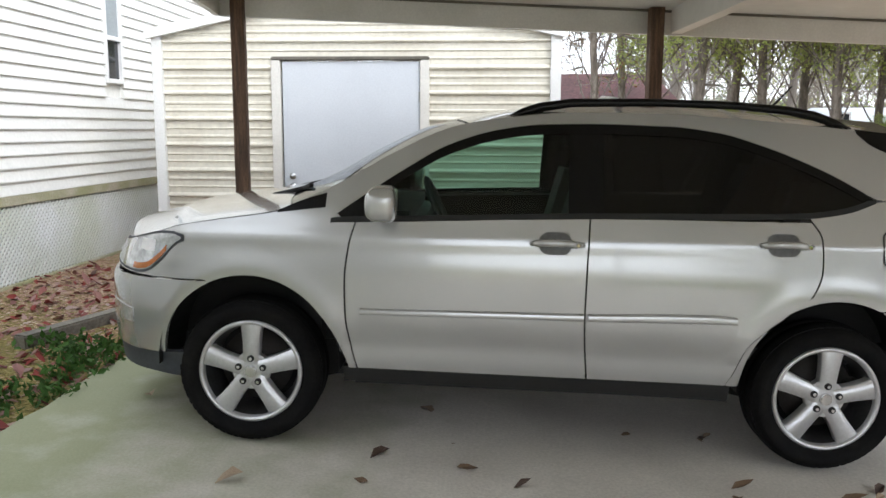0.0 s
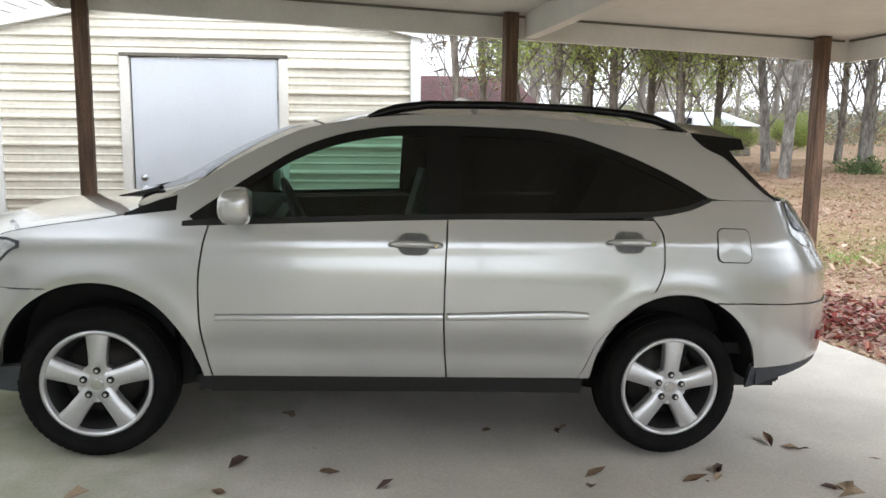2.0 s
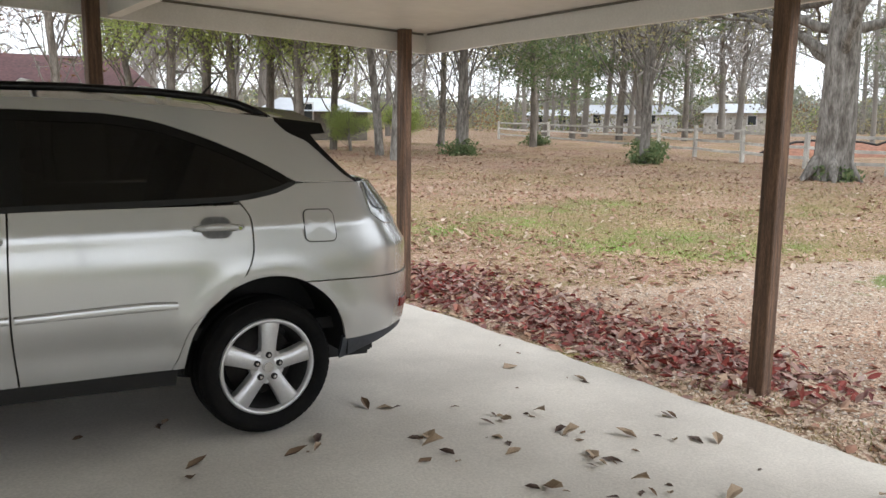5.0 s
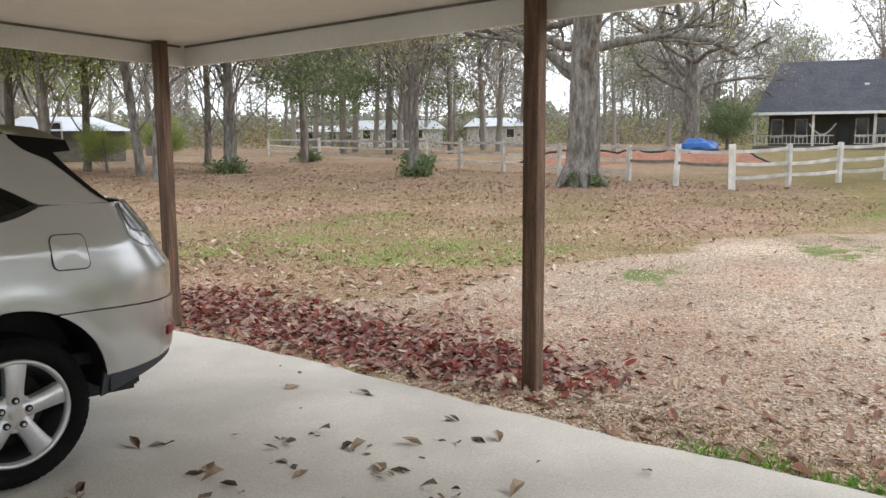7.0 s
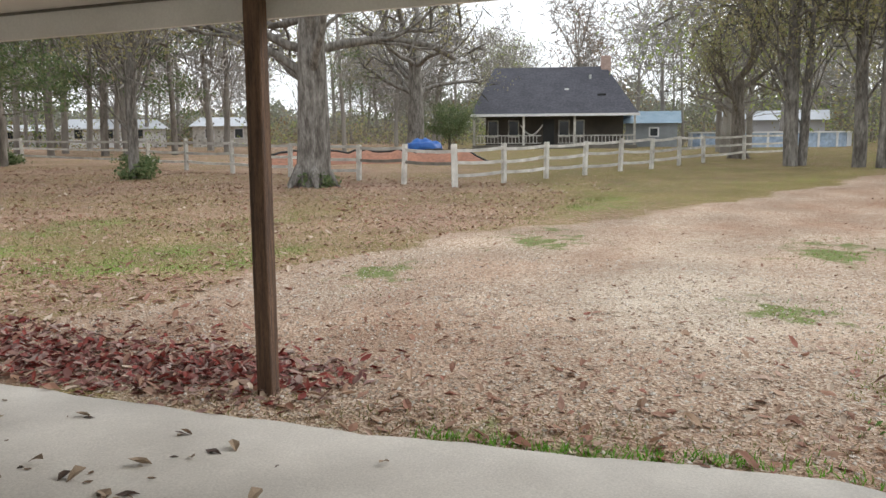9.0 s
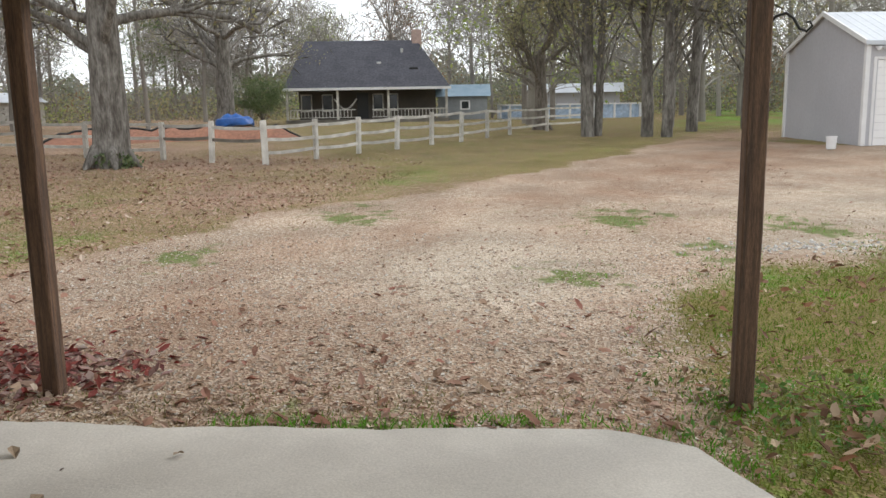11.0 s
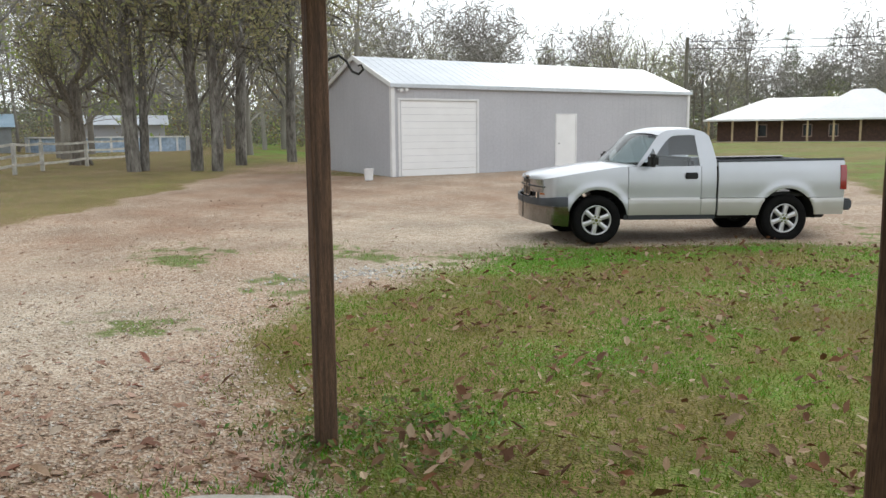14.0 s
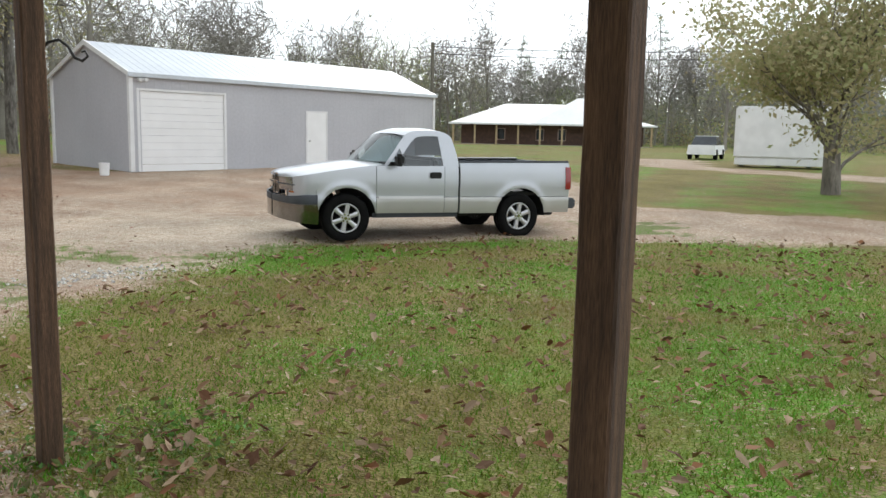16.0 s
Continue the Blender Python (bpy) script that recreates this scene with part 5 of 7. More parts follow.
M_SILVER = paint("champagne_silver_paint", (0.53, 0.535, 0.53), 0.64, 0.23, 1.0)
M_TRUCK = paint("pale_silver_truck_paint", (0.52, 0.535, 0.57), 0.45)
M_TRUCKLOW = paint("tan_silver_lower_paint", (0.49, 0.48, 0.46), 0.45)
M_CLAD = mat("dark_grey_plastic_cladding", (0.045, 0.05, 0.06), (0.035, 0.038, 0.045), 6, 0.55)
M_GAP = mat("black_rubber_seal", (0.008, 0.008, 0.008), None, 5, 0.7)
M_GLOSSBLACK = mat("gloss_black_trim", (0.004, 0.004, 0.0045), None, 5, 0.25, spec=0.25)
M_TYRE = mat("black_tyre_rubber", (0.007, 0.007, 0.0075), (0.011, 0.0105, 0.01), 9, 0.9, fine=0.2, spec=0.1)
M_ALLOY = mat("silver_alloy", (0.62, 0.62, 0.63), (0.55, 0.55, 0.56), 5, 0.32, 0.65, fine=0.05)
M_BRAKE = mat("dull_brake_iron", (0.05, 0.046, 0.042), (0.035, 0.03, 0.028), 10, 0.6, 0.3)
# Barrel alloy darkened in its colour to paint the shade between the spokes.
M_BARREL = mat("shaded_alloy_barrel", (0.08, 0.08, 0.08), (0.05, 0.05, 0.05), 6, 0.5, 0.5)
M_CHROME = mat("chrome", (0.75, 0.75, 0.76), None, 5, 0.1, 1.0, fine=0.02)
M_LENS = mat("clear_lamp_lens", (0.62, 0.63, 0.64), (0.35, 0.36, 0.37), 14, 0.1, 0.4, coat=1.0)
M_TLENS = mat("clear_stacked_lens", (0.4, 0.4, 0.41), (0.12, 0.12, 0.125), 18, 0.08, 0.6, coat=1.0)
M_AMBER = mat("amber_lens", (0.42, 0.13, 0.03), None, 5, 0.2, coat=1.0)
M_REDLENS = mat("red_lens", (0.28, 0.01, 0.01), None, 5, 0.18, coat=1.0)
M_SEAT = mat("grey_seat_cloth", (0.1, 0.098, 0.09), (0.08, 0.078, 0.07), 6, 0.8)
# Grey paints the handle recess's shade, together with its dark gasket rim.
M_CUPSHADE = mat("grey_gasket_recess_shade", (0.11, 0.11, 0.108), None, 6, 0.4)
M_SMOKE = mat("smoked_lamp_lens", (0.05, 0.05, 0.052), (0.03, 0.03, 0.032), 6, 0.15, coat=1.0)
M_FRONTGLASS = glass("green_tinted_glass", (0.5, 0.68, 0.6))
M_DARKGLASS = glass("dark_privacy_glass", (0.016, 0.016, 0.016))
M_SHIELD = glass("windscreen_glass", (0.62, 0.76, 0.73), 0.02)


def smooth(*pts):
    """A smooth curve through points: value by abscissa."""
    xs, ys = np.array([p[0] for p in pts], float), np.array([p[1] for p in pts], float)
    dl = np.diff(ys) / np.diff(xs)
    m = np.zeros(len(xs))
    m[1:-1] = np.where(dl[:-1] * dl[1:] > 0, 2 * dl[:-1] * dl[1:] / (dl[:-1] + dl[1:] + 1e-12), 0)
    m[0], m[-1] = dl[0], dl[-1]
    # Brush and twig greys are lifted to paint distance haze into the far wood.

    def f(x):
        x = np.clip(x, xs[0], xs[-1])
        i = np.clip(np.searchsorted(xs, x) - 1, 0, len(xs) - 2)
        h = xs[i + 1] - xs[i]
        t = (x - xs[i]) / h
        return ys[i] * (1 + 2 * t) * (1 - t) ** 2 + m[i] * h * t * (1 - t) ** 2 + ys[i + 1] * t * t * (3 - 2 * t) + m[i + 1] * h * t * t * (t - 1)
    return f


def flat(v):
    return lambda x: np.zeros_like(np.asarray(x, float)) + v


class Body:
    """A vehicle's skin: surface(X, Z) on the near side; mirrored about the middle for the other."""

    def __init__(self, owner, surface, middle):
        self.owner, self.surface, self.middle = owner, surface, middle

    def normal(self, X, Z):
        e = 0.004
        a = self.surface(X + e, Z) - self.surface(X - e, Z)
        b = self.surface(X, Z + e) - self.surface(X, Z - e)
        n = np.cross(a, b)
        n /= np.linalg.norm(n, axis=-1, keepdims=True) + 1e-12
        return np.where((n[..., 1:2] > 0), -n, n) if np.ndim(n) > 1 else n

    def patch(self, cols, lower, upper, nv=10, off=0.0, left=None, right=None, lip=0.03):
        """Vertices and faces of a panel between curves; its rim is folded inwards by lip."""
        cols = np.asarray(cols, float)
        u = (cols - cols[0]) / (cols[-1] - cols[0])
        v = np.linspace(0, 1, nv + 1)
        lo, hi = lower(cols), upper(cols)
        Z = lo[:, None] + (hi - lo)[:, None] * v[None]
        X = np.repeat(cols[:, None], nv + 1, 1)
        if left:
            X = X + (left(Z) - cols[0]) * (1 - u)[:, None] ** 2
        if right:
            X = X + (right(Z) - cols[-1]) * u[:, None] ** 2
        P, N = self.surface(X, Z), self.normal(X, Z)
        P = P + N * (off(v)[None, :, None] if callable(off) else off)
        a, b = X.shape
        V = P.reshape(-1, 3)
        I = np.arange(a * b).reshape(a, b)
        Fc = np.stack([I[:-1, :-1], I[1:, :-1], I[1:, 1:], I[:-1, 1:]], -1).reshape(-1, 4).tolist()
        if lip:
            rim = np.concatenate([I[:, 0], I[-1, 1:], I[-2::-1, -1], I[0, -2:0:-1]])
            inner = V[rim] - N.reshape(-1, 3)[rim] * lip
            o = len(V)
            V = np.concatenate([V, V[rim], inner])
            k = len(rim)
            Fc += [(o + i, o + k + i, o + k + (i + 1) % k, o + (i + 1) % k) for i in range(k)]
        return V, Fc

    def add(self, name, VF, material, label="", mirror=True, parent=None, far_name=None):
        """Links a patch, and its twin on the far side."""
        V, Fc = VF
        ob = link(name, V, Fc, material, parent or self.owner, label, smooth=True)
        if mirror:
            W = V.copy()
            W[:, 1] = 2 * self.middle - W[:, 1]
            link(name, W, [tuple(f)[::-1] for f in Fc], material, self.owner, label, smooth=True)
        return ob

    def across(self, cols, edge, crown, nv=16, shift=None, inset=0.0):
        """A panel over the whole width from the near edge curve to its mirror, arched by crown."""
        cols = np.asarray(cols, float)
        E = self.surface(cols, edge(cols))
        q = np.linspace(-1, 1, nv + 1)
        half = self.middle - E[:, 1] - inset
        P = np.zeros((len(cols), nv + 1, 3))
        bow = 1 - q ** 2
        P[..., 0] = E[:, 0][:, None] + (shift(cols)[:, None] * bow[None] if shift else 0)
        P[..., 1] = self.middle + half[:, None] * q[None]
        P[..., 2] = E[:, 2][:, None] + (crown(cols)[:, None] if callable(crown) else crown) * (1 - np.abs(q) ** 2.5)[None]
        a, b = len(cols), nv + 1
        I = np.arange(a * b).reshape(a, b)
        return P.reshape(-1, 3), np.stack([I[:-1, :-1], I[1:, :-1], I[1:, 1:], I[:-1, 1:]], -1).reshape(-1, 4).tolist()


def revolve(profile, n=64):
    """A ring turned about Y from (radius, y) points."""
    V, Fc, k = [], [], len(profile)
    for i in range(n):
        a = i * math.tau / n
        V += [(r * math.sin(a), y, r * math.cos(a)) for r, y in profile]
    for i in range(n):
        for j in range(k - 1):
            a, b = i * k + j, ((i + 1) % n) * k + j
            Fc.append((a, b, b + 1, a + 1))
    return V, Fc


def wheel(parent, x, y, z, R, rim, spokes, width=0.23, flip=False, turn=0.0, steer=0.0, split=False):
    """A road wheel: alloy with spokes, nuts and cap, brake disc, tyre; its face looks to -Y."""
    m = pose(x, y, z, 0, turn, 180 if flip else steer)
    V, Fc = revolve([(rim + 0.008, 0.012), (rim + 0.004, -0.004), (rim - 0.008, -0.006), (rim - 0.016, 0.006), (rim - 0.02, 0.022)])
    w = link("wheel", V, Fc, M_ALLOY, parent, "silver five-spoke alloy wheel" if spokes == 5 else "silver alloy wheel", True)
    w.matrix_basis = m
    V, Fc = revolve([(rim - 0.02, 0.022), (rim - 0.026, 0.05), (rim - 0.04, 0.12), (rim - 0.04, width - 0.02)])
    link("barrel", V, Fc, M_BARREL, w, smooth=True)
    h = R - rim
    V, Fc = revolve([(rim - 0.005, 0.02), (rim + 0.012, 0.0), (rim + 0.02, -0.012), (rim + h * 0.45, -0.026), (rim + h * 0.72, -0.022), (R - 0.028, -0.008), (R - 0.018, -0.002), (R - 0.016, 0.008), (R - 0.006, 0.022), (R, 0.055), (R, 0.1), (R - 0.008, 0.102), (R - 0.008, 0.112), (R, 0.114), (R, width - 0.06), (R - 0.02, width - 0.01), (rim, width)], 72)
    tyre = link("tyre", V, Fc, M_TYRE, w, "black rubber tyre", True)
    # tread blocks on the shoulder
    V, Fc = [], []
    for i in range(60):
        a = i * math.tau / 60
        c = [(R + dr, yy, da) for dr in (-0.014, -0.006) for yy in (0.014, 0.05) for da in (-0.014, 0.014)]
        q = len(V)
        V += [(r * math.sin(a) + t * math.cos(a), yy, r * math.cos(a) - t * math.sin(a)) for r, yy, t in c]
        Fc += [(q + 4, q + 5, q + 7, q + 6), (q, q + 1, q + 5, q + 4), (q, q + 4, q + 6, q + 2), (q + 1, q + 3, q + 7, q + 5)]
    link("tread", V, Fc, M_TYRE, w)
    back = revolve([(0.02, 0.13), (rim * 0.72, 0.13), (rim * 0.72, 0.15)], 40)
    link("brake_disc", *back, M_BRAKE, w, smooth=True)
    part("caliper", moved(box((-0.045, 0.1, rim * 0.55), (0.045, 0.15, rim * 0.8), 0.012), Matrix.Rotation(radians(75), 4, "Y")), M_BRAKE, w)
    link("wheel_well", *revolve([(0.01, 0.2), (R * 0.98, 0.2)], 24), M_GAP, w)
    for i in range(spokes):
        a = i * math.tau / spokes
        for da in ((-0.09, 0.09) if split else (0.0,)):
            rows = []
            for t, hw, yo in (((0.1, 0.046, 0.01), (0.3, 0.039, 0.006), (0.55, 0.041, 0.002), (0.8, 0.047, 0.002), (0.98, 0.055, 0.008)) if spokes == 5 else ((0.12, 0.034, 0.016), (0.3, 0.036, 0.012), (0.55, 0.036, 0.008), (0.8, 0.04, 0.008), (0.98, 0.05, 0.012))):
                hw *= rim / 0.24 * (0.42 if split else 1.0)
                r = t * rim
                rows.append([(-hw, r, yo + 0.05), (-hw, r, yo + 0.012), (-hw * 0.9, r, yo), (0, r, yo - 0.001), (hw * 0.9, r, yo), (hw, r, yo + 0.012), (hw, r, yo + 0.05)])
            V = [(t * math.cos(a + da) + r * math.sin(a + da), yy, r * math.cos(a + da) - t * math.sin(a + da)) for row in rows for t, r, yy in row]
            Fc = [(j * 7 + k, j * 7 + k + 1, (j + 1) * 7 + k + 1, (j + 1) * 7 + k) for j in range(4) for k in range(6)]
            link("spoke", V, Fc, M_ALLOY, w, smooth=True)
    hubm = moved(merge(cyl(rim * 0.37, rim * 0.37, 0, 0.05, 32, 0.006)), pose(0, 0.058, 0, 90))
    part("hub", hubm, M_ALLOY, w, smooth=False)
    part("centre_cap", moved(cyl(rim * 0.125, rim * 0.115, 0, 0.02, 28, 0.004), pose(0, 0.012, 0, 90)), M_CHROME, w)
    for i in range(spokes):
        a = (i + (0.0 if spokes == 5 else 0.5)) * math.tau / spokes
        # on five spokes the black disc paints the shaded pocket round the chrome nut
        part("lug_nut", moved(cyl(0.0165, 0.0165, 0, 0.016, 12, 0.003), pose(rim * 0.255 * math.sin(a), 0.012, rim * 0.255 * math.cos(a), 90)), M_GAP if spokes == 5 else M_CHROME, w)
        if spokes == 5:
            part("nut_tip", moved(cyl(0.009, 0.008, 0, 0.014, 10, 0.002), pose(rim * 0.255 * math.sin(a), 0.004, rim * 0.255 * math.cos(a), 90)), M_CHROME, w)
    return w


def arch(hub, R, zc=0.36):
    return lambda x: zc + np.sqrt(np.maximum(R * R - (x - hub) ** 2, 0))


def frame_of(front, rear, r):
    """A vehicle's own axes from its two near hubs: X to the rear, Y across, Z up, from the ground under the front hub."""
    f, b = Vector(front), Vector(rear)
    ex = (b - f).normalized()
    ey = Vector((0, 0, 1)).cross(ex).normalized()
    ez = ex.cross(ey)
    m = Matrix((ex, ey, ez)).transposed().to_4x4()
    m.translation = f - r * ez
    return m


# ---- silver crossover ----
suv = thing("parked_crossover", frame_of((-1.035, 3.72, 0.403), (1.677, 3.804, 0.307), 0.36), "champagne-silver crossover parked on the slab", "car")
CM, WB, AR = 0.85, 2.715, 0.418
inset_z = smooth((0.15, 0.09), (0.33, 0.04), (0.45, 0.014), (0.62, 0.0), (0.8, 0.0), (0.95, 0.012), (1.06, 0.034), (1.13, 0.056), (1.3, 0.12), (1.45, 0.185), (1.55, 0.24), (1.66, 0.33))


def suv_surface(X, Z):
    X, Z = np.asarray(X, float), np.asarray(Z, float)
    u = np.clip((-0.3 - X) / 0.65, 0, 1)
    v = np.clip((X - 3.1) / 0.66, 0, 1)
    y = -0.07 + 0.012 * ((X - 1.4) / 1.7) ** 2 + 0.92 * (1 - np.sqrt(1 - 0.999 * u ** 2.2)) + 0.92 * (1 - np.sqrt(1 - 0.999 * v ** 3.0))
    for hub in (0.0, WB):
        d = np.hypot(X - hub, Z - 0.36)
        y = y - 0.009 * np.exp(-((d - 0.45) / 0.06) ** 2) * (Z < 1.0)
    # soft shoulder line and hollow above the sill
    y = y - 0.005 * np.exp(-((Z - 0.955 - 0.025 * X) / 0.035) ** 2) + 0.014 * np.exp(-((Z - 0.47) / 0.07) ** 2) * ((X > 0.45) & (X < 2.25))
    i = inset_z(Z)
    rear_lean = np.clip((X - 3.0) / 0.6, 0, 1) * np.clip(Z - 0.9, 0, 1) * 0.62
    rear_lean = rear_lean - np.clip((-0.35 - X) / 0.45, 0, 1) * (0.03 + np.clip(Z - 0.68, 0, 0.3) * 0.45)
    return np.stack([1.4 + (X - 1.4) * (1 - i * 0.35 / 2.3) - rear_lean, CM + (y - CM) * (1 - i / 0.92), Z], -1)


sb_ = Body(suv, suv_surface, CM)
belt = smooth((0.36, 1.04), (0.66, 1.057), (1.55, 1.104), (2.3, 1.132), (2.56, 1.146), (2.75, 1.178), (2.885, 1.228))
wtop = smooth((0.34, 1.035), (0.5, 1.155), (0.69, 1.29), (0.89, 1.41), (1.12, 1.487), (1.33, 1.52), (1.68, 1.534), (1.95, 1.534), (2.18, 1.514), (2.4, 1.457), (2.63, 1.37), (2.8, 1.285), (2.89, 1.23))
redge = smooth((0.16, 1.10), (0.37, 1.205), (0.63, 1.365), (0.88, 1.488), (1.0, 1.52), (1.16, 1.548), (1.5, 1.584), (1.97, 1.594), (2.27, 1.586), (2.57, 1.57), (2.88, 1.545), (3.02, 1.52), (3.1, 1.455), (3.22, 1.365), (3.34, 1.275), (3.4, 1.2385))
gap1 = smooth((0.34, 0.513), (0.443, 0.486), (0.628, 0.455), (0.784, 0.449), (0.939, 0.463), (1.06, 0.49))
gap2 = smooth((0.34, 1.593), (0.652, 1.562), (0.866, 1.56), (1.12, 1.566))
gap3 = smooth((0.34, 2.232), (0.392, 2.256), (0.532, 2.306), (0.644, 2.41), (0.72, 2.50), (0.79, 2.577), (0.922, 2.621), (1.056, 2.617), (1.15, 2.563))
ftop = smooth((-0.95, 0.84), (-0.72, 0.9), (-0.46, 0.965), (-0.29, 1.005), (0.03, 1.062), (0.235, 1.097), (0.33, 1.10), (0.4, 1.058), (0.5, 1.046))
a_f, a_r = arch(0, AR), arch(WB, AR)
nose = -0.3 - 0.65 * np.sin(np.linspace(1, 0.09, 26) * math.pi / 2)
tail = 3.1 + 0.66 * np.sin(np.linspace(0, 1, 22) * math.pi / 2)
arc_f, arc_r = -AR * np.cos(np.linspace(0, math.pi, 40)), WB - AR * np.cos(np.linspace(0, math.pi, 40))

# front bumper with its fog lamp and dark lip
fcols = np.concatenate([nose, [-0.33, -0.3, -0.27, -0.24, -0.21, -0.185]])
sb_.add("front_bumper", sb_.patch(fcols, smooth((-0.95, 0.36), (-0.6, 0.37), (-0.18, 0.385)), smooth((-0.95, 0.70), (-0.6, 0.735), (-0.18, 0.742)), 14, right=lambda z: -np.sqrt(np.maximum(AR ** 2 - (z - 0.36) ** 2, 0.03))), M_SILVER)
sb_.add("front_lip", sb_.patch(np.concatenate([nose, [-0.36, -0.34, -0.32]]), smooth((-0.95, 0.24), (-0.5, 0.26), (-0.32, 0.25)), smooth((-0.95, 0.355), (-0.6, 0.365), (-0.32, 0.38)), 5, -0.012), M_CLAD)
sb_.add("fog_lamp", sb_.patch(np.linspace(-0.79, -0.6, 8), smooth((-0.79, 0.50), (-0.6, 0.505)), smooth((-0.79, 0.585), (-0.6, 0.575)), 5, 0.006), M_LENS)
sb_.add("grille", sb_.patch(-0.3 - 0.65 * np.sin(np.linspace(1, 0.78, 10) * math.pi / 2), flat(0.71), smooth((-0.95, 0.83), (-0.8, 0.87)), 8, -0.01), M_GLOSSBLACK)
# front wing: ahead of, over and behind the wheel
wcols = np.concatenate([-0.3 - 0.65 * np.sin(np.linspace(0.78, 0.09, 18) * math.pi / 2), [-0.33, -0.29, -0.25, -0.21], arc_f[(arc_f > -0.18)], [0.42, 0.435, 0.45]])


def wing_low(x):
    return np.where(x < -0.182, 0.748, np.where(x < 0.4179, np.maximum(a_f(x), 0.352), 0.352))


sb_.add("front_wing", sb_.patch(wcols, wing_low, ftop, 22, right=lambda z: np.where(z < 1.06, gap1(z) - 0.004, 0.487)), M_SILVER)
lamp_lo = smooth((-0.86, 0.765), (-0.6, 0.765), (-0.53, 0.775), (-0.44, 0.83), (-0.36, 0.905), (-0.315, 0.935))
lamp_hi = smooth((-0.86, 0.86), (-0.6, 0.925), (-0.45, 0.952), (-0.36, 0.955), (-0.315, 0.94))
hl = sb_.add("headlamp", sb_.patch(np.linspace(-0.86, -0.32, 22), lamp_lo, lamp_hi, 9, 0.007, lip=0.02), M_LENS, "clear headlamp with amber strip")
sb_.add("headlamp_seal", sb_.patch(np.linspace(-0.87, -0.305, 22), lambda x: lamp_lo(x) - 0.012, lambda x: lamp_hi(x) + 0.012, 6, 0.003, lip=0.01), M_CLAD)
sb_.add("amber_marker", sb_.patch(np.linspace(-0.62, -0.4, 14), lambda x: lamp_lo(x) + 0.006, lambda x: lamp_lo(x) + 0.034, 3, 0.011, lip=0.01), M_AMBER)
sb_.add("projector", sb_.patch(np.linspace(-0.6, -0.48, 8), flat(0.865), flat(0.92), 5, 0.0085, lip=0), M_CHROME)
# doors
fd_ = sb_.add("front_door", sb_.patch(np.linspace(0.46, 1.56, 44), flat(0.352), lambda x: belt(x) - 0.004, 30, left=lambda z: gap1(z) + 0.004, right=lambda z: gap2(z) - 0.004), M_SILVER)
rd_cols = np.linspace(1.57, 2.22, 30)
rd = sb_.add("rear_door", sb_.patch(rd_cols, flat(0.352), lambda x: belt(x) - 0.004, 34, left=lambda z: gap2(z) + 0.004, right=lambda z: gap3(z) - 0.004), M_SILVER)
sb_.add("seal", sb_.patch(np.linspace(0.4, 2.62, 60), lambda x: np.where(x > 2.25, np.maximum(a_r(x) + 0.03, 0.36), np.where(x < 0.46, 0.5, 0.36)), lambda x: np.minimum(belt(x), 1.15) - 0.02, 20, -0.03, lip=0), M_GAP)
for xs, low, high in ((np.linspace(0.525, 1.555, 30), smooth((0.525, 0.618), (1.556, 0.634)), smooth((0.525, 0.648), (1.556, 0.67))), (np.linspace(1.575, 2.25, 22), smooth((1.57, 0.634), (2.25, 0.648)), smooth((1.57, 0.67), (2.15, 0.69), (2.25, 0.684)))):
    sb_.add("door_moulding", sb_.patch(xs, low, high, 8, lambda v: 0.001 + 0.022 * np.interp(v, [0, 0.1, 0.3, 0.6, 0.93, 1], [0.0, 0.9, 1.0, 0.97, 0.85, 0.0]), lip=0), M_SILVER, "raised silver rubbing strip")
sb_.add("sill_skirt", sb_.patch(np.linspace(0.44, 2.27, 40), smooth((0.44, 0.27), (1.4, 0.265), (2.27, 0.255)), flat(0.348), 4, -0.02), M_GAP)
# quarter panel
qx = np.concatenate([np.linspace(2.577, 3.08, 22), tail])
low_x = np.concatenate([[2.24, 2.26, 2.28, 2.2945, 2.298], arc_r[(arc_r > 2.3) & (arc_r < 2.56)]])


def quarter_low(x):
    return np.where(x < 2.2972, 0.352, np.where(x < WB + 0.182, np.maximum(a_r(x), 0.352), 0.742))


gap3_x = smooth((2.232, 0.352), (2.256, 0.392), (2.306, 0.532), (2.41, 0.644), (2.50, 0.72), (2.577, 0.79))
VA, FA = sb_.patch(np.concatenate([low_x, [2.577]]), quarter_low, gap3_x, 8)
VB, FB = sb_.patch(qx, quarter_low, flat(0.79), 8, lip=0)
top_q = smooth((2.55, 1.142), (2.75, 1.174), (2.88, 1.224), (2.95, 1.232), (3.3, 1.236), (3.76, 1.236))
VC, FC = sb_.patch(qx, flat(0.79), top_q, 24, left=lambda z: gap3(z) + 0.004, lip=0.012)
sb_.add("quarter_panel", (np.concatenate([VA, VB, VC]), FA + [tuple(i + len(VA) for i in f) for f in FB] + [tuple(i + len(VA) + len(VB) for i in f) for f in FC]), M_SILVER)
sb_.add("rear_bumper", sb_.patch(np.concatenate([[2.897, 2.93, 2.97, 3.01, 3.05, 3.08], tail]), smooth((2.9, 0.42), (3.12, 0.425), (3.6, 0.47), (3.76, 0.48)), flat(0.737), 14, 0.012, left=lambda z: WB + np.sqrt(np.maximum(AR ** 2 - (z - 0.36) ** 2, 0.03))), M_SILVER)
sb_.add("rear_cladding", sb_.patch(np.concatenate([[3.12, 3.14], tail[2:]]), smooth((3.11, 0.30), (3.3, 0.36), (3.55, 0.42), (3.76, 0.43)), smooth((3.1, 0.42), (3.6, 0.465), (3.76, 0.475)), 5, 0.0), M_CLAD)
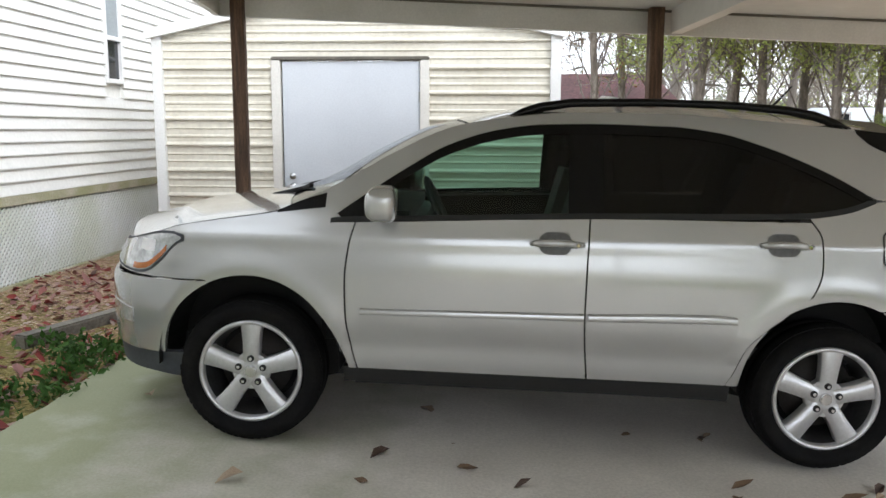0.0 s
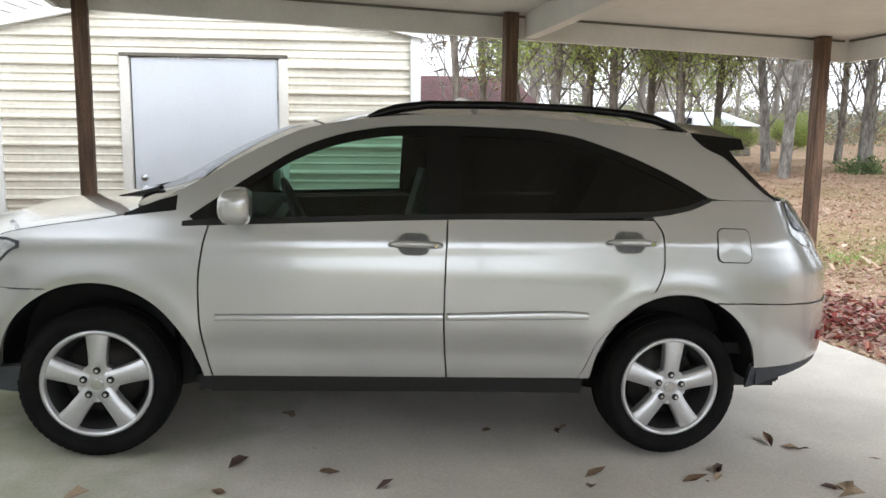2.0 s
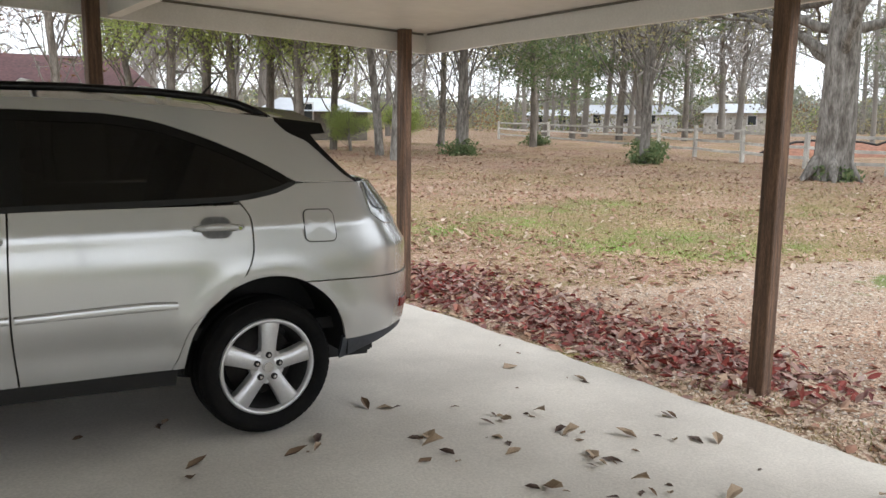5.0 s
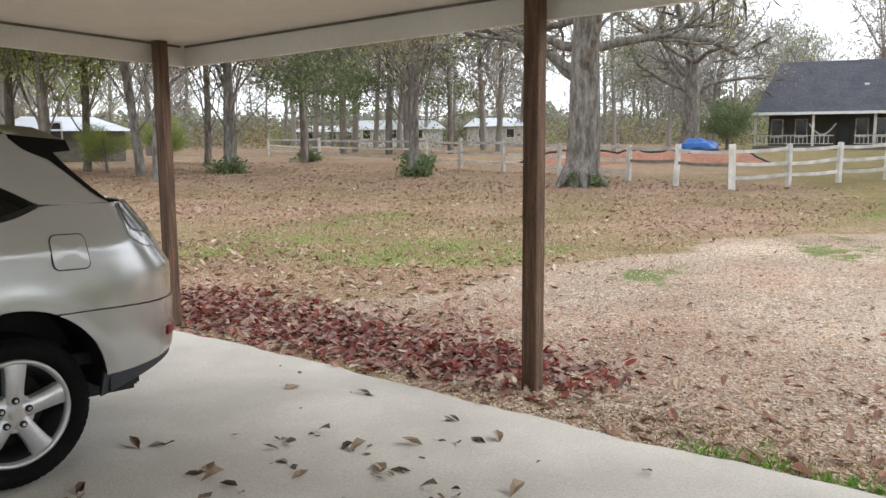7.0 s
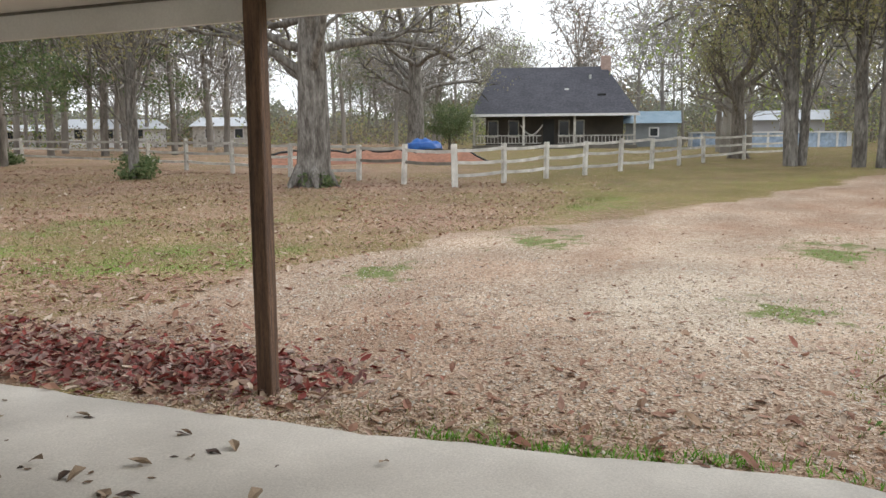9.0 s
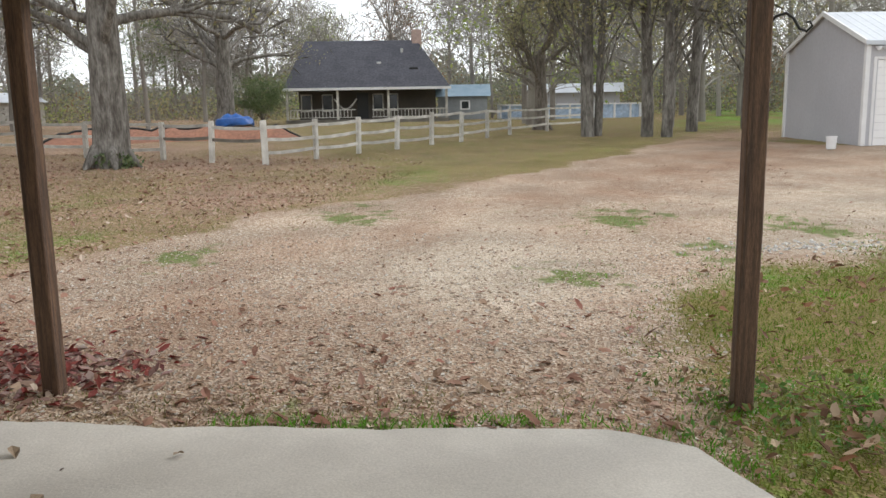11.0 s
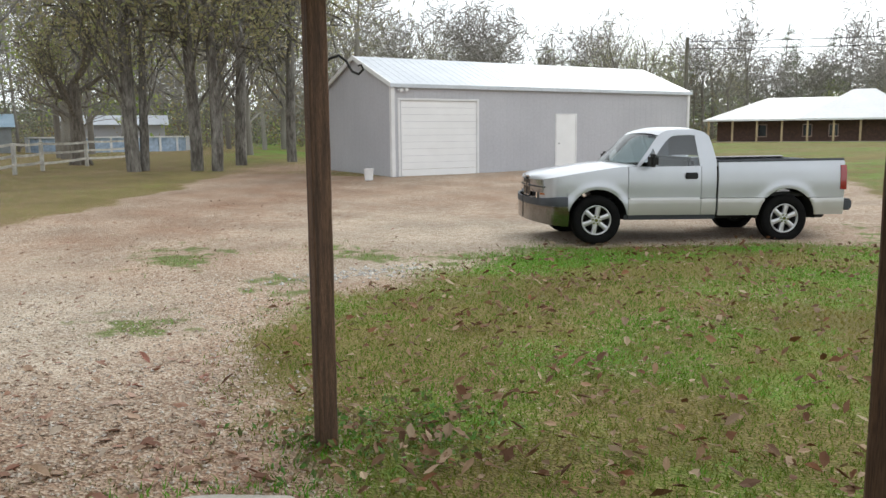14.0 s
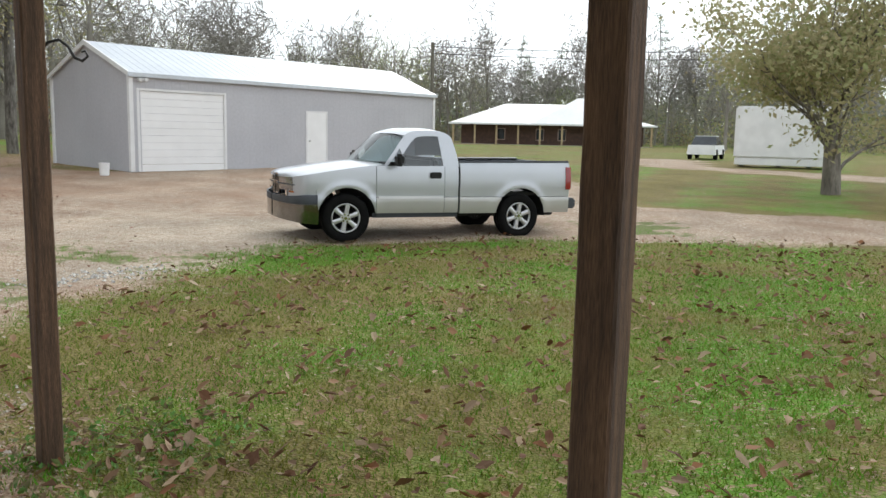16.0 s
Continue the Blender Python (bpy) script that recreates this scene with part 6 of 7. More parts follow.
sb_.add("reflector", sb_.patch(3.1 + 0.66 * np.sin(np.linspace(0.4, 0.56, 6) * math.pi / 2), flat(0.545), smooth((3.4, 0.585), (3.76, 0.6)), 3, 0.02), M_REDLENS, "red rear reflector")
tl_lo = smooth((3.36, 1.07), (3.42, 1.025), (3.5, 1.01), (3.76, 1.0))
tl_hi = smooth((3.36, 1.09), (3.42, 1.20), (3.46, 1.232), (3.76, 1.235))
tlamp = sb_.add("tail_lamp", sb_.patch(np.linspace(3.36, 3.66, 16), tl_lo, tl_hi, 9, 0.008, lip=0.02), M_LENS, "clear and dark red tail lamp")
sb_.add("tail_lamp_reflector", sb_.patch(np.linspace(3.4, 3.64, 10), lambda x: tl_lo(x) + 0.07, lambda x: tl_hi(x) - 0.004, 6, 0.015, lip=0), M_SMOKE)
fuel_lo, fuel_hi = smooth((2.9, 0.938), (3.075, 0.942)), smooth((2.89, 1.098), (3.06, 1.104))


def rounded_patch(b, x0, x1, z0, z1, r, off, n=10):
    """A panel with rounded corners on the body surface."""
    ring = []
    for cx, cz, a0 in ((x1 - r, z1 - r, 0), (x0 + r, z1 - r, 90), (x0 + r, z0 + r, 180), (x1 - r, z0 + r, 270)):
        ring += [(cx + r * math.cos(radians(a0 + i * 90 / n)), cz + r * math.sin(radians(a0 + i * 90 / n))) for i in range(n + 1)]
    X, Z = np.array([p[0] for p in ring]), np.array([p[1] for p in ring])
    mx, mz = (x0 + x1) / 2, (z0 + z1) / 2
    rows = []
    for t in (1.0, 0.66, 0.33):
        rows.append(b.surface(mx + (X - mx) * t, mz + (Z - mz) * t) + b.normal(mx + (X - mx) * t, mz + (Z - mz) * t) * off)
    c = b.surface(np.array([mx]), np.array([mz])) + b.normal(np.array([mx]), np.array([mz])) * off
    k = len(ring)
    V = np.concatenate(rows + [c])
    Fc = [(j * k + i, j * k + (i + 1) % k, (j + 1) * k + (i + 1) % k, (j + 1) * k + i) for j in range(2) for i in range(k)] + [(2 * k + i, 2 * k + (i + 1) % k, 3 * k) for i in range(k)]
    return V, Fc


sb_.add("fuel_flap_gap", rounded_patch(sb_, 2.888, 3.072, 0.936, 1.102, 0.035, 0.0045), M_GAP, mirror=False)
sb_.add("fuel_flap", rounded_patch(sb_, 2.894, 3.066, 0.942, 1.096, 0.03, 0.0075), M_SILVER, mirror=False)
# door handles
for d, x0, x1, z in ((fd_, 1.297, 1.537, 0.985), (rd, 2.335, 2.567, 1.02)):
    mx = (x0 + x1) / 2
    # flat patch on the door skin, the recess's shade put into its colour
    sb_.add("handle_recess_shade", rounded_patch(sb_, mx - 0.085, mx + 0.07, z - 0.05, z + 0.052, 0.05, 0.003), M_CUPSHADE, mirror=False, parent=d)
    pts = [sb_.surface(np.array(x), np.array(z + o)) + np.array([0, -y, 0]) for x, o, y in ((x0, -0.002, 0.006), (x0 + 0.03, 0.004, 0.03), (mx - 0.04, 0.008, 0.042), (mx + 0.04, 0.008, 0.042), (x1 - 0.045, 0.004, 0.034), (x1, 0.0, 0.008))]
    v, f = tube([tuple(p) for p in pts], [0.012, 0.017, 0.018, 0.018, 0.018, 0.014], 12)
    link("handle", v, f, M_SILVER, d, "silver pull handle", True)
    part("key_lock", moved(cyl(0.008, 0.008, 0, 0.006, 14), pose(x1 - 0.03, float(pts[-2][1]) - 0.016, z + 0.003, 90)), M_CHROME, d)
# greenhouse
rcols = np.concatenate([np.linspace(0.2, 1.0, 24), np.linspace(1.04, 2.85, 46), np.linspace(2.89, 3.39, 18)])
low_roof = lambda x: np.where(x < 0.335, redge(x) - 0.02, np.where(x < 2.89, wtop(x) + 0.002, 1.2385))
sb_.add("roof_side", sb_.patch(rcols, low_roof, lambda x: np.maximum(redge(x), low_roof(x) + 0.004), 8, 0.0, lip=0.012), M_SILVER)
sb_.add("window_frame", sb_.patch(np.linspace(0.42, 2.84, 70), lambda x: np.maximum(wtop(x) - 0.045, belt(x)), wtop, 3, -0.002, lip=0), M_GLOSSBLACK)
sb_.add("belt_seal", sb_.patch(np.linspace(0.37, 2.88, 70), lambda x: belt(x) - 0.004, lambda x: np.minimum(belt(x) + 0.022, wtop(x)), 2, 0.002, lip=0.01), M_GAP)
sb_.add("mirror_sail", sb_.patch(np.linspace(0.36, 0.63, 20), belt, wtop, 8, -0.001, lip=0.0), M_GLOSSBLACK)
sb_.add("pillar_trim", sb_.patch(np.linspace(1.465, 1.63, 6), belt, wtop, 12, -0.003, lip=0), M_GLOSSBLACK)
fg = sb_.add("front_side_glass", sb_.patch(np.linspace(0.6, 1.5, 40), belt, lambda x: wtop(x) - 0.02, 14, -0.008, lip=0), M_FRONTGLASS, "green-tinted side glass")
sb_.add("rear_side_glass", sb_.patch(np.linspace(1.6, 2.885, 50), belt, wtop, 14, -0.005, lip=0), M_DARKGLASS, "dark privacy glass")
rc = np.concatenate([np.linspace(0.98, 2.9, 40), [2.96, 3.0, 3.03]])
link("roof", *sb_.across(rc, lambda x: redge(x) - 0.001, smooth((0.9, 0.02), (1.2, 0.045), (1.6, 0.07), (3.1, 0.06)), shift=smooth((0.9, -0.1), (1.1, -0.06), (1.5, 0.0), (3.1, 0.04))), M_SILVER, suv, smooth=True)
ws_cols = np.linspace(0.18, 1.0, 24)
shield = link("windscreen", *sb_.across(ws_cols, lambda x: redge(x) - 0.004, 0.02, shift=lambda x: -0.12 + 0.03 * (x - 0.18)), M_SHIELD, suv, "clear windscreen", True)
hcols = np.concatenate([np.linspace(-0.74, 0.2, 30)])
link("bonnet", *sb_.across(hcols, lambda x: ftop(x) + 0.002, 0.045, 24, shift=lambda x: -0.16 + 0.04 * (x + 0.74)), M_SILVER, suv, smooth=True)
v, f = sb_.across(np.linspace(0.14, 0.34, 5), lambda x: flat(1.075)(x), 0.02, 16, shift=lambda x: -0.12 + 0 * x)
link("cowl", v, f, M_CLAD, suv, "black plastic cowl under the wipers", True)
rg = np.linspace(3.03, 3.4, 12)
link("rear_window", *sb_.across(rg, redge, 0.02, shift=lambda x: 0.1 + 0 * x), M_DARKGLASS, suv, "dark rear window", True)
link("rear_window_frame", *sb_.across(rg, lambda x: redge(x) - 0.02, 0.01, shift=lambda x: 0.09 + 0 * x), M_GLOSSBLACK, suv, smooth=True)
sb_.add("rear_glass_edge", sb_.patch(np.linspace(2.85, 3.385, 24), smooth((2.85, 1.535), (2.9, 1.485), (3.0, 1.44), (3.1, 1.395), (3.2, 1.335), (3.3, 1.27), (3.385, 1.236)), lambda x: redge(x) + 0.002, 3, 0.004, lip=0.01), M_GLOSSBLACK)
# spoiler over the rear window
E0 = sb_.surface(np.array([2.86, 3.06, 3.06, 2.98]), np.array([1.548, 1.53, 1.48, 1.465]))
V = []
for side in (0, 1):
    for (x, y, z), back in zip(E0, (0, 0.1, 0.1, 0.02)):
        V.append((x + back, (y + 0.015 if side == 0 else 2 * CM - y - 0.015), z + 0.005))
Vm = [((V[i][0] + (0.12 if i in (1, 2) else 0.05)), CM, V[i][2] + 0.075) for i in range(4)]
V = V[:4] + Vm + V[4:]
link("spoiler", V, [(0, 1, 2, 3)] + [(4 * j + i, 4 * j + (i + 1) % 4, 4 * j + 4 + (i + 1) % 4, 4 * j + 4 + i) for j in range(2) for i in range(4)] + [(11, 10, 9, 8)], M_GLOSSBLACK, suv, "black roof spoiler")
# roof rails, cross bars, aerial
for side in (0, 1):
    pts = [(1.19, 1.552), (1.25, 1.578), (1.33, 1.604), (1.48, 1.63), (1.86, 1.646), (2.25, 1.646), (2.5, 1.632), (2.62, 1.612), (2.72, 1.582), (2.8, 1.55)]
    y = 0.235 if side == 0 else 2 * CM - 0.235
    v, f = tube([(x, y + (0.01 if 1.3 < x < 2.6 else 0), z) for x, z in pts], [0.012, 0.02, 0.023, 0.021, 0.019, 0.019, 0.021, 0.023, 0.02, 0.012], 10)
    rail = link("roof_rail", v, f, M_GLOSSBLACK, suv, "black roof rail", True)
for x in (1.72, 2.3):
    v, f = tube([(x, 0.26, 1.625), (x, 0.4, 1.66), (x, CM, 1.685), (x, 2 * CM - 0.4, 1.66), (x, 2 * CM - 0.26, 1.625)], 0.013, 8)
    link("cross_bar", v, f, M_STEEL, suv, smooth=True)
v, f = tube([(2.58, 0.75, 1.64), (2.66, 0.75, 1.73), (2.7, 0.75, 1.78)], [0.008, 0.005, 0.004], 6)
link("aerial", v, f, M_GAP, suv)
# mirrors
for side in (0, 1):
    bm = bmesh.new()
    bmesh.ops.create_icosphere(bm, subdivisions=4, radius=1)
    for vv in bm.verts:
        c = vv.co
        p = [math.copysign(abs(q) ** 0.62, q) for q in c]
        xx = p[0] * 0.056 - (0.02 if c.x < 0 else 0) * (1 - c.y)
        vv.co = Vector((0.64 + xx * (1 if c.x > 0 else 1.0), -0.19 + p[1] * 0.105, 1.148 + p[2] * 0.082 * (1 - 0.22 * max(0, -c.x))))
    if side:
        for vv in bm.verts:
            vv.co.y = 2 * CM - vv.co.y
    mr = part("door_mirror", bm, M_SILVER, suv, "silver door mirror on a black foot", True)
    y = -0.075 if side == 0 else 2 * CM + 0.075
    part("mirror_foot", box((0.58, y - 0.05, 1.06), (0.67, y + 0.06, 1.095), 0.012), M_GLOSSBLACK, mr)
# wheels and their dark wells
wheel(suv, 0, -0.015, 0.302, 0.35, 0.243, 5, turn=0)
wheel(suv, WB, -0.015, 0.302, 0.35, 0.243, 5, turn=3)
wheel(suv, 0, 2 * CM + 0.015, 0.302, 0.35, 0.243, 5, flip=True)
wheel(suv, WB, 2 * CM + 0.015, 0.302, 0.35, 0.243, 5, flip=True)
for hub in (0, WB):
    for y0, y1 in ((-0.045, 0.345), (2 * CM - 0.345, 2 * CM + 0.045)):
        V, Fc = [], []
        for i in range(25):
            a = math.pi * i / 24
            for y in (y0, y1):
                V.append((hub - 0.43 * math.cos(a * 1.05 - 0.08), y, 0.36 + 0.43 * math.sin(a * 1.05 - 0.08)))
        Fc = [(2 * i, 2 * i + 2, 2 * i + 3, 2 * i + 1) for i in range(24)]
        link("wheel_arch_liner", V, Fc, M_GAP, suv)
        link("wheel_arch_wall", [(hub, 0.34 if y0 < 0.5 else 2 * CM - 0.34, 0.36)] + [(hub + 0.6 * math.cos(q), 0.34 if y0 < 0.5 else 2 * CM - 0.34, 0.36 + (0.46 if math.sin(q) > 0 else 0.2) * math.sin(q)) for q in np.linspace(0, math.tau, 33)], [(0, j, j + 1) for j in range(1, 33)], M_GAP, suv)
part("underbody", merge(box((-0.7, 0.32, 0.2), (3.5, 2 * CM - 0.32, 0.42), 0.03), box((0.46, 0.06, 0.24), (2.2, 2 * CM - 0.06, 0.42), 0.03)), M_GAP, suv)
# cabin
part("dashboard", box((0.22, 0.15, 0.8), (0.78, 2 * CM - 0.15, 1.08), 0.06), M_CLAD, suv)
for y in (0.22, 1.02):
    part("front_seat", merge(box((1.0, y, 0.55), (1.5, y + 0.46, 0.75), 0.06), moved(box((-0.08, y, 0.0), (0.08, y + 0.46, 0.62), 0.06), pose(1.5, 0, 0.72, 0, 14, 0)), moved(box((-0.05, y + 0.1, 0.64), (0.05, y + 0.36, 0.82), 0.04), pose(1.5, 0, 0.72, 0, 14, 0))), M_SEAT, suv)
part("rear_seat", merge(box((2.0, 0.2, 0.55), (2.45, 2 * CM - 0.2, 0.78), 0.06), moved(box((-0.08, 0.2, 0), (0.08, 2 * CM - 0.2, 0.62), 0.06), pose(2.45, 0, 0.75, 0, 14, 0))), M_SEAT, suv)
V, Fc = revolve([(0.18 + 0.016 * math.cos(a), 0.016 * math.sin(a)) for a in np.linspace(0, math.tau, 9)], 36)
sw = link("steering_wheel", V, Fc, M_CLAD, suv, smooth=True)
sw.matrix_basis = pose(0.86, 0.45, 1.06, 0, 0, 0) @ Matrix.Rotation(radians(65), 4, "Y") @ Matrix.Rotation(radians(90), 4, "X")
part("inner_floor", box((0.4, 0.12, 0.44), (3.3, 2 * CM - 0.12, 0.5), 0), M_GAP, suv)
part("bulkhead", box((0.2, 0.2, 0.4), (0.3, 2 * CM - 0.2, 1.06), 0), M_GAP, suv)
part("headlining", box((1.15, 0.3, 1.53), (2.8, 2 * CM - 0.3, 1.55), 0.005), M_SEAT, suv)
# wipers and a dark leaf-filled corner at the cowl
for y, ln in ((0.5, 0.62), (1.15, 0.55)):
    v, f = tube([(-0.02, y, 1.105), (0.16, y - 0.1, 1.155), (0.22, y - 0.2, 1.18)], 0.012, 6)
    link("wiper", v, f, M_GAP, suv)
V, Fc = sb_.patch(np.linspace(0.12, 0.34, 10), smooth((0.12, 1.073), (0.34, 1.105)), smooth((0.12, 1.083), (0.25, 1.14), (0.34, 1.17)), 5, 0.004, lip=0.01)
sb_.add("cowl_corner", (V, Fc), M_GLOSSBLACK)


# ---- silver pickup on the drive ----
truck = thing("pickup_truck", frame_of((11.592, -6.322, 0.244), (10.969, -9.277, 0.214), 0.385), "pale silver single-cab pickup parked on gravel", "truck")
TM, TB, TR = 0.94, 3.02, 0.465
t_inset = smooth((0.2, 0.06), (0.4, 0.02), (0.55, 0.0), (0.69, -0.004), (0.71, 0.008), (0.9, 0.0), (1.1, 0.01), (1.24, 0.04), (1.3, 0.06), (1.5, 0.13), (1.68, 0.2), (1.8, 0.29))


def truck_surface(X, Z):
    X, Z = np.asarray(X, float), np.asarray(Z, float)
    u = np.clip((-0.57 - X) / 0.3, 0, 1)
    y = -0.05 + 0.99 * (1 - np.sqrt(1 - 0.999 * u ** 2.5))
    for hub in (0.0, TB):
        d = np.hypot(X - hub, Z - 0.385)
        y = y - 0.016 * np.exp(-((d - 0.5) / 0.06) ** 2) * (Z < 1.0)
    i = t_inset(Z)
    return np.stack([X + 0.0 * Z, TM + (y - TM) * (1 - i / 0.99), Z], -1)


tb_ = Body(truck, truck_surface, TM)
tn = -0.57 - 0.3 * np.sin(np.linspace(1, 0.06, 18) * math.pi / 2)
ta_f, ta_r = arch(0, TR, 0.385), arch(TB, TR, 0.385)
tarc_f, tarc_r = -TR * np.cos(np.linspace(0, math.pi, 30)), TB - TR * np.cos(np.linspace(0, math.pi, 30))
t_hood = smooth((-0.87, 0.96), (-0.74, 1.01), (-0.33, 1.085), (0.1, 1.15), (0.3, 1.175), (0.47, 1.19), (0.64, 1.2))
t_belt = smooth((0.3, 1.2), (0.76, 1.19), (1.6, 1.2), (1.86, 1.22))
t_edge = smooth((0.6, 1.2), (0.78, 1.42), (0.98, 1.655), (1.08, 1.715), (1.2, 1.745), (1.5, 1.755), (1.68, 1.725), (1.79, 1.65), (1.87, 1.3))


def t_low(x):
    return np.where(np.abs(x) < TR - 0.001, np.maximum(ta_f(x), 0.45), np.where(x < 0, 0.705, 0.45))


tb_.add("front_wing", tb_.patch(np.concatenate([-0.57 - 0.3 * np.sin(np.linspace(0.62, 0.06, 10) * math.pi / 2), [-0.54, -0.5, -0.47], tarc_f[1:-1], [0.466]]), t_low, t_hood, 14), M_TRUCK)
tb_.add("headlamp", tb_.patch(-0.57 - 0.3 * np.sin(np.linspace(0.87, 0.5, 12) * math.pi / 2), flat(0.79), smooth((-1.02, 0.96), (-0.8, 0.99)), 6, 0.008), M_TLENS, "clear stacked headlamp")
tb_.add("amber_marker", tb_.patch(-0.57 - 0.3 * np.sin(np.linspace(0.58, 0.47, 4) * math.pi / 2), flat(0.76), flat(0.785), 3, 0.012), M_AMBER)
tb_.add("lamp_divider", tb_.patch(-0.57 - 0.3 * np.sin(np.linspace(0.95, 0.45, 12) * math.pi / 2), flat(0.87), flat(0.89), 2, 0.013), M_CLAD)
gr = tb_.add("grille", tb_.patch(-0.57 - 0.3 * np.sin(np.linspace(1, 0.87, 6) * math.pi / 2), flat(0.72), flat(0.975), 6, 0.002), M_GLOSSBLACK, "black grille with a chrome bar")
for z0, z1 in ((0.7, 0.73), (0.86, 0.91), (1.0, 1.03)):
    tb_.add("grille_bar", tb_.patch(-0.57 - 0.3 * np.sin(np.linspace(1, 0.9, 6) * math.pi / 2), flat(z0), flat(z1), 2, 0.012), M_CHROME)
bcols = np.concatenate([tn, [-0.54, -0.5, -0.47]])
tb_.add("bumper", tb_.patch(bcols, smooth((-1.02, 0.36), (-0.8, 0.34), (-0.47, 0.31)), flat(0.6), 8, 0.06), mat("dull_chrome_bumper", (0.24, 0.235, 0.23), (0.18, 0.175, 0.17), 3, 0.16, 1.0), "chrome front bumper with black top pad")
tb_.add("bumper_pad", tb_.patch(bcols, flat(0.605), flat(0.7), 4, 0.068), M_CLAD)
for nm, x0, x1 in (("cab_door", 0.475, 1.62), ("cab_corner", 1.628, 1.865)):
    tb_.add(nm, tb_.patch(np.linspace(x0, x1, 12), flat(0.71), t_belt, 12), M_TRUCK)
    tb_.add(nm + "_lower", tb_.patch(np.linspace(x0, x1, 12), flat(0.455), flat(0.702), 6), M_TRUCKLOW)
tb_.add("sill", tb_.patch(np.linspace(0.42, 1.87, 12), flat(0.38), flat(0.45), 3, -0.015), M_CLAD)
tb_.add("seal", tb_.patch(np.linspace(0.45, 1.9, 12), flat(0.47), flat(1.2), 6, -0.03, lip=0), M_GAP)
tb_.add("door_moulding", tb_.patch(np.linspace(0.5, 1.6, 10), flat(0.685), flat(0.72), 2, 0.014), M_TRUCKLOW)


def bed_low(x):
    return np.where(np.abs(x - TB) < TR - 0.001, np.maximum(ta_r(x), 0.71), 0.71)


def bed_low2(x):
    return np.where(np.abs(x - TB) < TR - 0.001, np.minimum(np.maximum(ta_r(x), 0.44), 0.70), 0.44)


bx_ = np.concatenate([np.linspace(1.9, 2.552, 8), tarc_r[1:-1], np.linspace(3.488, 3.96, 8)])
tb_.add("bed_side", tb_.patch(bx_, bed_low, smooth((1.9, 1.255), (3.96, 1.285)), 12), M_TRUCK)
tb_.add("bed_side_lower", tb_.patch(bx_[bx_ < 2.65], bed_low2, flat(0.702), 6), M_TRUCKLOW)
tb_.add("bed_side_lower", tb_.patch(bx_[bx_ > 3.39], bed_low2, flat(0.702), 6), M_TRUCKLOW)
tb_.add("bed_rail", tb_.patch(np.linspace(1.9, 3.96, 8), smooth((1.9, 1.25), (3.96, 1.28)), smooth((1.9, 1.285), (3.96, 1.315)), 2, 0.004, lip=0.06), M_CLAD)
tb_.add("tail_lamp", tb_.patch(np.linspace(3.885, 3.985, 5), flat(0.83), flat(1.205), 8, 0.012), M_REDLENS, "red tail lamp")
part("tailgate", box((3.93, 0.0, 0.6), (3.99, 2 * TM, 1.28), 0.02), M_TRUCK, truck)
part("rear_bumper", box((3.94, -0.02, 0.5), (4.13, 2 * TM + 0.02, 0.68), 0.03), M_CLAD, truck)
part("bed_floor", box((1.88, 0.05, 0.72), (3.93, 2 * TM - 0.05, 0.78), 0.01), M_GAP, truck)
part("bed_front", box((1.88, 0.02, 0.5), (1.92, 2 * TM - 0.02, 1.25), 0.01), M_TRUCK, truck)
# cab
cx_ = np.concatenate([np.linspace(0.61, 0.98, 12), np.linspace(1.0, 1.56, 14), np.linspace(1.6, 1.87, 8)])
w_top = smooth((0.7, 1.19), (0.82, 1.24), (0.98, 1.44), (1.14, 1.61), (1.24, 1.655), (1.53, 1.665), (1.585, 1.64), (1.62, 1.205), (1.86, 1.2))
tb_.add("cab_side", tb_.patch(cx_, lambda x: np.where(x < 0.9, np.maximum(t_edge(x) - 0.085, 1.19), np.where(x > 1.575, t_belt(x), w_top(x))), t_edge, 8, lip=0.02), M_TRUCK)
tb_.add("side_glass", tb_.patch(np.linspace(0.7, 1.58, 18), t_belt, lambda x: np.minimum(w_top(x), t_edge(x) - 0.07), 8, -0.012, lip=0), glass("smoky_blue_glass", (0.72, 0.82, 0.88), 0.0, 2.0), "smoky side glass")
link("roof", *tb_.across(np.concatenate([np.linspace(0.98, 1.87, 20)]), t_edge, 0.04), M_TRUCK, truck, smooth=True)
link("windscreen", *tb_.across(np.linspace(0.61, 0.98, 12), lambda x: t_edge(x) - 0.004, 0.03, shift=lambda x: -0.26 + 0.4 * (x - 0.61), inset=0.02), M_SHIELD, truck, "clear windscreen", True)
link("bonnet", *tb_.across(np.concatenate([[-0.868, -0.86, -0.845, -0.82], np.linspace(-0.78, 0.62, 18)]), lambda x: t_hood(x) + 0.002, 0.05, shift=lambda x: -0.1 * np.clip((x + 0.868) / 0.3, 0, 1)), M_TRUCK, truck, smooth=True)
for side in (0, 1):
    y = -0.2 if side == 0 else 2 * TM + 0.2
    mr = part("door_mirror", box((0.72, y - 0.11, 1.19), (0.84, y + 0.09, 1.38), 0.04), M_GAP, truck, "black door mirror")
    part("mirror_arm", box((0.76, min(y, y + (0.2 if side == 0 else -0.2)), 1.2), (0.82, max(y, y + (0.2 if side == 0 else -0.2)), 1.25), 0.01), M_GAP, mr)
part("door_handle", box((1.36, -0.075, 1.0), (1.56, -0.045, 1.1), 0.014), M_GAP, truck, "black door handle")
part("bench_seat", merge(box((1.0, 0.2, 0.6), (1.5, 2 * TM - 0.2, 0.85), 0.05), box((1.48, 0.2, 0.8), (1.62, 2 * TM - 0.2, 1.32), 0.05)), M_SEAT, truck)
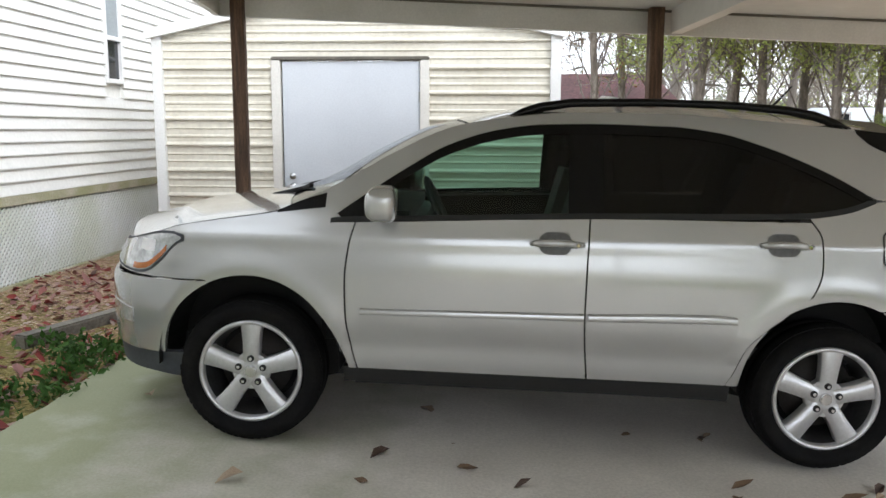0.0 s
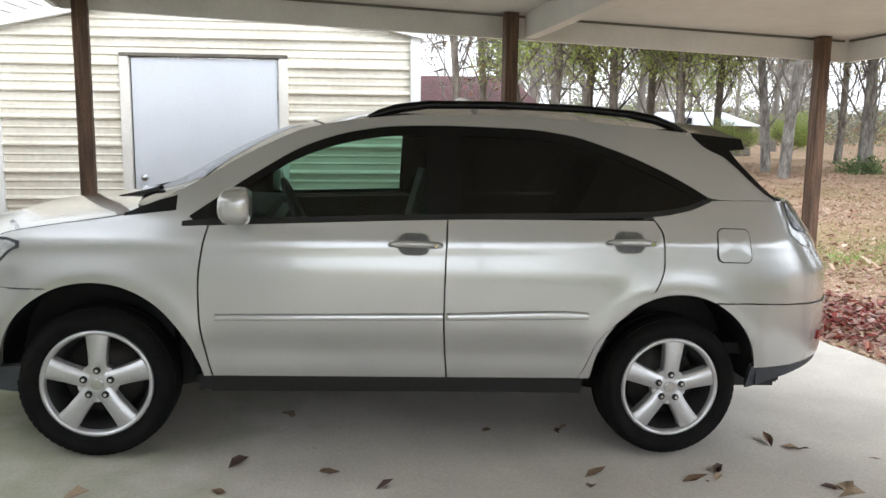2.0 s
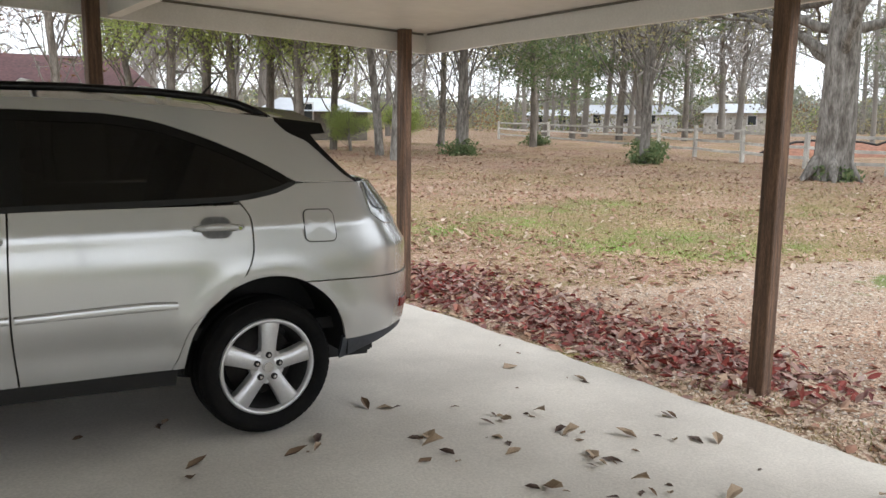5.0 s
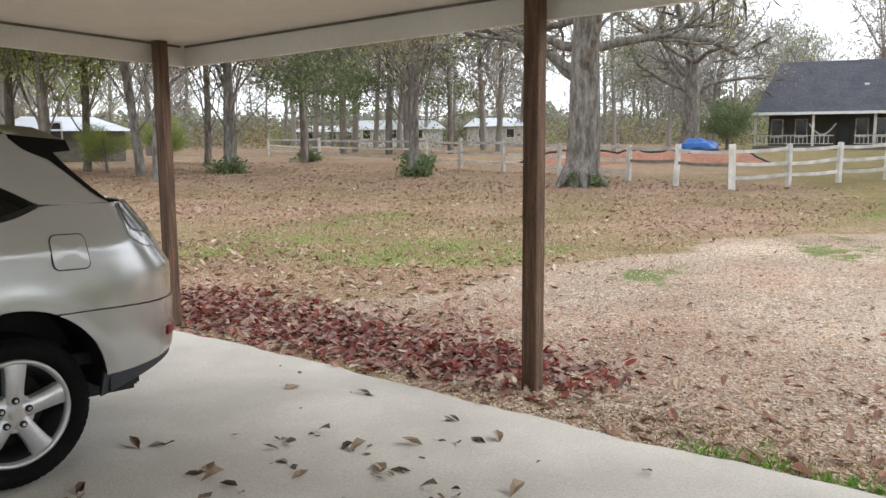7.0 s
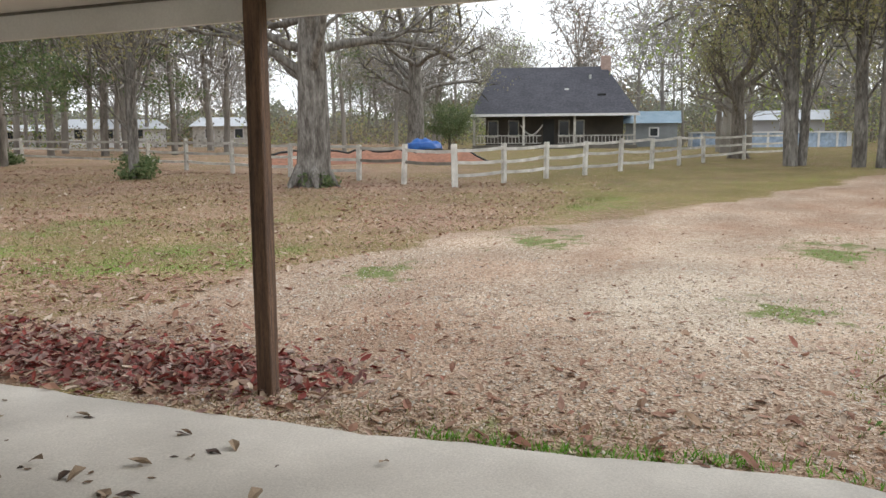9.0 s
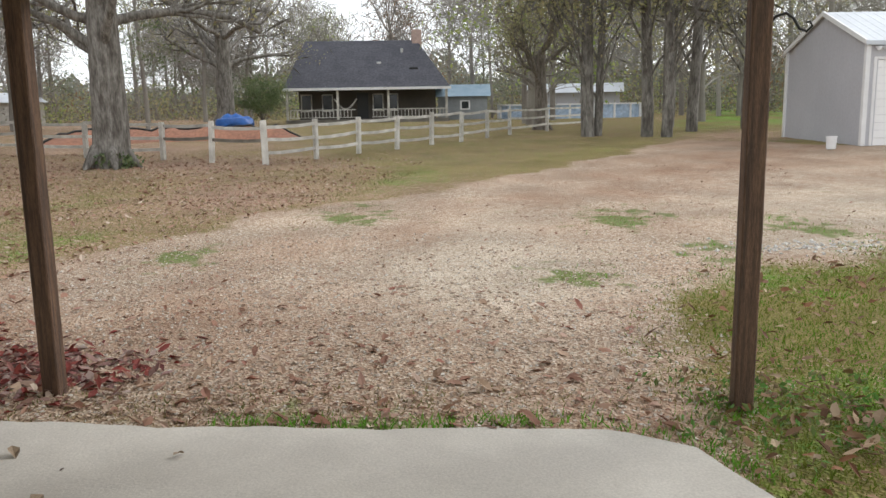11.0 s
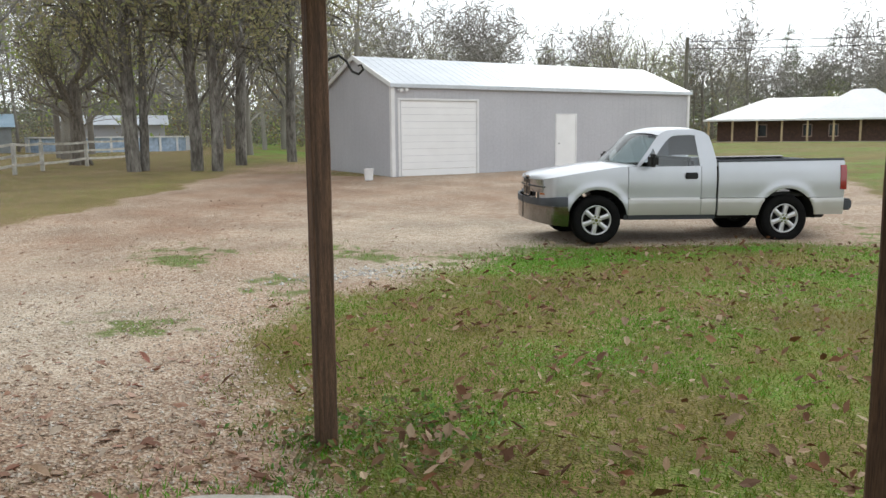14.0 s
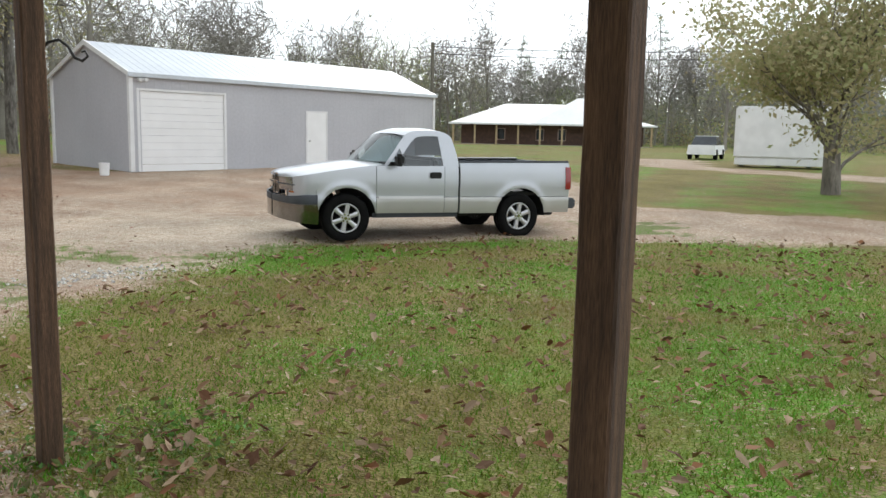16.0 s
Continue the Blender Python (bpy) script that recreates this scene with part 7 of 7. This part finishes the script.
part("dashboard", box((0.2, 0.15, 0.8), (0.78, 2 * TM - 0.15, 1.2), 0.05), M_CLAD, truck)
part("chassis", box((-0.8, 0.35, 0.35), (3.9, 2 * TM - 0.35, 0.6), 0.02), M_GAP, truck)
part("rear_cab_wall", box((1.8, 0.1, 0.6), (1.84, 2 * TM - 0.1, 1.22), 0), M_TRUCK, truck)
for x in (0, TB):
    wheel(truck, x, 0.0, 0.38, 0.378, 0.222, 6, 0.24, turn=10, steer=-4 if x == 0 else 0)
    wheel(truck, x, 2 * TM, 0.38, 0.378, 0.222, 6, 0.24, flip=True)
    for y0, y1 in ((-0.046, 0.34), (2 * TM - 0.34, 2 * TM + 0.046)):
        V = [(x - 0.475 * math.cos(math.pi * i / 24), y, 0.385 + 0.475 * math.sin(math.pi * i / 24)) for i in range(25) for y in (y0, y1)]
        link("wheel_arch_liner", V, [(2 * i, 2 * i + 2, 2 * i + 3, 2 * i + 1) for i in range(24)], M_GAP, truck)

# small white car by the far road
fx_, fy_ = polar(-53.5, 52)
farcar = thing("parked_car", pose(fx_, fy_, float(ground_z(fx_, fy_)), 0, 0, -62), "small white car parked by the far road", "car")
part("body", prism([(-2, -0.8, 0.3), (2, -0.8, 0.3), (2, 0.8, 0.3), (-2, 0.8, 0.3)], [(-1.95, -0.75, 0.85), (1.9, -0.75, 0.85), (1.9, 0.75, 0.85), (-1.95, 0.75, 0.85)]), M_WHITE, farcar)
part("cabin", prism([(-1.2, -0.72, 0.85), (1.2, -0.72, 0.85), (1.2, 0.72, 0.85), (-1.2, 0.72, 0.85)], [(-0.6, -0.6, 1.35), (0.7, -0.6, 1.35), (0.7, 0.6, 1.35), (-0.6, 0.6, 1.35)]), M_DARKPANE, farcar)
part("roof", box((-0.6, -0.6, 1.352), (0.7, 0.6, 1.4), 0.02), M_WHITE, farcar)
for x in (-1.3, 1.3):
    for y in (-0.72, 0.72):
        part("wheel", moved(cyl(0.31, 0.31, -0.1, 0.1, 20, 0.03), pose(x, y, 0.31, 90)), M_TYRE, farcar)


# ---- fallen leaves, grass and stones ----
def scatter_leaves(x, y, z, size, seed, tilt=0.5):
    """Curled dry leaves at places: vertices and faces."""
    g = np.random.default_rng(seed)
    k = len(x)
    s = size * g.uniform(0.55, 1.25, k)
    # outline with a raised rim: stem, two shoulders, two lobes, tip, and the midrib
    base = np.array([(-1, 0, 0.0), (-0.35, 0.52, 0.22), (0.35, 0.42, 0.3), (1, 0, 0.1), (0.35, -0.42, 0.3), (-0.35, -0.52, 0.22), (0, 0, 0.0)])
    curl = g.uniform(-0.2, 1.3, (k, 1))
    P = np.repeat(base[None], k, 0) * np.stack([np.ones(k), g.uniform(0.6, 1.1, k), np.ones(k)], -1)[:, None, :]
    P[..., 2] *= curl
    P = P + g.normal(0, 0.07, P.shape)
    a, t1, t2 = g.uniform(0, math.tau, k), g.normal(0, tilt, k), g.normal(0, tilt, k)
    P[..., 2] += P[..., 0] * t1[:, None] * 0.5 + P[..., 1] * t2[:, None] * 0.5
    P[..., 2] -= P[..., 2].min(1)[:, None]
    c, sn = np.cos(a)[:, None], np.sin(a)[:, None]
    Q = np.stack([P[..., 0] * c - P[..., 1] * sn, P[..., 0] * sn + P[..., 1] * c, P[..., 2]], -1) * s[:, None, None]
    Q += np.stack([x, y, z], -1)[:, None, :]
    tri = np.array([(6, 0, 5), (6, 5, 4), (6, 4, 3), (6, 3, 2), (6, 2, 1), (6, 1, 0)])
    return Q.reshape(-1, 3), (np.arange(k)[:, None, None] * 7 + tri[None]).reshape(-1, 3)


def soil(x, y):
    return ground_z(x, y) + 0.018 * wobble(x, y, 1.3)


slab_poly = np.array(SLAB)


def sow(n, x0, x1, y0, y1, weight, seed, grow=0.0):
    """Random places in a rectangle, off the slab, kept by weight."""
    g = np.random.default_rng(seed)
    x, y = g.uniform(x0, x1, n), g.uniform(y0, y1, n)
    keep = (g.random(n) < weight(x, y)) & (inside(slab_poly, x, y) < 0.0)
    return x[keep], y[keep]


def litter(name, label, n, region, weight, size, material, seed, tilt=0.5, lift=0.0):
    x, y = sow(n, *region, weight, seed)
    v, f = scatter_leaves(x, y, soil(x, y) + lift, size, seed, tilt)
    return tagged(link(name, v, f.tolist(), material), label, "fallen leaves", kind="stuff")


def bank(x, y):
    """The deep red-brown drift along the slab's edge."""
    e = -inside(slab_poly, x, y)
    return np.clip(np.exp(-((e - 0.85 - 0.12 * wobble(x, y, 0.9)) / 0.5) ** 2) * np.clip((y - 2.6) / 1.2, 0, 1) * np.clip((8.8 - y) / 1.0, 0, 1) * (x > 3) * (0.85 + 0.5 * wobble(x, y, 1.2)), 0, 1)


litter("leaf_drift", "deep drift of wet dark red fallen leaves", 26000, (3.6, 7.5, 2.4, 9.0), bank, 0.044, M_REDLITTER, 101, 0.6, 0.002)
litter("leaf_litter", "dry brown leaves strewn along the slab's edge", 7000, (3.6, 8, -0.6, 12), lambda x, y: np.clip(0.35 * np.exp(-((-inside(slab_poly, x, y) - 0.4) / 0.8) ** 2) + 0.2 * (y > 6) + 0.06, 0, 1), 0.05, M_LITTER, 102, 0.6)
litter("leaf_litter", "brown leaves scattered over the yard", 46000, (5, 24, 5, 34), lambda x, y: np.clip(zones(x, y)[2] * np.clip(1.1 - (x * 0.02 + y * 0.012), 0.2, 1) * (0.75 + 0.4 * wobble(x, y, 0.7)), 0, 1), 0.052, M_LITTER, 103, 0.5)
litter("leaf_litter", "reddish leaf fragments over the gravel drive", 26000, (4.4, 22, -4, 6.5), lambda x, y: zones(x, y)[0] * np.clip(0.5 * spot(x, y, 5.6, 2.4, 1.9, 2.6) + 0.05 + 0.3 * np.clip(wobble(0.5 * x, 1.6 * y, 0.7) - 0.1, 0, 1) * (0.6 + 0.5 * wobble(x, y, 2.3)), 0, 1), 0.028, M_LITTER, 104, 0.4)
litter("leaf_litter", "brown leaves scattered on the green lawn", 30000, (2.5, 14, -14, -0.4), lambda x, y: (1 - zones(x, y)[0]) * np.clip(0.13 + 0.6 * np.clip(wobble(x, y, 1.9) - 0.35, 0, 1) + 0.3 * np.clip(wobble(x, y, 0.7) - 0.3, 0, 1) + 0.4 * spot(x, y, 4.8, -1.5, 0.9), 0, 1), 0.046, M_LAWNLEAF, 105, 0.7, 0.042)
litter("leaf_litter", "dry leaves on bare soil by the slab", 2600, (-4.2, -2.1, 1.0, 8.0), lambda x, y: 0.6 + 0 * x, 0.05, M_REDLITTER, 106, 0.6, 0.0)


def blades(x, y, h, wd, seed, lean=0.5):
    g = np.random.default_rng(seed)
    k = len(x)
    z = soil(x, y)
    a = g.uniform(0, math.tau, k)
    hh = h * g.uniform(0.5, 1.3, k)
    dx, dy = np.cos(a), np.sin(a)
    lx, ly = g.normal(0, lean, k) * hh, g.normal(0, lean, k) * hh
    w = wd * g.uniform(0.7, 1.3, k)
    V = np.stack([np.stack([x - dx * w, y - dy * w, z], -1), np.stack([x + dx * w, y + dy * w, z], -1), np.stack([x + lx, y + ly, z + hh], -1)], 1).reshape(-1, 3)
    return V, np.arange(k * 3).reshape(-1, 3)


def turf(name, label, n, region, weight, h, wd, material, seed):
    x, y = sow(n, *region, weight, seed)
    v, f = blades(x, y, h, wd, seed)
    return tagged(link(name, v, f.tolist(), material), label, "grass", kind="stuff")


turf("lawn_grass", "short patchy green and straw lawn grass", 190000, (2.5, 13, -13, -0.3), lambda x, y: (1 - zones(x, y)[0]) * np.clip(1.2 - 0.07 * np.hypot(x - 3, y + 2), 0.25, 1), 0.034, 0.0045, M_LAWN, 111)
turf("lawn_weeds", "lush bright green weeds in the lawn", 60000, (2.5, 13, -12, 0.2), lambda x, y: (1 - 0.7 * zones(x, y)[0]) * np.clip(1.2 * (zones(x, y)[1] - 0.25) + 0.3 * wobble(x, y, 1.7), 0, 1), 0.04, 0.006, M_MOSS, 112)
turf("edge_weeds", "bright green weeds along the slab's edge", 9000, (4.2, 5.6, -1.2, 2.0), lambda x, y: np.clip(np.exp(-((-inside(slab_poly, x, y) - 0.07) / 0.09) ** 2) * (0.6 + 0.5 * wobble(x, y, 3)), 0, 1) + 0.5 * spot(x, y, 5.2, -1.0, 0.25), 0.05, 0.006, M_MOSS, 113)
turf("yard_grass", "thin green grass through the leaf litter", 90000, (5, 20, 4.5, 20), lambda x, y: (1 - zones(x, y)[0]) * np.clip(0.8 * zones(x, y)[1] + 0.15, 0, 1), 0.045, 0.007, M_YARDGRASS, 114)
turf("drive_weeds", "green weed patches in the gravel", 26000, (7, 15, -5, 6), lambda x, y: zones(x, y)[0] * np.clip(0.6 * zones(x, y)[1] * (0.6 + wobble(x, y, 2.2)), 0, 1), 0.03, 0.006, M_YARDGRASS, 115)

turf("edge_grass", "thin dull grass in grey soil along the slab", 14000, (4.0, 6.4, -1.2, 3.6), lambda x, y: 0.6 * np.clip(np.exp(-((-inside(slab_poly, x, y) - 0.3) / 0.33) ** 2) * (0.6 + 0.5 * wobble(x, y, 2.1)), 0, 1), 0.03, 0.005, M_YARDGRASS, 116)

# pebbles of the drive nearest the slab
x, y = sow(26000, 4.3, 11, -1.2, 6.2, lambda x, y: zones(x, y)[0] * np.clip(1.3 - 0.16 * (x - 4), 0.1, 1) * 0.7, 121)
g = np.random.default_rng(122)
octa = np.array([(1, 0, 0), (0, 1, 0), (-1, 0, 0), (0, -1, 0), (0, 0, 0.7), (0, 0, -0.5)], float)
s = g.uniform(0.006, 0.019, (len(x), 1, 1))
P = (octa[None] + g.normal(0, 0.22, (len(x), 6, 3))) * s
P += np.stack([x, y, soil(x, y) + 0.003], -1)[:, None]
tri = np.array([(0, 1, 4), (1, 2, 4), (2, 3, 4), (3, 0, 4), (1, 0, 5), (2, 1, 5), (3, 2, 5), (0, 3, 5)])
peb = link("pebbles", P.reshape(-1, 3), (np.arange(len(x))[:, None, None] * 6 + tri[None]).reshape(-1, 3).tolist(), M_STONE)
tagged(peb, "loose tan and white drive pebbles", "gravel", kind="stuff")

# pale crushed stone at the drive's wet edge
x, y = sow(2600, 9.2, 11.8, -4.2, -0.6, lambda x, y: np.clip(spot(x, y, 10.6, -2.3, 0.35, 0.9) * (0.5 + wobble(x, y, 2.5)), 0, 1), 131)
P = (octa[None] + g.normal(0, 0.22, (len(x), 6, 3))) * g.uniform(0.012, 0.03, (len(x), 1, 1))
P += np.stack([x, y, soil(x, y) + 0.006], -1)[:, None]
tagged(link("crushed_stone", P.reshape(-1, 3), (np.arange(len(x))[:, None, None] * 6 + tri[None]).reshape(-1, 3).tolist(), mat("pale_crushed_stone", (0.6, 0.58, 0.54), (0.42, 0.4, 0.38), 9, 0.85, island=0.25)), "pale crushed stone where the drive meets the lawn", "gravel", kind="stuff")

# low ground cover and edging beside the house wall
gx_, gy_ = np.random.default_rng(7).uniform(-3.6, -2.25, 900), np.random.default_rng(8).uniform(2.2, 5.2, 900)
c = np.stack([gx_, gy_, soil(gx_, gy_) + 0.05], -1)
keep = wobble(gx_, gy_, 1.4) > -0.15
v, f = leaf_cloud(c[keep], 0.05, 0.028, 9, 77, 0.6)
tagged(link("ground_cover", v, f.tolist(), M_IVY), "low dark green ground cover among fallen leaves", "ground cover", kind="stuff")
for i, (px0, py0, ln, an) in enumerate(((-2.75, 6.0, 1.9, 72), (-2.5, 6.7, 0.9, 20))):
    bd = thing("garden_edging", pose(px0, py0, float(ground_z(px0, py0)), 0, 0, an), "weathered grey timber garden edging on soil", "edging")
    part("timber", box((-ln / 2, -0.06, -0.03), (ln / 2, 0.06, 0.09), 0.012), M_GREYWOOD, bd)

# weeds and leaves at the foot of the carport post
wr = np.random.default_rng(15)
wx, wy = wr.normal(5.2, 0.36, 130), wr.normal(-1.3, 0.4, 130)
v, f = leaf_cloud(np.stack([wx, wy, soil(wx, wy) + wr.uniform(0.015, 0.06, 130)], -1), 0.03, 0.024, 5, 78, 0.5)
tagged(link("weeds", v, f.tolist(), M_WEED), "low broad-leaved green weeds beside a carport post", "weeds", kind="stuff")

# single leaves lying on the slab
LEAF_PLACES = [(0.02, 3.44), (0.25, 3.32), (-0.23, 4.2), (-0.43, 3.26), (-0.39, 3.55), (-1.71, 4.09), (2.72, 3.68), (3.63, 2.74), (3.33, 2.94), (1.67, 3.41), (2.75, 3.38), (2.37, 3.36)]
leaf_rng = np.random.default_rng(31)
LEAF_PLACES = [(0.3 + (x - 0.3) * 1.025, -0.05 + (y + 0.05) * 1.025) for x, y in LEAF_PLACES]
for i in range(40):
    cx0, cy0 = float(leaf_rng.normal(2.5, 0.75)), float(leaf_rng.normal(3.0, 0.8))
    for j in range(1 + i % 3):
        LEAF_PLACES.append((cx0 + float(leaf_rng.normal(0, 0.05)), cy0 + float(leaf_rng.normal(0, 0.05))))
for i in range(26):
    LEAF_PLACES.append((float(leaf_rng.uniform(-1.2, 4.2)), float(leaf_rng.uniform(0.6, 5.4))))
M_SLABLEAF = [mat("curled_brown_leaf", (0.2, 0.13, 0.08), (0.12, 0.075, 0.045), 20, 0.8), mat("dark_dry_leaf", (0.1, 0.06, 0.045), (0.06, 0.04, 0.03), 20, 0.8), mat("pale_tan_leaf", (0.34, 0.26, 0.18), (0.25, 0.18, 0.12), 20, 0.8)]
slab_meshes = []
for i in range(9):
    V, T = scatter_leaves(np.array([0.0]), np.array([0.0]), np.array([0.0]), 1.0, 300 + i, 0.35)
    me = bpy.data.meshes.new("leaf")
    me.from_pydata([tuple(q) for q in V], [], [tuple(q) for q in T])
    me.materials.append(M_SLABLEAF[i % 3])
    slab_meshes.append(me)
for i, (x, y) in enumerate(LEAF_PLACES):
    if inside(slab_poly, np.array([x]), np.array([y]))[0] < 0.05:
        continue
    o = new("leaf", slab_meshes[i % 9])
    big = 0.06 if i < 12 else float(leaf_rng.uniform(0.02, 0.062))
    o.matrix_world = pose(x, y, -0.041 * x - 0.044, 0, 0, float(leaf_rng.uniform(0, 360))) @ Matrix.Diagonal((big, big, big * 1.15, 1))
    tagged(o, ("curled brown fallen leaf on the concrete slab", "dark dry fallen leaf on the concrete slab", "pale tan fallen leaf on the concrete slab")[i % 3], "leaf", "leaves on the slab")
